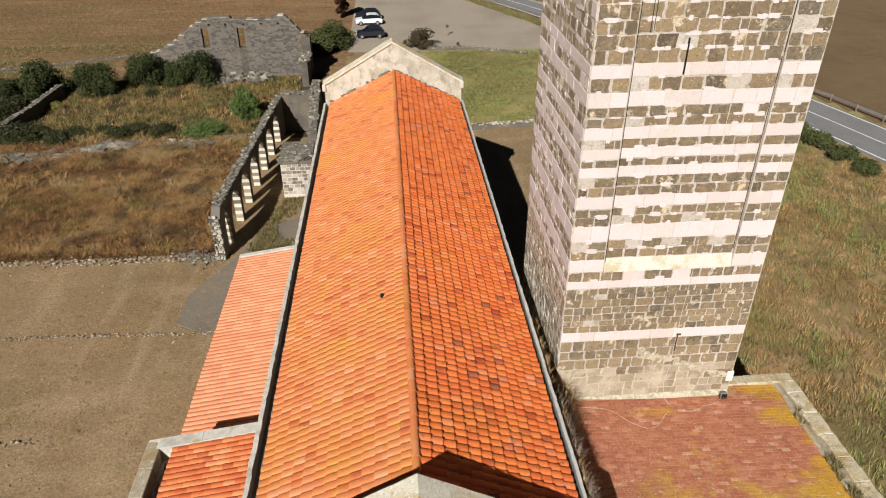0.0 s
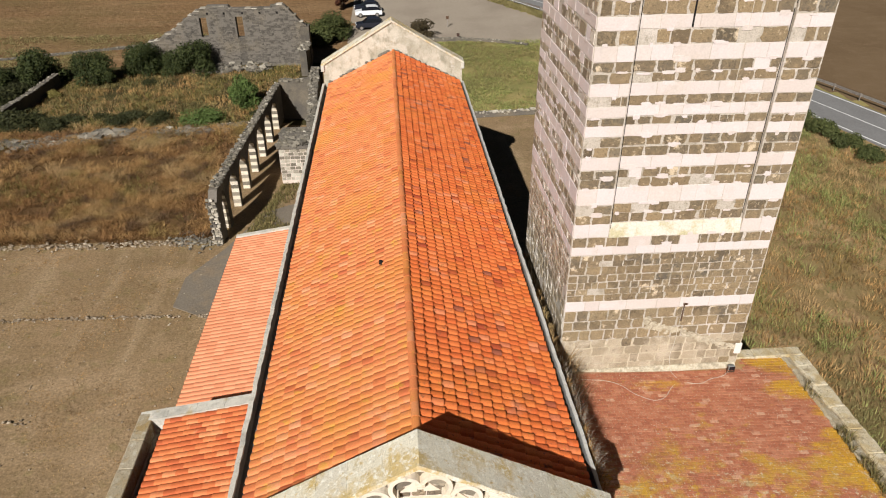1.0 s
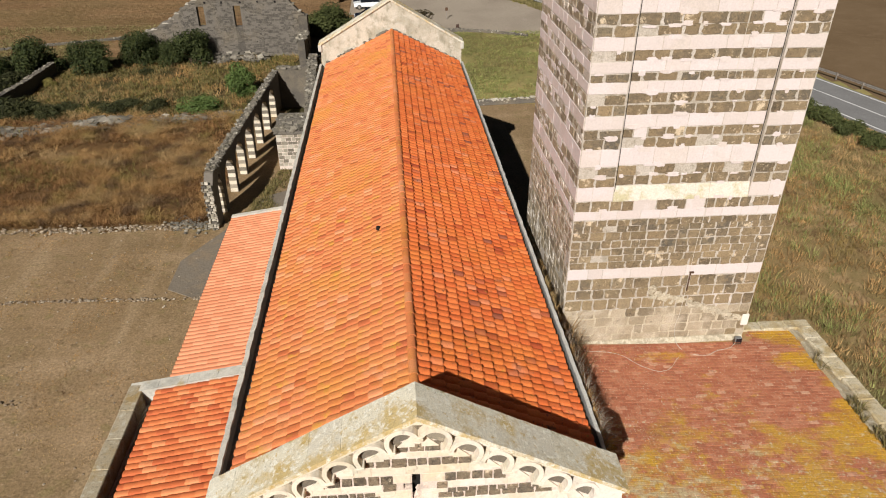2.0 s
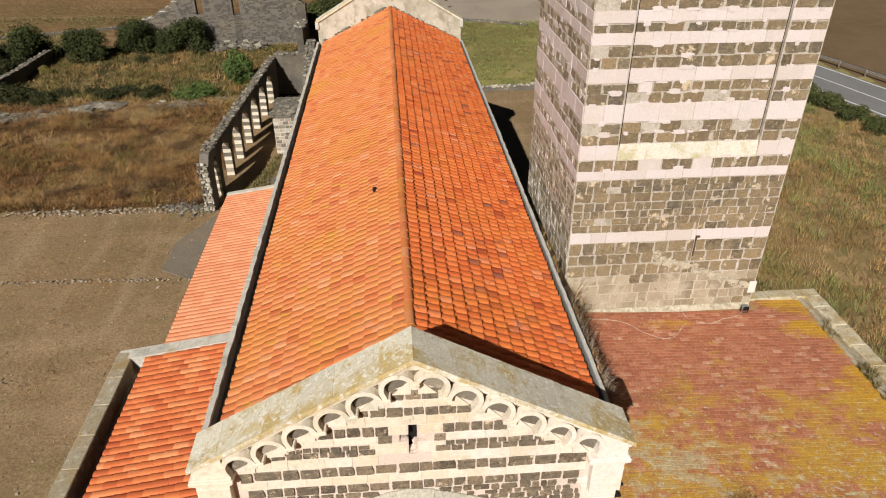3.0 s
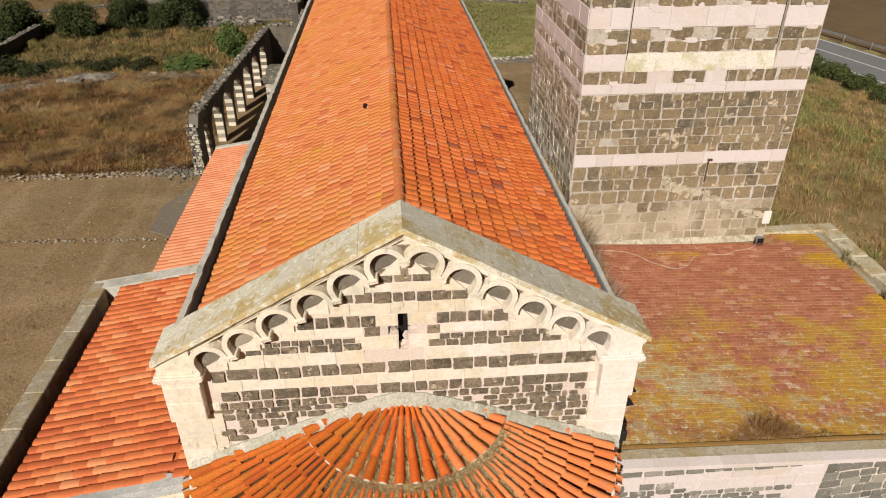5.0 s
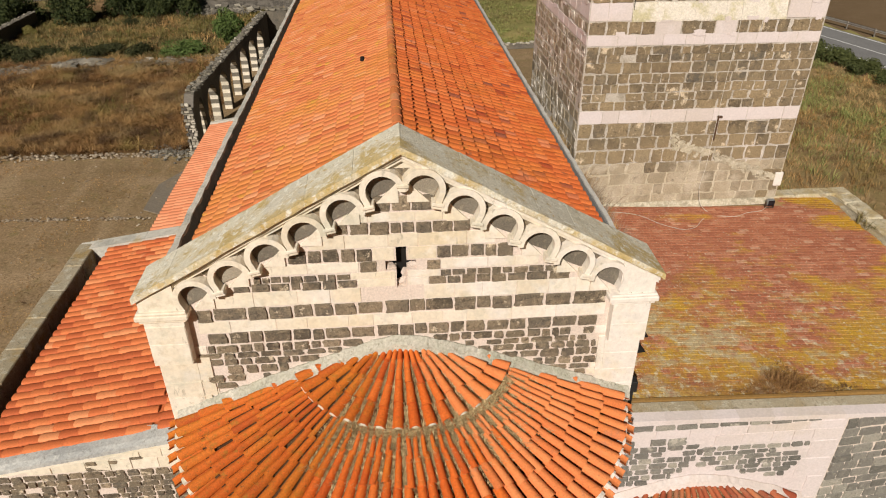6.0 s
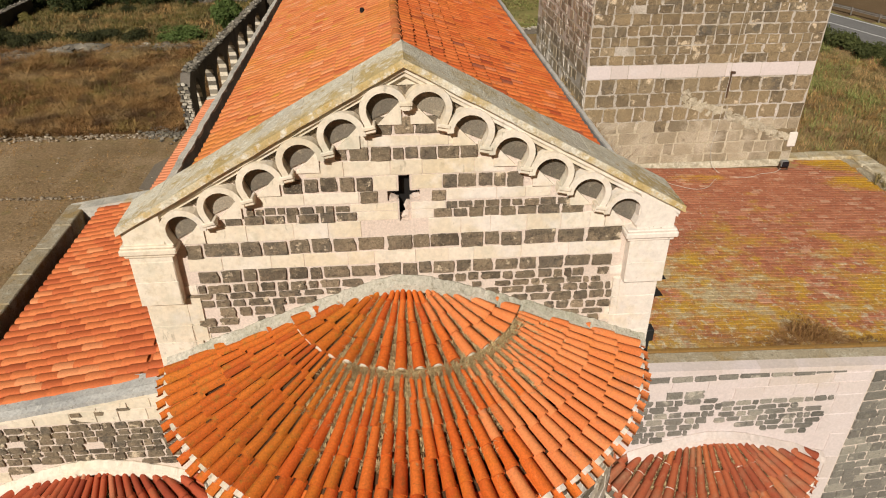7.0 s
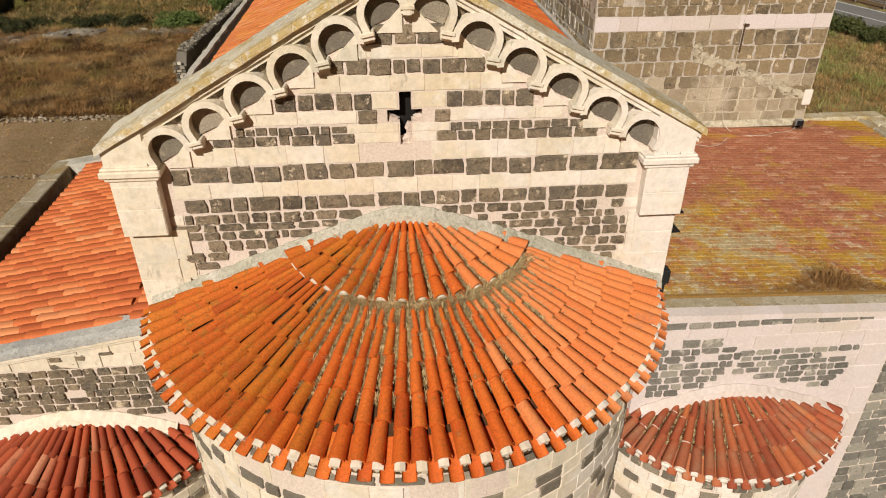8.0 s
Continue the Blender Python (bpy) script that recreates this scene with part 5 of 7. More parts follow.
FILLET = surface("ochre_timber_fillet", [(0.0, (0.30, 0.17, 0.05)), (1.0, (0.30, 0.17, 0.05))], [(1.0, 0.5, 0.65, (0.2, 0.13, 0.07), 0.7)], 30, 0.3, 0.9, 0.3, 30)
for x0, x1, dz in ((3.85, 7.75, 0.0), (7.76, 12.5, 0.02)):
    bm = bmesh.new()
    prism(bm, [(x0, NZ(x0) - 0.02), (x1, NZ(x1) - 0.02), (x1, NZ(x1) + 0.035 + dz), (x0, NZ(x0) + 0.035 + dz)], lambda p: (p[0], 0.05, p[1]), lambda p: (p[0], 0.11, p[1]))
    part("roof_edge_batten", bm, FILLET, n_wall)
# roof bed
bm = bmesh.new()
slab_xz(bm, [(3.74, NZ(3.74) - 0.2), (12.6, NZ(12.6) - 0.2), (12.6, NZ(12.6) - 0.012), (3.74, NZ(3.74) - 0.012)], 0.02, 8.0)
n_roof = part("transept_roof", bm, PAVER_JOINT, church)


def paver_shape(seed):
    r = random.Random(seed)
    j = lambda: r.uniform(-0.015, 0.015)
    verts = [(-0.5, -0.5, 0), (0.5, -0.5, 0), (0.5, 0.5, 0), (-0.5, 0.5, 0)] + [(x * 0.96 + j(), y * 0.92 + j(), 1.0 + r.uniform(-0.25, 0.25)) for x, y in ((-0.5, -0.5), (0.5, -0.5), (0.5, 0.5), (-0.5, 0.5))]
    return template(verts, [(4, 5, 6, 7), (0, 1, 5, 4), (1, 2, 6, 5), (2, 3, 7, 6), (3, 0, 4, 7)])


poses = []
bw, bl = 0.125, 0.255
rows_y = int(7.4 / bw)
tilt = Vector((1, 0, -0.035)).normalized()
hn = Vector((0.035, 0, 1)).normalized()
for r0 in range(rows_y + 5):
    y = 0.14 + (r0 + 0.5) * bw
    x = 3.80 + (0.5 * bl if r0 % 2 else 0)
    while x < 12.2 + 0.35 * noise.noise((y * 0.8, 3, 0)):
        if not (y > 7.42 and x < 10.6):
            poses.append((rng.randrange(5), axes_pose((x + bl / 2, y, NZ(x + bl / 2) - 0.012), tilt, Vector((0, 1, 0)), hn, (bl - 0.012, bw - 0.012, 0.014 * rng.uniform(0.8, 1.4))) @ pose(0, 0, 0, 0, 0, rng.uniform(-1.2, 1.2))))
        x += bl
lay(n_roof, "roof_brick", [paver_shape(s) for s in range(5)], PAVER, poses, 300)
# outer parapet, broken on its inner edge
for k in range(9):
    y0 = 0.05 + k * 0.915
    bm = bmesh.new()
    box(bm, 12.48 + rng.uniform(-0.03, 0.05), 12.98, y0, y0 + 0.91, 6.5, NZ(12.6) + 0.10 + rng.uniform(-0.02, 0.02), 0.03)
    bmesh.ops.subdivide_edges(bm, edges=[e for e in bm.edges if e.calc_length() > 0.4], cuts=5, use_grid_fill=True)
    for v in bm.verts:
        v.co += Vector((0.05 * noise.noise(v.co * 3.1), 0.0, 0.02 * noise.noise(v.co * 5.0)))
    part("parapet_block", bm, PARAPET, church)
for k in range(3):
    x0 = 10.5 + k * 0.82
    bm = bmesh.new()
    box(bm, x0, x0 + 0.815, 7.88, 8.30, 6.5, NZ(11.5) + 0.08 + rng.uniform(-0.015, 0.015), 0.03)
    part("parapet_block", bm, PARAPET, church)
bm = bmesh.new()
rows = []
for k in range(90):
    y = 0.2 + k * 0.088
    x = 12.20 + 0.16 * noise.noise((y * 0.9, 0, 7)) + 0.06 * noise.noise((y * 5, 1, 7))
    rows.append([bm.verts.new(p) for p in ((x, y, NZ(12.3) - 0.02), (x + 0.02, y, NZ(12.3) + 0.03), (x + 0.10 + 0.03 * noise.noise((y * 6, 3, 0)), y, NZ(12.3) + 0.055), (12.52, y, NZ(12.3) + 0.01 + 0.02 * noise.noise((y * 4, 5, 0))))])
for a, b in zip(rows, rows[1:]):
    for i in range(3):
        bm.faces.new((a[i], a[i + 1], b[i + 1], b[i]))
part("crumbling_mortar", bm, EAVES, church)
# black outlet at the gable's north foot
bm = bmesh.new()
box(bm, 3.76, 3.92, -0.12, 0.06, 7.62, 7.85, 0.01)
box(bm, 3.80, 3.88, -0.08, 0.02, 7.25, 7.64)
part("rainwater_head", bm, BLACK, church, "black rainwater head and stub pipe")

# ---- bell tower ----
TX0, TX1, TY0, TY1 = 4.66, 10.46, 7.55, 13.40
tower = thing("bell_tower", (7.56, 10.5, 0), "square bell tower banded in pale limestone and dark basalt", "tower")
bm = bmesh.new()
box(bm, TX0 + 0.01, TX1, TY0 + 0.09, TY1, 0, 24.0)
shaft = part("tower_shaft", bm, TOWER_MORTAR, tower)
for x0, x1, z0, z1 in ((TX0 + 0.01, TX1, 0, 8.3), (TX0 + 0.01, TX1, 8.3, 11.98), (TX0 + 0.01, 5.69, 11.98, 24.0), (9.47, TX1, 11.98, 24.0)):
    bm = bmesh.new()
    box(bm, x0, x1, TY0 + 0.01, TY0 + 0.09, z0, z1)
    part("wall_facing", bm, TAN_MORTAR if z1 < 9 else TOWER_MORTAR, tower)
# courses from the base up: (z0, z1, dark, stone width)
BANDS = [(7.1, 7.42, 2, 0.5), (7.42, 7.74, 2, 0.45), (7.74, 8.06, 2, 0.45), (8.06, 8.37, 2, 0.45), (8.37, 8.75, 1, 0.44), (8.75, 9.09, 1, 0.40), (9.09, 9.47, 1, 0.42), (9.47, 9.81, 0, 0.7), (9.81, 10.05, 1, 0.44), (10.05, 10.27, 1, 0.4), (10.27, 10.5, 1, 0.3),
         (10.5, 10.75, 1, 0.34), (10.75, 11.02, 1, 0.42), (11.02, 11.22, 1, 0.3), (11.22, 11.43, 1, 0.36), (11.43, 11.69, 0, 0.6), (11.69, 12.01, 1, 0.48), (12.01, 12.43, 3, 0.7), (12.43, 12.72, 1, 0.48), (12.72, 13.02, 1, 0.48),
         (13.02, 13.51, 0, 0.7), (13.51, 13.80, 1, 0.5), (13.80, 14.06, 1, 0.44), (14.06, 14.41, 0, 0.7), (14.41, 14.70, 1, 0.48), (14.70, 14.98, 1, 0.5), (14.98, 15.28, 0, 0.7), (15.28, 15.5, 1, 0.45), (15.5, 15.78, 0, 0.7), (15.78, 16.04, 1, 0.46),
         (16.04, 16.37, 0, 0.7), (16.37, 16.64, 1, 0.5), (16.64, 16.92, 1, 0.5), (16.92, 17.30, 0, 0.7), (17.30, 17.66, 1, 0.55), (17.66, 17.98, 0, 0.7)]
z = 17.98
while z < 21.5:
    hh = rng.uniform(0.3, 0.38)
    BANDS.append((z, z + hh, 1, 0.5))
    z += hh
dark, light, tan = [], [], []


def face_course(origin, along, out, u0, u1, z0, z1, tone, w, patch=0.025):
    sunk = rng.uniform(-0.012, 0.012)
    grow = 0.012 if tone in (1, 2) else 0.0
    for q in course(u0, u1, z0 + sunk - grow, z1 + sunk + grow, w, 0.4, 0.012 if tone in (1, 2) else 0.006):
        is_dark = tone == 1 or (tone == 2 and rng.random() < 0.7)
        if tone == 1 and z0 > 11.4 and rng.random() < patch:
            is_dark = False
        if is_dark and tone == 1 and rng.random() < patch * (2.5 if z0 > 11.4 else 0.8):
            continue
        if is_dark:
            g = lambda: max(0.0, rng.gauss(0.004, 0.016)) * (1.8 if patch > 0.03 else 1.0 if z0 > 11.4 else 0.6)
            q = (q[0] + g(), q[1] - g(), q[2] + g(), q[3] - g())
        bag = (tan if rng.random() < 0.88 else dark) if tone == 2 else dark if is_dark else light
        bag.append(wall_stone(origin, along, out, *q, 0.012 if bag is light else 0.016))


EAST, UPV = Vector((0, -1, 0)), Vector((0, 0, 1))
for z0, z1, tone, w in BANDS:
    if z0 < 11.9:
        face_course((0, TY0 + 0.01, 0), Vector((1, 0, 0)), EAST, TX0 + 0.02, TX1 - 0.01, z0, z1, tone, w)
    else:
        face_course((0, TY0 + 0.01, 0), Vector((1, 0, 0)), EAST, TX0 + 0.02, 5.68, z0, z1, 0 if tone == 3 else tone, w * 0.9)
        if tone != 3:
            face_course((0, TY0 + 0.09, 0), Vector((1, 0, 0)), EAST, 5.70, 9.46, z0, z1, tone, w)
        face_course((0, TY0 + 0.01, 0), Vector((1, 0, 0)), EAST, 9.48, TX1 - 0.01, z0, z1, 0 if tone == 3 else tone, w * 0.9)
    lower = z0 < 11.4
    face_course((TX0 + 0.01, 0, 0), Vector((0, -1, 0)), Vector((-1, 0, 0)), -TY1 + 0.01, -TY0 - 0.02, z0 + 0.02, z1 - 0.005, 1 if lower else (0 if tone == 3 else tone), w * (0.85 if lower else 1.0), 0.05)
bands_near = [p for p in dark if p[1].translation.z < 13.2 and p[1].translation.y < 7.7]
bands_far = [p for p in dark if not (p[1].translation.z < 13.2 and p[1].translation.y < 7.7)]
on_side = lambda p: abs(p[1].col[2].x) > 0.5 * p[1].col[2].to_3d().length
lay(shaft, "stone_block", FLUSH, TOWER_BASALT, [p for p in bands_near + bands_far if not on_side(p)], 230)
lay(shaft, "stone_block", FLUSH, TOWER_SIDE, [p for p in bands_near + bands_far if on_side(p)], 70)
lay(shaft, "stone_block", FLUSH, TAN_STONE, tan, 120)
light.sort(key=lambda p: p[1].translation.z)
lay(shaft, "stone_block", ASHLAR, LIMESTONE_PINK, [p for p in light if not on_side(p)], 150)
lay(shaft, "stone_block", ASHLAR, LIMESTONE_PINK, [p for p in light if on_side(p)], 50)
# lime smeared over the edges of the dark courses
SMEARS = [stone_shape(s + 90, 0.10, 0.24, (0.97, 0.95)) for s in range(14)]
smears = []
for z0, z1, tone, w in BANDS:
    if tone != 1 or z0 < 11.6:
        continue
    for x0, x1, y in ((TX0 + 0.1, 5.6, TY0 - 0.004), (5.78, 9.4, TY0 + (0.076 if z0 > 11.9 else -0.004)), (9.5, TX1 - 0.1, TY0 - 0.004)):
        for _ in range(int((x1 - x0) * 2.2)):
            x, z = rng.uniform(x0, x1), rng.choice((z0, z1)) + rng.gauss(0, 0.02)
            ww, hh = rng.uniform(0.10, 0.42), rng.uniform(0.05, 0.17)
            smears.append((rng.randrange(14), axes_pose((min(max(x, x0 + ww / 2), x1 - ww / 2), y, z), Vector((1, 0, 0)), UPV, EAST, (ww, hh, 0.008))))
    for _ in range(7):
        smears.append((rng.randrange(14), axes_pose((TX0 - 0.010, rng.uniform(TY0 + 0.3, TY1 - 0.3), rng.choice((z0, z1)) + rng.gauss(0, 0.03)), Vector((0, -1, 0)), UPV, Vector((-1, 0, 0)), (rng.uniform(0.12, 0.5), rng.uniform(0.05, 0.16), 0.008))))
lay(shaft, "lime_smear", SMEARS, LIMESTONE_PINK, smears, 0)
# lichened sloping sill under the recessed panel
SILL = surface("yellow_lichened_sill", [(0.0, (0.66, 0.59, 0.50)), (1.0, (0.70, 0.63, 0.54))], [(1.6, 0.50, 0.60, (0.44, 0.39, 0.20), 0.75), (3.0, 0.5, 0.7, (0.62, 0.57, 0.46), 0.6)], 25, 0.3, 0.95, 0.5, 30)
for k in range(5):
    x0 = 5.70 + k * 0.754
    bm = bmesh.new()
    slab_yz(bm, [(TY0 - 0.005, 11.99), (TY0 - 0.005, 12.03), (TY0 + 0.075, 12.42), (TY0 + 0.10, 12.42), (TY0 + 0.10, 11.99)], x0, x0 + 0.75)
    part("panel_sill", bm, SILL, shaft)
# plaster scar of a vanished roof, base flashing, slit window, rods and edge lines, pipes
SCAR = surface("pale_plaster_scar", [(0.0, (0.52, 0.45, 0.33)), (1.0, (0.52, 0.45, 0.33))], [(3.0, 0.42, 0.58, (0.30, 0.255, 0.18), 0.85), (9.0, 0.5, 0.6, (0.62, 0.55, 0.43), 0.6)], 30, 0.4, 0.95, 0.6, 30)
scar = thing("roof_scar", (9.1, TY0, 8.2), "pale plaster scar of a vanished lean-to roof on the tower", "plaster scar")
dabs = []
for _ in range(190):
    x = rng.uniform(7.2, 10.4)
    z = 8.86 - (x - 7.5) * 0.385 + rng.gauss(0, 0.06 if x > 7.4 else 0.14) - abs(rng.gauss(0, 0.05)) * (x < 8.2)
    up_ = Vector((-0.36 + rng.gauss(0, 0.3), 0, -1)).normalized() * -1
    dabs.append((rng.randrange(8), axes_pose((x, TY0 - 0.004, z), Vector((up_.z, 0, -up_.x)), up_, EAST, (rng.uniform(0.05, 0.20), rng.uniform(0.03, 0.11), 0.016))))
lay(scar, "plaster_dab", FLUSH, SCAR, dabs, 190)
bm = bmesh.new()
slab_yz(bm, [(TY0 + 0.02, 7.05), (7.40, 7.06), (7.42, 7.11), (TY0 - 0.03, 7.20), (TY0 + 0.02, 7.20)], 4.70, 10.40)
part("base_flashing", bm, SCAR, tower, "pale mortar fillet at the foot")
# the slit is a black strip, its inner shade given as colour
bm = bmesh.new()
box(bm, 7.0, 7.04, TY0 + 0.06, TY0 + 0.12, 17.7, 18.58)
part("slit_window", bm, HOLLOW, tower, "narrow dark slit window")
# The rods near x 5.7 and 9.45 draw the recess edges' shade as black lines.
for x, z0, z1 in ((6.02, 18.75, 21.0), (6.10, 18.75, 21.0), (9.46, 18.2, 21.0), (9.43, 12.6, 18.1), (5.725, 12.2, 21.0)):
    bm = bmesh.new()
    bmesh.ops.create_cone(bm, cap_ends=True, segments=8, radius1=0.009, radius2=0.009, depth=z1 - z0, matrix=Matrix.Translation((x, TY0 + 0.05, (z0 + z1) / 2)))
    part("iron_rod", bm, HOLLOW, tower, "thin dark rod, at the panel edges painted shade")
bm = bmesh.new()
box(bm, 8.30, 8.335, TY0 - 0.05, TY0 + 0.01, 8.95, 9.62, 0.008)
box(bm, 8.28, 8.42, TY0 - 0.05, TY0 + 0.01, 9.56, 9.61, 0.008)
part("spout_stain", bm, IRON, tower, "rusty water spout")
bm = bmesh.new()
box(bm, 10.28, 10.50, 7.50, 7.75, 7.55, 7.95, 0.02)
part("corner_block", bm, LIMESTONE, tower, "white limestone corner block")
# floodlight on the roof at the tower's foot
lamp = thing("floodlight", (10.2, 7.3, 7.02), "small grey floodlight with its cable on the brick roof", "floodlight")
bm = bmesh.new()
box(bm, 10.10, 10.30, 7.24, 7.36, 7.09, 7.26, 0.02)
part("lamp_body", bm, LEAD, lamp)
bm = bmesh.new()
box(bm, 10.115, 10.285, 7.225, 7.24, 7.105, 7.245)
part("lamp_glass", bm, CAR_GLASS, lamp)
bm = bmesh.new()
box(bm, 10.075, 10.09, 7.27, 7.31, 7.0, 7.19)
box(bm, 10.31, 10.325, 7.27, 7.31, 7.0, 7.19)
box(bm, 10.075, 10.325, 7.27, 7.31, 6.99, 7.012)
part("bracket", bm, IRON, lamp)


def cable(name, pts, radius, material, label, category):
    cu = bpy.data.curves.new(name, "CURVE")
    cu.dimensions, cu.bevel_depth, cu.bevel_resolution = "3D", radius, 1
    sp = cu.splines.new("BEZIER")
    sp.bezier_points.add(len(pts) - 1)
    for b, p in zip(sp.bezier_points, pts):
        b.co, b.handle_left_type, b.handle_right_type = p, "AUTO", "AUTO"
    tmp = bpy.data.objects.new(name, cu)
    scene.collection.objects.link(tmp)
    me = bpy.data.meshes.new_from_object(tmp.evaluated_get(bpy.context.evaluated_depsgraph_get()))
    bpy.data.objects.remove(tmp)
    me.materials.clear()
    me.materials.append(material)
    return tagged(new(name, me), label, category)


cable("roof_cable", [(8.42, TY0 + 0.065, 21.2), (8.40, TY0 + 0.06, 17.0), (8.36, TY0 + 0.06, 12.6), (8.34, TY0 - 0.03, 11.9), (8.30, TY0 - 0.02, 10.4), (8.27, 7.50, 9.0), (8.25, 7.49, 8.2), (8.20, 7.45, 7.45), (8.3, 7.15, 7.10), (8.9, 6.75, 7.08), (9.4, 6.95, 7.06), (9.9, 7.1, 7.04), (10.1, 7.24, 7.06)], 0.006, CABLE, "pale electric cable lying on the brick roof", "cable")
cable("roof_cable", [(5.3, 7.1, 7.20), (6.3, 6.9, 7.17), (6.9, 6.3, 7.15), (7.4, 6.1, 7.13), (8.1, 6.7, 7.10)], 0.005, CABLE, "thin pale cable looped over the brick roof", "cable")

# ---- lean-to beside the nave ----
lean = thing("lean_to", (-5.9, 14.2, 0), "lean-to with pale pink tiles against the nave", "lean-to")
LZ = lambda x: 4.62 + 0.15 * (x + 8.05)
bm = bmesh.new()
box(bm, -7.85, -7.55, 7.0, 21.1, 0, 4.45)
box(bm, -7.55, -3.72, 20.8, 21.1, 0, 4.45)
part("wall", bm, RENDER_COAT, lean)
bm = bmesh.new()
slab_xz(bm, [(-8.0, LZ(-8.0) - 0.12), (-3.72, LZ(-3.72) - 0.12), (-3.72, LZ(-3.72) - 0.03), (-8.0, LZ(-8.0) - 0.03)], 7.02, 21.25)
lroof = part("roof", bm, TILE_PINK, lean)
poses = []
cols = 61
cs = 1 / math.hypot(1, 0.15)
v, h, u = Vector((-cs, 0, -0.15 * cs)), Vector((-0.15 * cs, 0, cs)), Vector((0, 1, 0))
for c in range(cols):
    for k in range(11):
        L = 4.38 / 11
        p = Vector((-3.74, 7.05 + (c + 0.5) * 14.2 / cols, LZ(-3.74) - 0.02)) + v * (k * L + rng.uniform(-0.006, 0.006))
        poses.append((rng.randrange(4), axes_pose(p, u, v, h)))
lay(lroof, "roof_tile", [tile_shape(14.2 / cols, 4.38 / 11, 0.06, 0.016, s) for s in range(4)], TILE_PINK, poses, 300, True)
for k in range(5):
    bm = bmesh.new()
    x0, x1 = -8.08 + k * 0.88, -8.08 + (k + 1) * 0.88 - 0.005
    slab_xz(bm, [(x0, LZ(x0) - 0.14), (x1, LZ(x1) - 0.14), (x1, LZ(x1) + 0.08), (x0, LZ(x0) + 0.08)], 21.26, 21.5)
    part("verge_slab", bm, COPING_PALE, lean)

# ---- ground ----


def span(a, b, step):
    return [a + step * i for i in range(int(round((b - a) / step)) + 1)]


gx = [-2500, -900, -400, -200, -120, -90] + span(-70, 70, 0.8) + [90, 120, 200, 400, 900, 2500]
gy = [-2500, -600, -200, -80, -40] + span(-24, 120, 0.8) + [140, 170, 220, 320, 600, 1200, 2500]
ROAD = [(56.0, -10), (48.0, 20), (42.6, 40), (39.0, 54), (33.2, 72), (26.4, 90), (19.2, 105), (8, 124), (-14, 150)]


def road_x(y):
    for (xa, ya), (xb, yb) in zip(ROAD, ROAD[1:]):
        if ya <= y <= yb:
            return xa + (xb - xa) * (y - ya) / (yb - ya)
    return ROAD[0][0] + (ROAD[0][1] - y) * 0.27 if y < ROAD[0][1] else ROAD[-1][0] - (y - ROAD[-1][1]) * 0.8


def zone(x, y):
    w = 0.9 * noise.noise((x * 0.25, y * 0.25, 0)) + 0.4 * noise.noise((x * 0.9, y * 0.9, 4))
    if x > road_x(y) + 4.2 + w * 0.3:
        return 6
    if x < -4.9 + w * 0.3 and y > 68 + w * 2:
        return 3
    if y > 76.2 + w * 0.6 + max(0, x - 10) * -0.25 and -5.5 < x < min(road_x(y) - 6.5, 40):
        return 7
    if y > 49.8 + w * 0.25 and x > 4:
        return 4
    if x < -7.5:
        if y > 48.5 + w:
            return 2
        if y > 29.4 + w * 0.4 and x < -11.6 + w * 0.5:
            return 1
    if x > 13.2 + w and y < 50:
        return 5
    return 0


verts, faces, mats = [], [], []
for y in gy:
    for x in gx:
        near = abs(x) < 69 and -23 < y < 119
        verts.append((x, y, (0.10 * noise.noise((x * 0.3, y * 0.3, 2)) - 0.06 if near and (zone(x, y) in (1, 2, 4, 5)) else -0.02)))
W_ = len(gx)
for j in range(len(gy) - 1):
    for i in range(W_ - 1):
        faces.append((j * W_ + i, j * W_ + i + 1, (j + 1) * W_ + i + 1, (j + 1) * W_ + i))
        mats.append(zone((gx[i] + gx[i + 1]) / 2, (gy[j] + gy[j + 1]) / 2))
ground = mesh_object("ground", verts, faces, BARE)
for m in (MEADOW, SCRUB, STRAW, GREEN, ROUGH, PLOUGH, GRAVEL):
    ground.data.materials.append(m)
ground.data.polygons.foreach_set("material_index", mats)
tagged(ground, "dry summer ground with meadow, bare earth and straw field", "ground", kind="structure")


def strip(name, line_, half, z, material, label, category, shift=0.0):
    """A flat strip along a line of points, shifted sideways."""
    vs, fs = [], []
    for i, (x, y) in enumerate(line_):
        a, b = line_[max(i - 1, 0)], line_[min(i + 1, len(line_) - 1)]
        d = Vector((b[0] - a[0], b[1] - a[1])).normalized()
        nrm = Vector((d.y, -d.x))
        for s in (shift - half, shift + half):
            vs.append((x + nrm.x * s, y + nrm.y * s, z))
            vs.append((x + nrm.x * s, y + nrm.y * s, z - 0.12))
    for i in range(len(line_) - 1):
        a, b = i * 4, i * 4 + 4
        fs += [(a, a + 2, b + 2, b), (a + 1, a, b, b + 1), (a + 2, a + 3, b + 3, b + 2)]
    return tagged(mesh_object(name, vs, fs, material), label, category, kind="structure")


fine = []
for (xa, ya), (xb, yb) in zip(ROAD, ROAD[1:]):
    fine += [(xa + (xb - xa) * k / 6, ya + (yb - ya) * k / 6) for k in range(6)]
smooth_line = [(sum(p[0] for p in fine[max(i - 3, 0):i + 4]) / len(fine[max(i - 3, 0):i + 4]), sum(p[1] for p in fine[max(i - 3, 0):i + 4]) / len(fine[max(i - 3, 0):i + 4])) for i in range(len(fine))]
strip("road", smooth_line, 3.2, 0.06, ROADTOP, "grey two-lane asphalt road with white lines", "road")
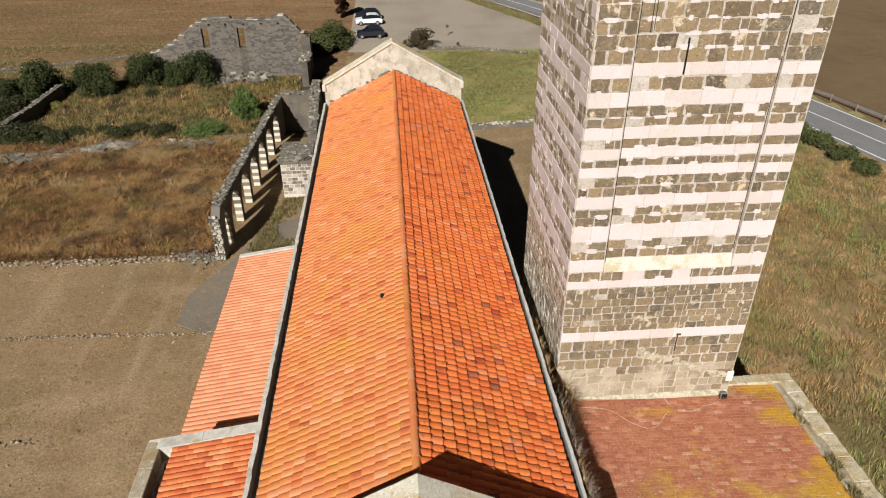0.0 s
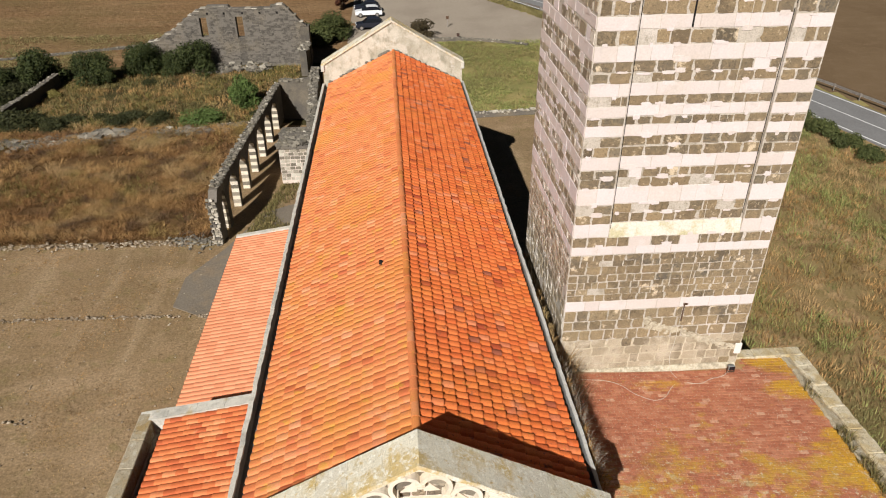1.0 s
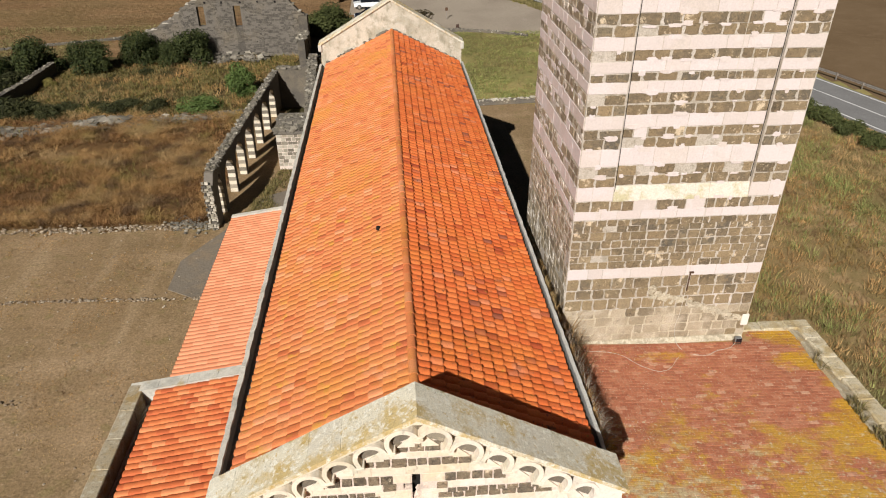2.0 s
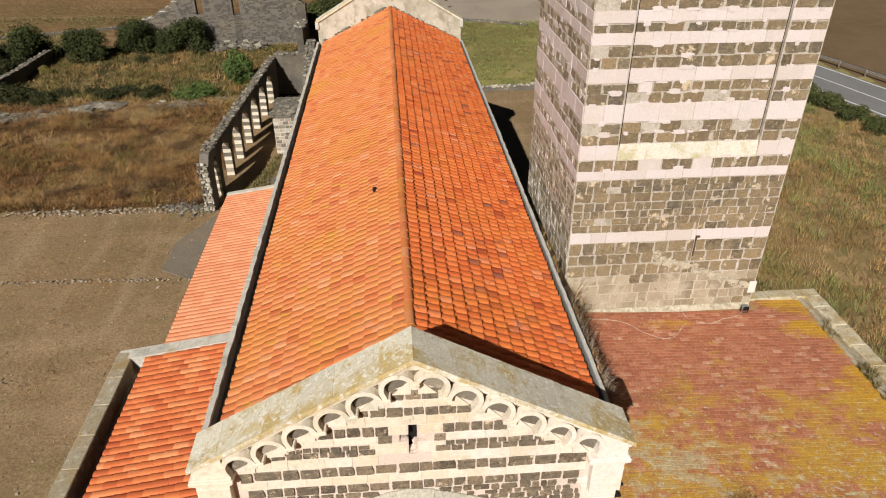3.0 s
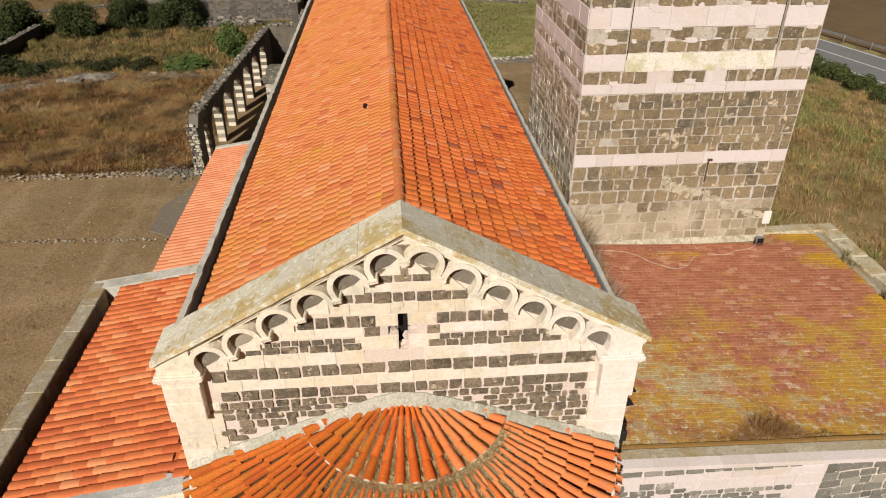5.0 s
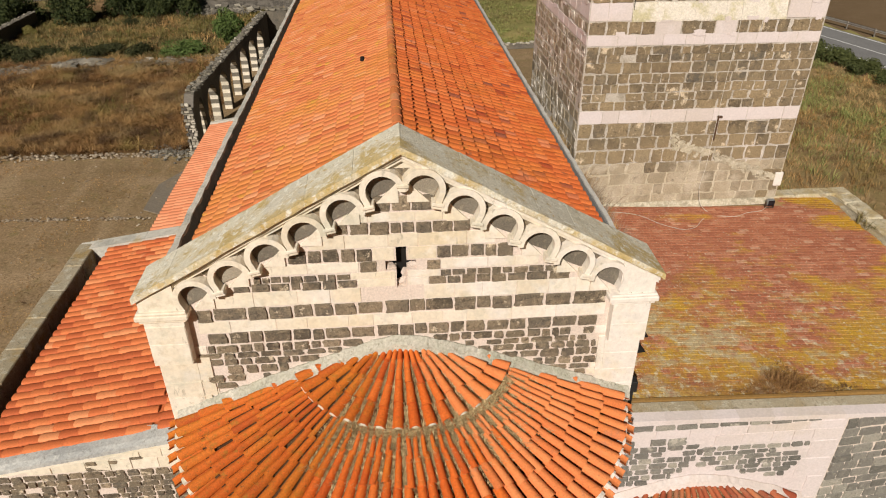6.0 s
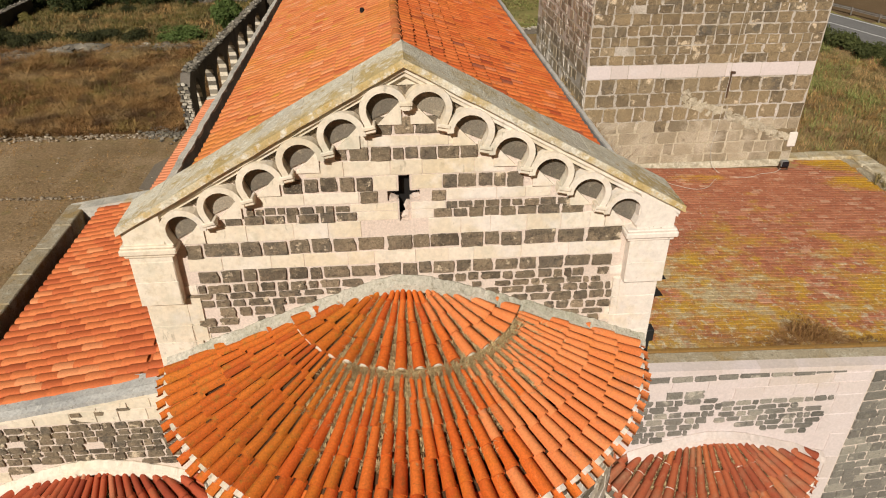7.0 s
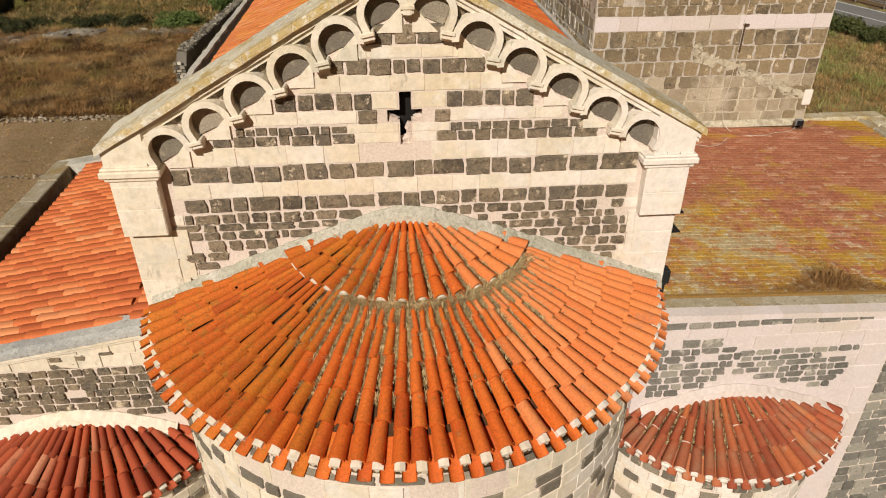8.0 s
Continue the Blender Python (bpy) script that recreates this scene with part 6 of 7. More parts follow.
for s, wdt in ((-2.9, 0.075), (2.9, 0.075), (0.0, 0.06)):
    strip("road_marking", smooth_line, wdt, 0.066, WHITE_LINE, "white painted road line", "road marking", s)
bm = bmesh.new()
slab_xy(bm, [(-12.3, 22.2), (-9.6, 20.6), (-7.95, 20.9), (-6.4, 24), (-6.2, 34.0), (-7.4, 33.6), (-8.9, 32.6), (-10.6, 28.2), (-12.3, 25.0)], -0.1, 0.02)
tagged(part("path", bm, PATH_GROUND), "grey-brown path area beside the lean-to", "path", kind="structure")


def guardrail(points, label):
    rail = thing("guardrail", (points[0][0], points[0][1], 0), label, "guardrail", "roadside guardrails")
    for (xa, ya), (xb, yb) in zip(points, points[1:]):
        d = Vector((xb - xa, yb - ya, 0))
        bm = bmesh.new()
        prof = [(0, 0.42), (0.06, 0.47), (0, 0.55), (0.06, 0.63), (0, 0.70)]
        nrm = Vector((d.y, -d.x, 0)).normalized()
        rows = [[bm.verts.new(Vector((x, y, z)) + nrm * o) for o, z in prof] for x, y in ((xa, ya), (xb, yb))]
        for i in range(4):
            bm.faces.new((rows[0][i], rows[0][i + 1], rows[1][i + 1], rows[1][i]))
        part("beam", bm, STEEL, rail)
        bm = bmesh.new()
        box(bm, xa - 0.05, xa + 0.05, ya - 0.05, ya + 0.05, 0, 0.72)
        part("post", bm, STEEL, rail)


def offset_line(s, y0, y1, step):
    out, y = [], y0
    while y <= y1:
        out.append((road_x(y) + s, y))
        y += step
    return out


guardrail(offset_line(4.4, 30, 66, 3.0), "galvanised guardrail along the far side of the road")
guardrail(offset_line(-4.3, 82, 112, 3.0), "galvanised guardrail along the near side of the road")

# ---- loose stone ----
RUBBLE_BROWN = surface("brown_rubble", [(0.0, (0.20, 0.15, 0.10)), (0.6, (0.29, 0.225, 0.155)), (1.0, (0.48, 0.41, 0.31))], [(1.5, 0.5, 0.7, (0.26, 0.19, 0.12), 0.6)], 30, 0.35, 0.95, 0.7, 30, dist=0.03)
RUBBLE_PALE = surface("pale_rubble", [(0.0, (0.246, 0.219, 0.168)), (0.5, (0.451, 0.405, 0.328)), (1.0, (0.590, 0.543, 0.456))], [(1.5, 0.5, 0.7, (0.246, 0.203, 0.136), 0.6)], 30, 0.35, 0.95, 0.7, 30, dist=0.03)


def pebble(seed):
    """A squarish broken stone."""
    r = random.Random(seed)
    bm = bmesh.new()
    bmesh.ops.create_cube(bm, size=0.8)
    bmesh.ops.bevel(bm, geom=[e for k, e in enumerate(bm.edges) if k % 3 == seed % 3], offset=0.16, segments=1, affect="EDGES")
    for v in bm.verts:
        v.co += Vector((r.uniform(-0.11, 0.11), r.uniform(-0.11, 0.11), r.uniform(-0.11, 0.11)))
    bm.verts.index_update()
    vs, fs = [tuple(v.co) for v in bm.verts], [tuple(v.index for v in f.verts) for f in bm.faces]
    bm.free()
    return template(vs, fs)


PEBBLES = [pebble(s) for s in range(6)]


def heap(name, spots, material, label, category, parent=None):
    """spots: (x, y, z, size). One joined mesh of loose stones."""
    vs, fs, at = [], [], 0
    for x, y, z, s in spots:
        v, f = PEBBLES[rng.randrange(6)]
        mm = np.array(pose(0, 0, 0, rng.uniform(0, 360), rng.uniform(0, 360), rng.uniform(0, 360)).to_3x3())
        vs.append(v @ mm.T * np.array([s * 1.3, s * 1.1, s * 0.8]) + np.array([x, y, z]))
        fs += [tuple(i + at for i in q) for q in f]
        at += len(v)
    ob = mesh_object(name, np.concatenate(vs), fs, material, parent)
    if parent is None:
        tagged(ob, label, category)
    return tagged(ob, kind="stuff")


def row_spots(a, b, n, wid, s0, s1, z=0.0):
    return [(a[0] + (b[0] - a[0]) * t + rng.gauss(0, wid), a[1] + (b[1] - a[1]) * t + rng.gauss(0, wid), z + rng.uniform(0, 0.06), rng.uniform(s0, s1)) for t in (rng.random() for _ in range(n))]


heap("stone_row", row_spots((-27, 29.3), (-13.0, 28.9), 330, 0.22, 0.05, 0.15), RUBBLE_BROWN, "low line of rubble footing stones in the grass", "rubble")
heap("stone_row", row_spots((-13.5, 29.4), (-11.6, 29.0), 120, 0.5, 0.06, 0.2), RUBBLE, "scattered pale rubble beside the arcade", "rubble")
heap("stone_row", row_spots((-24, 21.7), (-9.9, 21.25), 230, 0.09, 0.04, 0.11), RUBBLE_BROWN, "thin line of small footing stones across bare earth", "rubble")
heap("stone_row", row_spots((-34, 45.5), (-13, 49.0), 420, 0.5, 0.15, 0.5), RUBBLE, "tumbled rubble wall in dry scrub", "rubble")
heap("stone_row", [(x, y, z + 0.1, s * 1.5) for x, y, z, s in row_spots((-25.5, 47.2), (-22.5, 47.8), 40, 0.3, 0.3, 0.6)], RUBBLE, "pile of larger tumbled stones", "rubble")
heap("stone_row", row_spots((-24, 14.2), (-16.5, 14.0), 60, 0.10, 0.04, 0.12), RUBBLE_BROWN, "faint line of small footing stones", "rubble")
heap("scattered_pebbles", [(rng.uniform(-26, -8.5), rng.uniform(2, 28), 0.0, rng.uniform(0.03, 0.09)) for _ in range(400)], RUBBLE_BROWN, "small stones scattered over bare earth", "pebbles")


def drystone(points, height, width, label, seed, category="stone wall", gap=0.0):
    """A low wall: a rough core with rubble set over it."""
    w = thing("stone_wall", (points[0][0], points[0][1], 0), label, category)
    bm = bmesh.new()
    spots = []
    for (xa, ya, ha), (xb, yb, hb) in zip(points, points[1:]):
        d = Vector((xb - xa, yb - ya, 0)).normalized()
        nrm = Vector((d.y, -d.x, 0)) * width / 2
        p = [Vector((xa, ya, 0)) - nrm, Vector((xa, ya, 0)) + nrm, Vector((xb, yb, 0)) + nrm, Vector((xb, yb, 0)) - nrm]
        prism(bm, list(zip(p, (ha, ha, hb, hb))), lambda q: q[0], lambda q: q[0] + Vector((0, 0, q[1] * height)))
        L = math.hypot(xb - xa, yb - ya)
        for _ in range(int(L * 16)):
            t = rng.random()
            h_ = (ha + (hb - ha) * t) * height
            spots.append((xa + (xb - xa) * t + rng.uniform(-1, 1) * nrm.x * 1.1, ya + (yb - ya) * t + rng.uniform(-1, 1) * nrm.y * 1.1, h_ * rng.choice((1.0, 1.0, rng.random())), rng.uniform(0.10, 0.22)))
    part("core", bm, RUIN, w)
    heap("rubble", spots, RUBBLE_PALE if "pale" in label else RUBBLE, "", "", w)
    return w


drystone([(7.0, 49.5, 1), (9.5, 49.7, 0.9), (13.2, 50.0, 1)], 0.45, 0.45, "low pale drystone wall edging the meadow", 1)
drystone([(13.2, 50.0, 1), (22.0, 50.5, 0.8), (33, 49.0, 0.7)], 0.40, 0.45, "low pale grey drystone wall edging the meadow", 2)
drystone([(-34.4, 48.3, 0.9), (-33.6, 56.0, 0.95), (-33.4, 61.6, 1.0)], 1.3, 0.5, "ruined fieldstone wall among shrubs", 3)
drystone([(-45, 71, 0.5), (-30, 76, 0.6), (-25.5, 76.5, 0.6)], 0.4, 0.22, "thin tumbled boundary wall at the field edge", 4)
drystone([(4.5, 76.3, 0.7), (9, 76.2, 0.6), (13, 75.0, 0.5), (16.5, 73.2, 0.4)], 0.5, 0.4, "low crumbling wall edging the car park", 5)

# ---- ruined cloister arcade ----
arcade = thing("ruined_arcade", (-10.9, 39, 0), "ruined cloister arcade with striped limestone and basalt piers", "ruin")
inner = lambda y: -10.86 + 0.054 * (y - 28.75)
THICK = 0.52
ytop = lambda y: 3.45 - 0.010 * (y - 28.75)
JAMBS = [30.9, 33.7, 36.45, 39.25, 42.1, 45.0, 47.9]
openings = [(29.75, 30.75)] + [(j - 2.35, j) for j in JAMBS[1:]]


def skew(name, outline, material=RUIN, d0=0.0, d1=0.0):
    bm = bmesh.new()
    prism(bm, outline, lambda p: (inner(p[0]) - THICK + d0, p[0], p[1]), lambda p: (inner(p[0]) - d1, p[0], p[1]))
    part(name, bm, material, arcade)


SP_Z = 1.5
skew("wall_end", [(28.78, 0.0), (29.75, 0.0), (29.75, ytop(29.75)), (29.3, ytop(29.3)), (28.78, 2.7)])
for a, b in openings:
    tz = ytop((a + b) / 2) - 0.5
    c = (a + b) / 2
    left = [(a + (c - a) * (1 - math.cos(k / 6 * math.pi / 2)) * 0.98, SP_Z + (tz - SP_Z) * math.sin(k / 6 * math.pi / 2)) for k in range(7)]
    right = [(b - (p[0] - a), p[1]) for p in left[::-1]]
    skew("arch_haunch", [(a, SP_Z)] + left[1:] + [(c, ytop(c)), (a, ytop(a))])
    skew("arch_haunch", [(b, SP_Z), (b, ytop(b)), (c, ytop(c))] + right[:-1])
for (a, b), (a2, b2) in zip(openings, openings[1:] + [(50.6, 51)]):
    skew("pier", [(b + 0.004, 0), (a2 - 0.004, 0), (a2 - 0.004, ytop(a2)), (b + 0.004, ytop(b))])
    # banded limestone and basalt dressing of the jamb and of the arch soffit above it
    z, k = 0.02, 0
    c = b - (b - (b - 2.35)) / 2
    while z < 3.1:
        hh = 0.27
        lean = lambda q: 0.0 if q < SP_Z else (b - c) * 0.98 * (1 - math.cos(math.asin(min(1.0, (q - SP_Z) / (ytop(c) - 0.5 - SP_Z)))))
        skew("jamb_course", [(b - 0.03 - lean(z), z), (b + 0.01 - lean(z), z), (b + 0.01 - lean(z + hh), z + hh - 0.012), (b - 0.03 - lean(z + hh), z + hh - 0.012)], LIMESTONE if k % 2 == 0 else BASALT_GREY, 0.02, 0.02)
        z += hh
        k += 1
        if lean(z + hh) > 0.75:
            break
heap("wall_head_rubble", [(inner(y) - rng.uniform(0, THICK), y, ytop(y) + rng.uniform(-0.05, 0.12), rng.uniform(0.07, 0.18)) for y in (rng.uniform(29.3, 50.4) for _ in range(900))], RUBBLE, "", "", arcade)
end_pale, end_dark = [], []
z = 0.0
while z < 3.0:
    hh = rng.uniform(0.12, 0.22)
    for q in course(inner(28.75) - THICK - rng.uniform(0, 0.14), inner(28.75) + rng.uniform(-0.05, 0.06) - max(0, z - 2.6) * 0.5, z, z + hh, 0.24, 0.5, 0.02):
        (end_pale if rng.random() < 0.85 else end_dark).append(wall_stone((0, 28.75 + rng.uniform(-0.08, 0.06), 0), Vector((1, 0, 0)), EAST, *q, 0.12))
    z += hh
broken_end = thing("broken_wall_end", (inner(28.75) - 0.3, 28.75, 0), "broken pale stone end of the ruined arcade", "ruin")
lay(broken_end, "stone_block", ROUGH_STONES, RUBBLE_PALE, end_pale, 300)
lay(broken_end, "stone_block", ROUGH_STONES, RUIN, end_dark, 300)

# stone hut and cross walls beyond the lean-to
hut = thing("stone_hut", (-7.2, 38.3, 0), "small roofless hut of chequered limestone and basalt blocks", "hut")
bm = bmesh.new()
box(bm, -8.25, -6.05, 37.05, 40.2, 0, 2.70)
body = part("hut_wall", bm, MORTAR, hut)
dk, lt = [], []
for r0 in range(9):
    for q in course(-8.25, -6.05, 0.25 + r0 * 0.27, 0.25 + (r0 + 1) * 0.27, 0.36, 0.25, 0.02):
        (dk if rng.random() < (0.5 if r0 > 2 else 0.35) else lt).append(wall_stone((0, 37.05, 0), Vector((1, 0, 0)), EAST, *q, 0.025))
lay(body, "stone_block", STONES, BASALT_GREY, dk, 300)
lay(body, "stone_block", STONES, RUBBLE_PALE, lt, 300)
bm = bmesh.new()
slab_yz(bm, [(36.95, 2.70), (40.3, 2.70), (40.3, 3.05), (38.6, 3.1), (36.95, 2.85)], -8.33, -6.0)
part("capping", bm, RUIN, hut)
heap("capping_rubble", [(rng.uniform(-8.3, -6.1), rng.uniform(37.0, 37.8), rng.uniform(2.8, 3.1), rng.uniform(0.14, 0.42)) for _ in range(60)] + [(rng.uniform(-8.3, -6.1), rng.uniform(37.8, 40.2), 3.02, rng.uniform(0.15, 0.35)) for _ in range(90)], RUBBLE, "", "", hut)
cross = thing("ruined_cross_wall", (-8, 50, 0), "grey ruined cross wall joining the arcade to the church", "ruin")
bm = bmesh.new()
slab_xz(bm, [(-10.3, 0), (-6.0, 0), (-6.0, 4.4), (-7.4, 3.6), (-8.2, 3.5), (-9.0, 3.35), (-9.7, 3.4)], 50.2, 50.9)
part("wall", bm, RUIN, cross)
bm = bmesh.new()
slab_yz(bm, [(43.0, 0), (50.2, 0), (50.2, 4.7), (43.0, 2.2)], -6.9, -6.2)
part("raking_wall", bm, RUIN, cross)
heap("wall_head_rubble", [(rng.uniform(-6.9, -6.2), y, 2.2 + (y - 43) * 0.347 + 0.03, rng.uniform(0.12, 0.28)) for y in (rng.uniform(43.2, 50) for _ in range(110))] + [(x, rng.uniform(50.2, 50.9), 3.45, rng.uniform(0.12, 0.3)) for x in (rng.uniform(-9.8, -6.5) for _ in range(70))], RUBBLE, "", "", cross)

# ---- ruined gabled wall in the background ----
back = thing("ruined_gable_wall", (-17, 67.2, 0), "tall grey ruined gable wall with two slit windows", "ruin")
prof = [(-26.4, 0), (-26.4, 2.2), (-25.6, 2.9), (-24.4, 3.1), (-23.8, 3.7), (-23.0, 3.9), (-22.3, 4.5), (-21.2, 5.3), (-20.2, 6.0), (-19.95, 6.05)]
bm = bmesh.new()
Y0, Y1 = 67.0, 67.75
slab_xz(bm, prof + [(-19.95, 0)], Y0, Y1)
slab_xz(bm, [(-19.95, 0), (-19.2, 0), (-19.2, 3.25), (-19.95, 3.25)], Y0, Y1)
slab_xz(bm, [(-19.95, 5.25), (-19.2, 5.25), (-19.2, 6.1), (-19.95, 6.05)], Y0, Y1)
slab_xz(bm, [(-19.2, 0), (-16.2, 0), (-16.2, 6.15), (-16.6, 6.15), (-16.8, 6.45), (-18.9, 6.45), (-19.2, 6.1)], Y0, Y1)
slab_xz(bm, [(-16.2, 0), (-15.45, 0), (-15.45, 3.15), (-16.2, 3.15)], Y0, Y1)
slab_xz(bm, [(-16.2, 5.3), (-15.45, 5.3), (-15.45, 6.15), (-16.2, 6.15)], Y0, Y1)
slab_xz(bm, [(-15.45, 0), (-8.9, 0), (-8.9, 4.3), (-9.4, 4.6), (-10.9, 6.3), (-11.2, 6.5), (-11.9, 6.5), (-12.3, 6.15), (-15.45, 6.15)], Y0, Y1)
ruin_wall = part("wall", bm, RUIN, back)
stones = []
z = 0.3
while z < 6.4:
    hh = rng.uniform(0.13, 0.20)
    for q in course(-26.2, -9.0, z, z + hh, 0.32, 0.5, 0.025):
        mid = (q[0] + q[1]) / 2
        lim = np.interp(mid, [-26.4, -25.6, -24.4, -23, -21.2, -20, -18.9, -12, -11.2, -9.4, -8.9], [2.2, 2.9, 3.1, 3.9, 5.3, 6.0, 6.4, 6.1, 6.4, 4.6, 4.3])
        if q[3] < lim and rng.random() < 0.62 and not (q[1] > -19.95 and q[0] < -19.2 and 3.2 < z < 5.2) and not (q[1] > -16.2 and q[0] < -15.45 and 3.1 < z < 5.3):
            stones.append(wall_stone((0, Y0, 0), Vector((1, 0, 0)), EAST, *q, 0.05))
    z += hh
lay(ruin_wall, "stone_block", ROUGH_STONES, RUIN, stones, 300)
for k in range(26):
    x = -26.0 + k * 0.66
    zt = np.interp(x, [-26.4, -25.6, -24.4, -23, -21.2, -20, -18.9, -17, -16.7, -12.4, -12, -11.2, -9.4, -8.9], [2.2, 2.9, 3.1, 3.9, 5.3, 6.0, 6.45, 6.45, 6.15, 6.15, 6.5, 6.5, 4.6, 4.3])
    bm = bmesh.new()
    box(bm, x - 0.31, x + 0.31, Y0 - 0.03, Y1 + 0.03, zt - 0.10, zt - 0.01 + rng.uniform(-0.03, 0.03), 0.02)
    part("coping_stone", bm, RUBBLE if rng.random() < 0.4 else RUBBLE_PALE, back)
# putlog holes as black blocks: the holes' shade is painted, nothing is cut
for x in (-19.0, -17.3, -15.4, -13.6, -11.8):
    bm = bmesh.new()
    box(bm, x - 0.1, x + 0.1, Y0 - 0.055, Y0 + 0.05, 5.55, 5.75)
    part("putlog_hole", bm, HOLLOW, back)
bm = bmesh.new()
box(bm, -9.4, -8.7, 63.0, 67.0, 0, 2.6)
box(bm, -9.5, -8.6, 66.6, 68.0, 0, 4.2)
part("return_wall", bm, RUIN, back)
heap("wall_head_rubble", [(rng.uniform(-9.5, -8.6), y, 2.6, rng.uniform(0.16, 0.4)) for y in (rng.uniform(63, 67) for _ in range(60))] + [(rng.uniform(-19, -13), rng.uniform(64.5, 66.9), rng.uniform(0, 0.5), rng.uniform(0.2, 0.6)) for _ in range(120)], RUBBLE, "", "", back)

# ---- plants ----
GRASS_YELLOW = leafy("yellow_green_weed", (0.10, 0.085, 0.02), (0.16, 0.135, 0.032), (0.23, 0.185, 0.05))
LEAF_SCRUB = leafy("scrub_leaf", (0.021, 0.024, 0.007), (0.036, 0.039, 0.011), (0.060, 0.060, 0.018))


def leaf_cloud(count, radius, height, leaf, seed, lobes=14, flat=0.0):
    """Leaves gathered in lobes round a dome, as one vertex list of small bent leaves."""
    r = np.random.RandomState(seed)
    centres = []
    for k in range(lobes):
        a, e = r.uniform(0, 2 * np.pi), r.uniform(0.0, 1.0)
        rad = radius * 0.62 * np.sqrt(1 - e * e * 0.7) * r.uniform(0.5, 1.1)
        centres.append((rad * np.cos(a), rad * np.sin(a), height * (0.22 + 0.55 * e) * r.uniform(0.8, 1.1), radius * r.uniform(0.28, 0.5)))
    verts, faces = [], []
    for i in range(count):
        cx, cy, cz, cr = centres[r.randint(lobes)]
        d = r.normal(size=3)
        d /= np.linalg.norm(d)
        q = cr * (0.55 + 0.5 * r.rand() ** 0.6)
        p = np.array([cx, cy, cz]) + d * q * np.array([1, 1, 0.85])
        p[2] = max(p[2], 0.03)
        n = d + r.normal(size=3) * 0.6 + np.array([0, 0, 0.3])
        n /= np.linalg.norm(n)
        t = np.cross(n, r.normal(size=3))
        t /= np.linalg.norm(t)
        b = np.cross(n, t)
        s = leaf * r.uniform(0.6, 1.3)
        k = len(verts)
        verts += [p - t * s, p - b * s * 0.4 + n * s * 0.15, p + t * s, p + b * s * 0.4 + n * s * 0.15]
        faces += [(k, k + 1, k + 2), (k, k + 2, k + 3)]
    return np.array(verts), faces, centres


def limbs(bm, centres, trunk=0.07, start=0.0):
    for cx, cy, cz, cr in centres:
        a, b = Vector((cx * 0.1, cy * 0.1, start)), Vector((cx, cy, cz))
        d = b - a
        m = Matrix.Translation((a + b) / 2) @ d.to_track_quat("Z", "Y").to_matrix().to_4x4()
        bmesh.ops.create_cone(bm, cap_ends=False, segments=5, radius1=trunk * 0.6, radius2=trunk * 0.15, depth=d.length, matrix=m)


def shrub(name, radius, height, leaf, count, material, seed, label, category="shrub", lobes=16):
    ob = thing(name, (0, 0, 0), label, category)
    v, f, c = leaf_cloud(count, radius, height, leaf, seed, lobes)
    crown = mesh_object("crown", v, f, material, ob)
    bm = bmesh.new()
    limbs(bm, c, 0.05 * radius + 0.03)
    part("stem", bm, WOOD, ob)
    return ob


big = shrub("shrub", 2.2, 3.3, 0.13, 6500, LEAF, 11, "rounded dark green evergreen shrub in dry grass")
tagged(big, group="row of dark shrubs")
for k, (x, y, s, sz, rz) in enumerate(((-35.3, 62.2, 1.08, 1.05, 0), (-30.0, 62.5, 0.98, 0.95, 70), (-26.0, 65.0, 0.95, 1.0, 140), (-22.8, 64.6, 0.6, 0.75, 210), (-20.6, 64.9, 0.97, 1.02, 300), (-38.5, 60.5, 0.8, 0.7, 33))):
    m = pose(x, y, -0.1, 0, 0, rz) @ Matrix.Diagonal((s * 1.12, s * 1.12, sz * 1.12, 1))
    if k == 0:
        big.matrix_basis = m
    else:
        copy_thing(big, pose(x, y, -0.1, 0, 0, rz)).scale = (s * 1.12, s * 1.12, sz * 1.12)
green = shrub("shrub", 1.7, 3.0, 0.12, 5200, LEAF_LIGHT, 12, "bright green feathery shrub beside the ruin")
green.location = (-13.7, 54.0, -0.1)
low = shrub("shrub", 1.6, 1.2, 0.11, 3000, LEAF_LIGHT, 13, "low spreading green shrub")
low.location, low.scale = (-16.7, 50.0, -0.05), (1.35, 0.9, 1.0)
r_low = random.Random(40)
low_places = [(-33, 49.5, 0.9), (-35.5, 49.5, 1.2), (-38.5, 55, 1.5), (-40.5, 58.5, 1.6), (-38, 49.5, 1.1), (-42, 63, 1.6), (-44, 54, 1.4), (-41, 50.5, 1.5), (-39.5, 52.5, 1.3), (-36.8, 56.8, 1.1), (-43, 57, 1.6), (-41.5, 61, 1.5), (-12.2, 51.6, 0.5), (-24.5, 61.5, 0.6), (-36.5, 60, 1.2), (-37.6, 57.5, 1.4), (-35.9, 54.5, 1.2), (-38, 52, 1.3), (-39, 62.5, 1.6), (-37.5, 64.5, 1.5), (-36.3, 51.5, 1.6), (-34.2, 50.6, 1.4), (-37.2, 54.2, 1.7), (-39.5, 57, 1.8), (-35.6, 62.6, 1.6), (-31.8, 50.6, 1.2)]
low_places += [(x + r_low.uniform(-0.8, 0.8), 49.9 + r_low.uniform(-0.5, 1.4) + 0.10 * (x + 32), r_low.uniform(0.45, 0.95)) for x in (-34, -32.4, -30.8, -29.2, -27.6, -26, -24.4, -22.8, -21.2)]
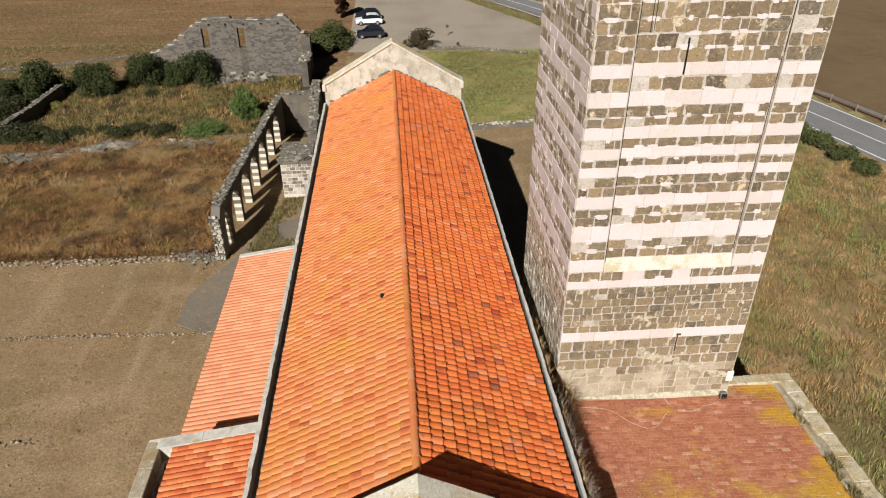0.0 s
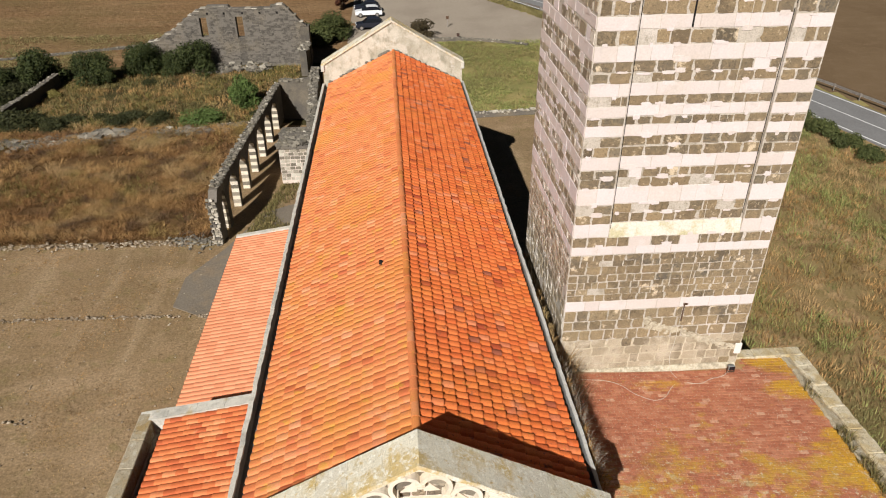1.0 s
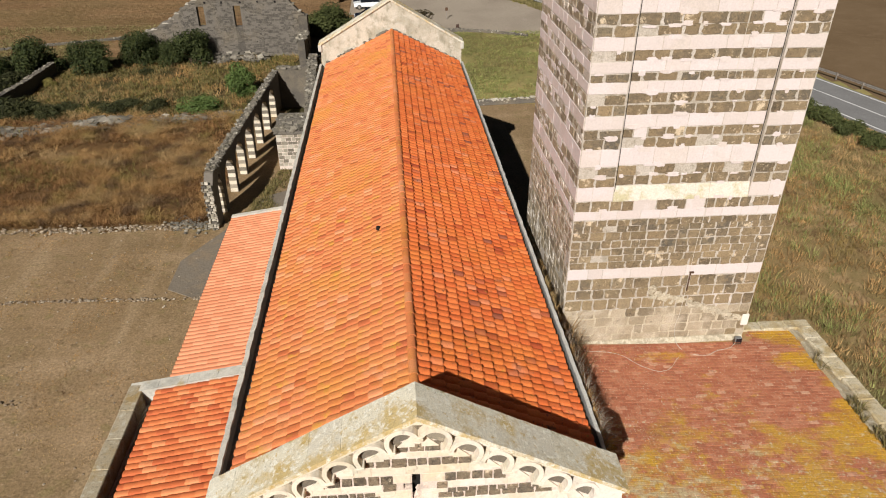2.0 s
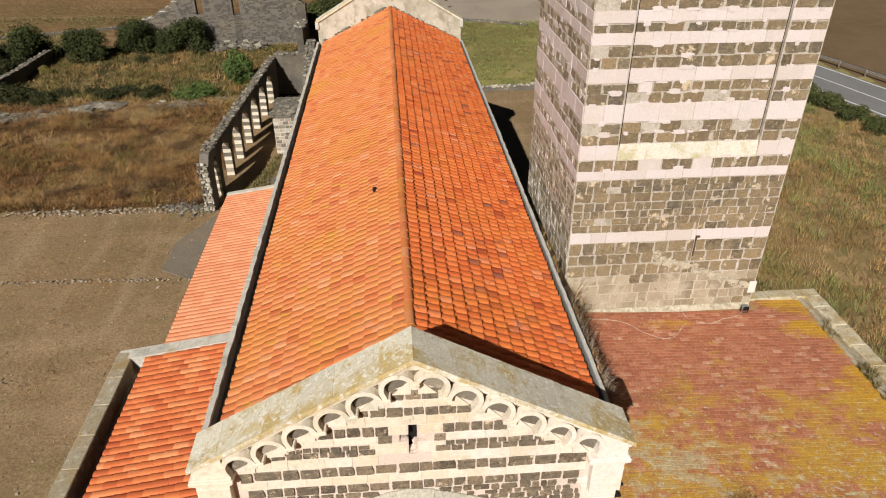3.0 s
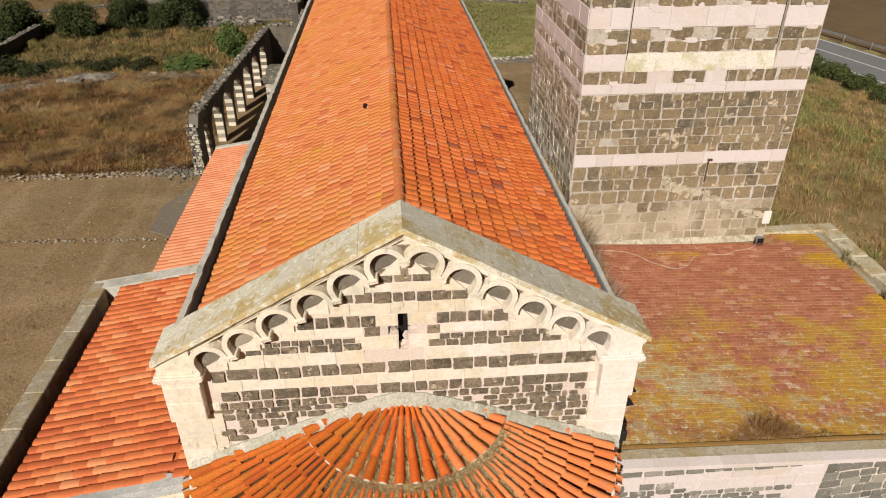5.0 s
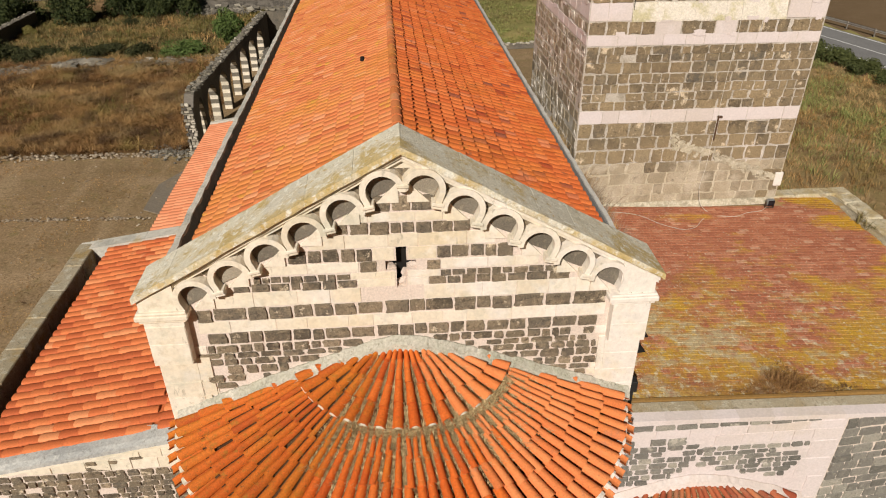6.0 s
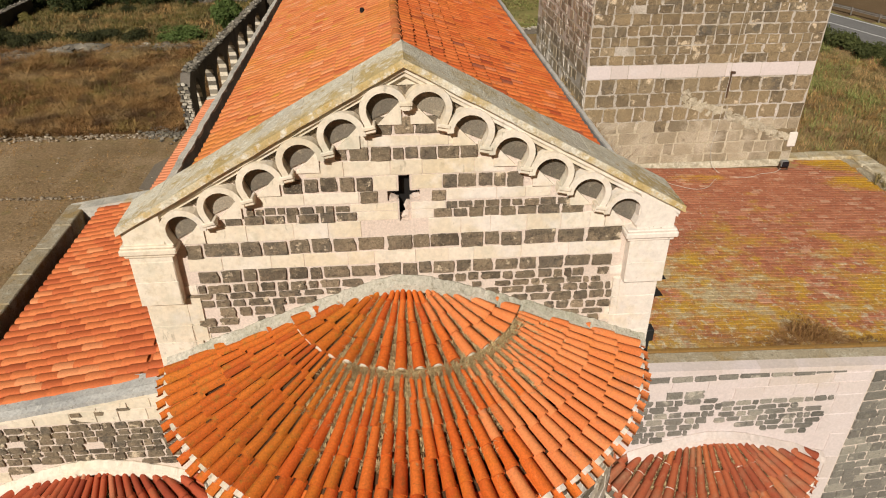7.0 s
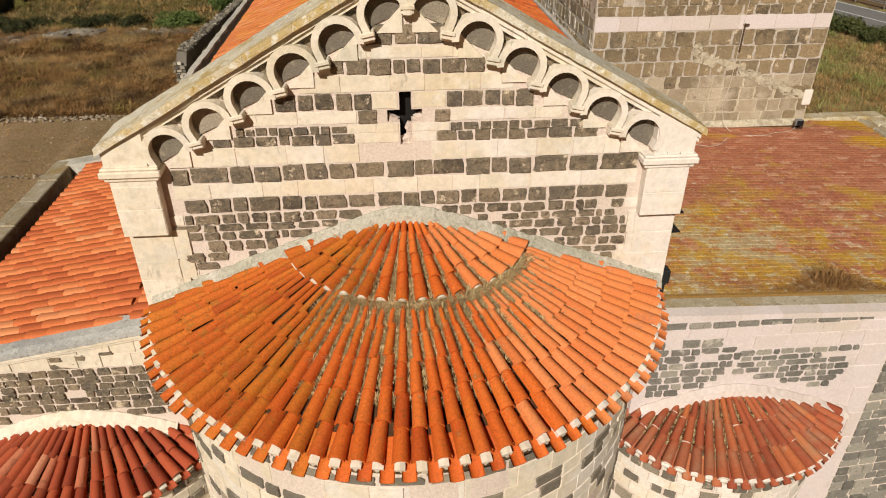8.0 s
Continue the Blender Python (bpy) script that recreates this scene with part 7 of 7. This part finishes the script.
for k, (x, y, s) in enumerate(low_places):
    if k == 0:
        first_low = o = shrub("shrub", 1.3, 0.9, 0.10, 2200, LEAF_SCRUB, 30, "low dark olive scrub bush in dry grass")
        o.location = (x, y, -0.05)
    else:
        o = copy_thing(first_low, pose(x, y, -0.05, 0, 0, 60 * k))
    o.scale = (s * 1.5, s * 1.05, s)
yellow = shrub("shrub", 1.1, 1.3, 0.10, 2200, GRASS_YELLOW, 31, "yellow-green flowering bush in dry scrub")
yellow.location, yellow.scale = (-32.3, 57.6, -0.05), (0.8, 0.6, 0.7)
hedge = shrub("hedge", 2.6, 4.4, 0.16, 9000, LEAF_OLIVE, 14, "overgrown olive-green hedge by the car park", "hedge", 24)
hedge.location, hedge.scale = (-7.4, 80.5, -0.1), (1.15, 2.0, 0.62)
h2 = shrub("hedge", 2.0, 3.4, 0.15, 5200, LEAF_OLIVE, 15, "broad green hedge beside the ruin", "hedge", 20)
h2.location, h2.scale = (-9.6, 75.5, -0.1), (1.5, 1.3, 1.0)
rust = shrub("tree", 1.3, 5.2, 0.15, 4200, LEAF_RUST, 16, "narrow rust-red conifer at the car park edge", "tree", 16)
rust.location, rust.scale = (-6.6, 95.0, -0.1), (0.9, 2.2, 1.0)
brown = shrub("shrub", 1.5, 2.3, 0.13, 3400, LEAF_DARK, 17, "dark brown-green bush behind the west front")
brown.location, brown.scale = (3.7, 77.6, -0.1), (1.35, 1.1, 1.1)
verge = shrub("hedge", 1.3, 1.5, 0.11, 3600, LEAF_OLIVE, 18, "low roadside hedge with yellow-green leaves", "hedge", 18)
verge.location, verge.scale = (35.3, 45.8, -0.05), (1.0, 1.25, 1.0)
tagged(verge, group="roadside hedges")
for x, y, s, rz in ((35.9, 43.0, 0.95, 40), (36.2, 40.2, 0.9, 100), (36.6, 37.6, 0.8, 200), (34.2, 48.8, 0.8, 20), (38.3, 34.0, 0.7, 80)):
    copy_thing(verge, pose(x, y, -0.05, 0, 0, rz)).scale = (s, s * 1.2, s)


def blades(name, spots, material, height, spread, count, label, category="grass", seed=1, lean=0.5, width=0.02, parent=None):
    """Tufts of bent grass blades, as one mesh. spots: array of x, y, z, scale."""
    r = np.random.RandomState(seed)
    P = np.repeat(np.array(spots, float), count, axis=0)
    n = len(P)
    ang, rad = r.uniform(0, 2 * np.pi, n), spread * np.sqrt(r.rand(n))
    s = P[:, 3] * r.uniform(0.5, 1.15, n)
    base = P[:, :3] + np.stack([rad * np.cos(ang), rad * np.sin(ang), -0.03 * np.ones(n)], 1)
    tilt = np.stack([np.cos(ang), np.sin(ang), np.zeros(n)], 1) * (lean * r.uniform(0.1, 1.0, n))[:, None]
    side = np.stack([-np.sin(ang), np.cos(ang), np.zeros(n)], 1) * width
    up = np.array([0, 0, 1.0])
    mid = base + (tilt * 0.35 + up * 0.6) * (height * s)[:, None]
    tip = base + (tilt * 1.1 + up) * (height * s)[:, None]
    V = np.stack([base - side, base + side, mid - side * 0.7, mid + side * 0.7, tip], 1).reshape(-1, 3)
    k = np.arange(n)[:, None] * 5
    quads, tris = (k + np.array([[0, 1, 3, 2]])).tolist(), (k + np.array([[2, 3, 4]])).tolist()
    ob = mesh_object(name, V, quads + tris, material, parent)
    if parent is None:
        tagged(ob, label, category)
    return tagged(ob, kind="stuff")


def field(n, x0, x1, y0, y1, keep, seed, thresh=-0.25, scale=0.35):
    r = random.Random(seed)
    out = []
    while len(out) < n:
        x, y = r.uniform(x0, x1), r.uniform(y0, y1)
        if keep(x, y) and noise.noise((x * scale, y * scale, seed)) > thresh + r.uniform(-0.25, 0.25):
            out.append((x, y, 0.0, r.uniform(0.6, 1.2)))
    return out


in_arcade = lambda x, y: x > inner(y) - THICK - 0.2
blades("dry_meadow_grass", field(2700, -42, -11.4, 29.6, 48.5, lambda x, y: not in_arcade(x, y), 1, -0.12, 0.3), GRASS_BROWN, 0.36, 0.30, 26, "tall brown dry meadow grass", seed=1, width=0.012, lean=2.4)
blades("dry_meadow_grass", field(3200, -42, -11.4, 29.8, 49, lambda x, y: not in_arcade(x, y), 2, 0.10, 0.22), GRASS_DRY, 0.42, 0.28, 22, "straw-coloured tall meadow grass", seed=2, width=0.012, lean=2.4)
blades("scrub_grass", field(2600, -44, -9.8, 48.5, 66.8, lambda x, y: y < 66.6, 3), GRASS_MIX, 0.4, 0.4, 12, "mixed olive and straw scrub grass", seed=3, width=0.022, lean=1.5)
blades("scrub_grass", field(1900, -44, -9.8, 48.5, 66.8, lambda x, y: y < 66.6, 4, -0.15), GRASS_DRY, 0.4, 0.4, 10, "dry straw scrub grass", seed=4, width=0.022, lean=1.5)
blades("field_edge_grass", field(2600, -60, -9, 68.2, 82, lambda x, y: True, 5, 0.0, 0.15), GRASS_OLIVE, 0.22, 0.5, 9, "olive grass along the field edge", seed=5, width=0.03, lean=1.5)
blades("green_meadow_grass", field(4200, 4.5, 34, 50.4, 75.5, lambda x, y: x < road_x(y) - 4, 6, -0.2, 0.2), GRASS_GREEN, 0.20, 0.4, 12, "green meadow grass going to seed", seed=6, width=0.02, lean=1.8)
blades("green_meadow_grass", field(2200, 4.5, 34, 50.4, 75.5, lambda x, y: x < road_x(y) - 4, 26, 0.05, 0.15), GRASS_OLIVE, 0.22, 0.4, 12, "dry tan grass patches in the green meadow", seed=26, width=0.02, lean=1.8)
blades("rough_grass", field(3300, 13.6, 38, 2, 49, lambda x, y: x < road_x(y) - 4.5, 7, -0.05, 0.2), GRASS_OLIVE, 0.20, 0.4, 13, "rough mixed summer grass", seed=7, width=0.015, lean=1.5)
blades("rough_grass", field(2200, 13.6, 38, 2, 49, lambda x, y: x < road_x(y) - 4.5, 8, 0.12, 0.25), GRASS_GREEN, 0.42, 0.4, 14, "taller green grass patches", seed=8, width=0.015, lean=1.4)
blades("rough_grass", field(4200, 13.6, 38, 2, 49, lambda x, y: x < road_x(y) - 4.5, 9, -0.35, 0.15), GRASS_DRY, 0.34, 0.45, 13, "dry straw grass patches", seed=9, width=0.015, lean=1.5)
blades("verge_grass", field(1500, 10, 34, 78, 106, lambda x, y: road_x(y) - 6.5 < x < road_x(y) - 4.4, 10, -0.5), GRASS_OLIVE, 0.4, 0.3, 8, "dry grass on the road verge", seed=10, width=0.03)
blades("yard_grass", field(900, -11, -6.0, 29.5, 37, lambda x, y: x > inner(y) + 0.2 and x > -10 + (y - 28) * 0.2, 11, -0.2), GRASS_MIX, 0.25, 0.2, 8, "thin grass between path and arcade", seed=11)
blades("parched_turf", field(2600, -26, -8.5, 2, 29, lambda x, y: True, 12, 0.1, 0.3), GRASS_DRY, 0.06, 0.25, 8, "short parched turf on bare earth", seed=12, width=0.018)

blades("scrub_grass", field(1100, -44, -9.8, 49.5, 66.4, lambda x, y: True, 21, 0.12, 0.2), GRASS_YELLOW, 0.4, 0.4, 12, "yellow-green flowering scrub", seed=21, width=0.022, lean=1.5)
blades("dry_meadow_grass", field(700, -42, -14, 31, 48, lambda x, y: not in_arcade(x, y), 22, 0.15, 0.2), GRASS_YELLOW, 0.35, 0.4, 12, "olive patches in the dry meadow", seed=22, width=0.016, lean=1.5)

# weeds on the buildings
r12 = random.Random(12)
blades("gutter_weeds", [(4.0 + abs(r12.gauss(0, 0.10)), y, 9.0 + r12.uniform(-0.25, 0.12), r12.uniform(0.3, 0.8)) for y in (r12.uniform(1.2, 9.9) for _ in range(150))] + [(4.0 + r12.uniform(0, 0.05), y, 9.2, r12.uniform(0.5, 1.1)) for y in (r12.choice((2.2, 3.0, 4.6, 6.8, 7.6)) + r12.gauss(0, 0.35) for _ in range(90))], GRASS_DRY, 0.32, 0.10, 16, "dry brown weeds growing along the nave gutter", "weeds", 13, 0.8, 0.008)
GRASS_GREY = leafy("grey_straw", (0.20, 0.155, 0.115), (0.33, 0.265, 0.20), (0.47, 0.39, 0.30))
blades("gutter_bushes", [(4.10 + r12.gauss(0, 0.07), y + r12.gauss(0, 0.22), 8.95, r12.uniform(0.5, 1.1)) for y in (2.0, 2.7, 3.5, 4.4, 5.2) for _ in range(18)], GRASS_GREY, 0.50, 0.10, 16, "grey dry bushes growing out of the nave gutter", "weeds", 15, 0.9, 0.006)
blades("gutter_weeds", [(4.3 + abs(r12.gauss(0, 0.2)), y, 7.15, r12.uniform(0.6, 1.2)) for y in (r12.uniform(5.4, 9.6) for _ in range(110))], GRASS_BROWN, 1.25, 0.2, 22, "tall dry weeds between nave and tower", "weeds", 14, 0.6, 0.010)
blades("roof_weeds", [(x, 0.14 + abs(r12.gauss(0, 0.20)) * max(0.15, 1 - abs(x - 7.0) / 0.9) * 2.2, NZ(x), r12.uniform(0.4, 1.0)) for x in (r12.gauss(7.0, 0.55) for _ in range(520))], GRASS_BROWN, 0.10, 0.05, 12, "dry weed mat on the edge of the brick roof", "weeds", 15, 1.6, 0.004)
blades("roof_weeds", [(7.05 + r12.gauss(0, 0.16), 0.42 + r12.gauss(0, 0.10), NZ(7.05), r12.uniform(0.5, 1.2)) for _ in range(70)], GRASS_BROWN, 0.22, 0.05, 8, "taller dry brown tuft on the brick roof", "weeds", 24, 0.9, 0.006)
blades("parapet_weeds", [(12.3 + r12.gauss(0, 0.08), y, NZ(12.3) + 0.03, r12.uniform(0.4, 1.1)) for y in [r12.gauss(4.4, 0.25) for _ in range(14)] + [r12.gauss(3.2, 0.5) for _ in range(28)] + [r12.gauss(1.6, 0.7) for _ in range(22)] + [r12.gauss(6.3, 0.2) for _ in range(6)]], GRASS_MIX, 0.3, 0.06, 12, "weeds rooted along the roof parapet", "weeds", 16, 0.9, 0.010)


blades("cap_weeds", [(r12.uniform(3.32, 3.62), -0.26 + r12.uniform(-0.05, 0.04), 9.88, r12.uniform(0.5, 1.0)) for _ in range(40)], GRASS_YELLOW, 0.08, 0.03, 9, "yellow-green moss tuft on the pilaster cap", "weeds", 23, 1.0, 0.005)


def cone_spots(n, cone, r0, r1, a0, a1, seed):
    r = random.Random(seed)
    out = []
    for _ in range(n):
        a, rr = r.uniform(a0, a1), r.uniform(r0, r1)
        x, y = cone[0] + rr * math.sin(a), cone[1] - rr * math.cos(a)
        out.append((x, y, cone[2] - cone[3] * rr + 0.05, r.uniform(0.5, 1.1)))
    return out


def gap_spots(n, cone, r0, r1, cols, a0, a1, seed):
    """Spots in the gaps between the columns of a conical roof."""
    r = random.Random(seed)
    out = []
    while len(out) < n:
        k, rr = r.randrange(cols + 1), r.uniform(r0, r1)
        a = -1.75 + 3.5 / cols * (k + r.gauss(0, 0.15))
        x, y = cone[0] + rr * math.sin(a), cone[1] - rr * math.cos(a)
        if a0 < a < a1 and y < -0.3:
            out.append((x, y, cone[2] - cone[3] * rr + 0.0, r.uniform(0.4, 1.1)))
    return out


MOSS = leafy("straw_moss", (0.350, 0.240, 0.110), (0.550, 0.408, 0.209), (0.725, 0.564, 0.308))
blades("apse_roof_moss", gap_spots(1300, AP, 0.7, 1.72, 24, -0.7, 1.0, 5) + gap_spots(2200, AP, 1.72, 2.5, 55, -0.65, 0.9, 6) + gap_spots(900, AP, 1.6, 2.7, 55, 0.3, 1.25, 16) + gap_spots(420, AP, 2.4, 3.0, 55, -0.5, 0.4, 9) + cone_spots(420, AP, 1.72, 1.86, -0.5, 1.1, 10), MOSS, 0.085, 0.025, 11, "dry straw-coloured moss and weeds between apse roof tiles", "moss", 17, 1.6, 0.0055)
blades("apse_roof_moss", gap_spots(900, NP, 1.0, 1.95, 36, -0.9, 0.9, 7), MOSS, 0.065, 0.018, 9, "dry moss between small apse roof tiles", "moss", 18, 1.6, 0.004)
blades("apse_roof_moss", gap_spots(420, SP, 1.0, 2.1, 34, -0.1, 1.2, 8), MOSS, 0.04, 0.015, 7, "dry moss between small apse roof tiles", "moss", 19, 1.6, 0.004)

# ---- parked cars ----


def car(paint, label):
    """A small sport utility car, its nose towards -x."""
    ob = thing("car", (0, 0, 0), label, "car", "parked cars")
    L, Wd = 4.25, 1.78
    side = [(-2.1, 0.35), (-2.12, 0.72), (-1.95, 0.88), (-1.05, 1.0), (-0.35, 1.02), (1.6, 1.05), (2.05, 0.98), (2.12, 0.6), (2.05, 0.35)]
    bm = bmesh.new()
    prism(bm, side, lambda p: (p[0], -Wd / 2, p[1]), lambda p: (p[0], Wd / 2, p[1]))
    bmesh.ops.bevel(bm, geom=[e for e in bm.edges if abs(e.verts[0].co.y - e.verts[1].co.y) < 0.01], offset=0.07, segments=2, affect="EDGES")
    part("body", bm, paint, ob)
    cabin = [(-1.05, 0.99), (-0.35, 1.50), (0.1, 1.58), (1.2, 1.56), (1.75, 1.25), (2.0, 1.0)]
    bm = bmesh.new()
    prism(bm, cabin, lambda p: (p[0], -Wd / 2 + 0.04 + (p[1] - 1) * 0.22, p[1]), lambda p: (p[0], Wd / 2 - 0.04 - (p[1] - 1) * 0.22, p[1]))
    part("glazing", bm, CAR_GLASS, ob)
    bm = bmesh.new()
    prism(bm, [(-0.36, 1.505), (0.1, 1.585), (1.2, 1.565), (1.55, 1.40), (1.5, 1.45), (1.2, 1.60), (0.1, 1.625), (-0.36, 1.54)], lambda p: (p[0], -Wd / 2 + 0.14, p[1]), lambda p: (p[0], Wd / 2 - 0.14, p[1]))
    part("roof", bm, paint, ob)
    for x in (-1.32, 1.30):
        for y in (-Wd / 2 + 0.08, Wd / 2 - 0.08):
            bm = bmesh.new()
            bmesh.ops.create_cone(bm, cap_ends=True, segments=20, radius1=0.34, radius2=0.34, depth=0.22, matrix=Matrix.Translation((x, y, 0.34)) @ pose(0, 0, 0, 90))
            wheel = part("wheel", bm, RUBBER, ob)
            bm = bmesh.new()
            bmesh.ops.create_cone(bm, cap_ends=True, segments=14, radius1=0.21, radius2=0.21, depth=0.25, matrix=Matrix.Translation((x, y, 0.34)) @ pose(0, 0, 0, 90))
            part("rim", bm, STEEL, wheel)
    for y in (-0.62, 0.62):
        bm = bmesh.new()
        box(bm, -2.13, -2.0, y - 0.18, y + 0.18, 0.70, 0.84, 0.02)
        part("headlight", bm, LAMP_GLASS, ob)
    return ob


for paint, label, x, y, rz in ((PAINT_WHITE, "white compact car parked on gravel", -2.8, 90.4, 4), (PAINT_DARK, "dark blue estate car parked on gravel", -2.5, 83.1, 5), (PAINT_DARK, "black car parked behind the white one", -3.0, 93.5, 3)):
    c = car(paint, label)
    c.matrix_basis = pose(x, y, -0.02, 0, 0, rz) @ Matrix.Diagonal((0.88, 0.88, 0.9, 1))
# small posts by the car park, added in place of faint dark smudges
for x, y, h in ((7.6, 83.2, 1.4), (8.5, 77.8, 0.5)):
    p = thing("sign_post", (x, y, 0), "thin post with a brown panel, added for a dark smudge at the car park edge", "post")
    bm = bmesh.new()
    box(bm, x - 0.04, x + 0.04, y - 0.04, y + 0.04, 0, h)
    part("pole", bm, STEEL, p)
    bm = bmesh.new()
    box(bm, x - 0.18, x + 0.18, y - 0.06, y - 0.042, h - 0.4, h, 0.005)
    part("panel", bm, IRON, p)
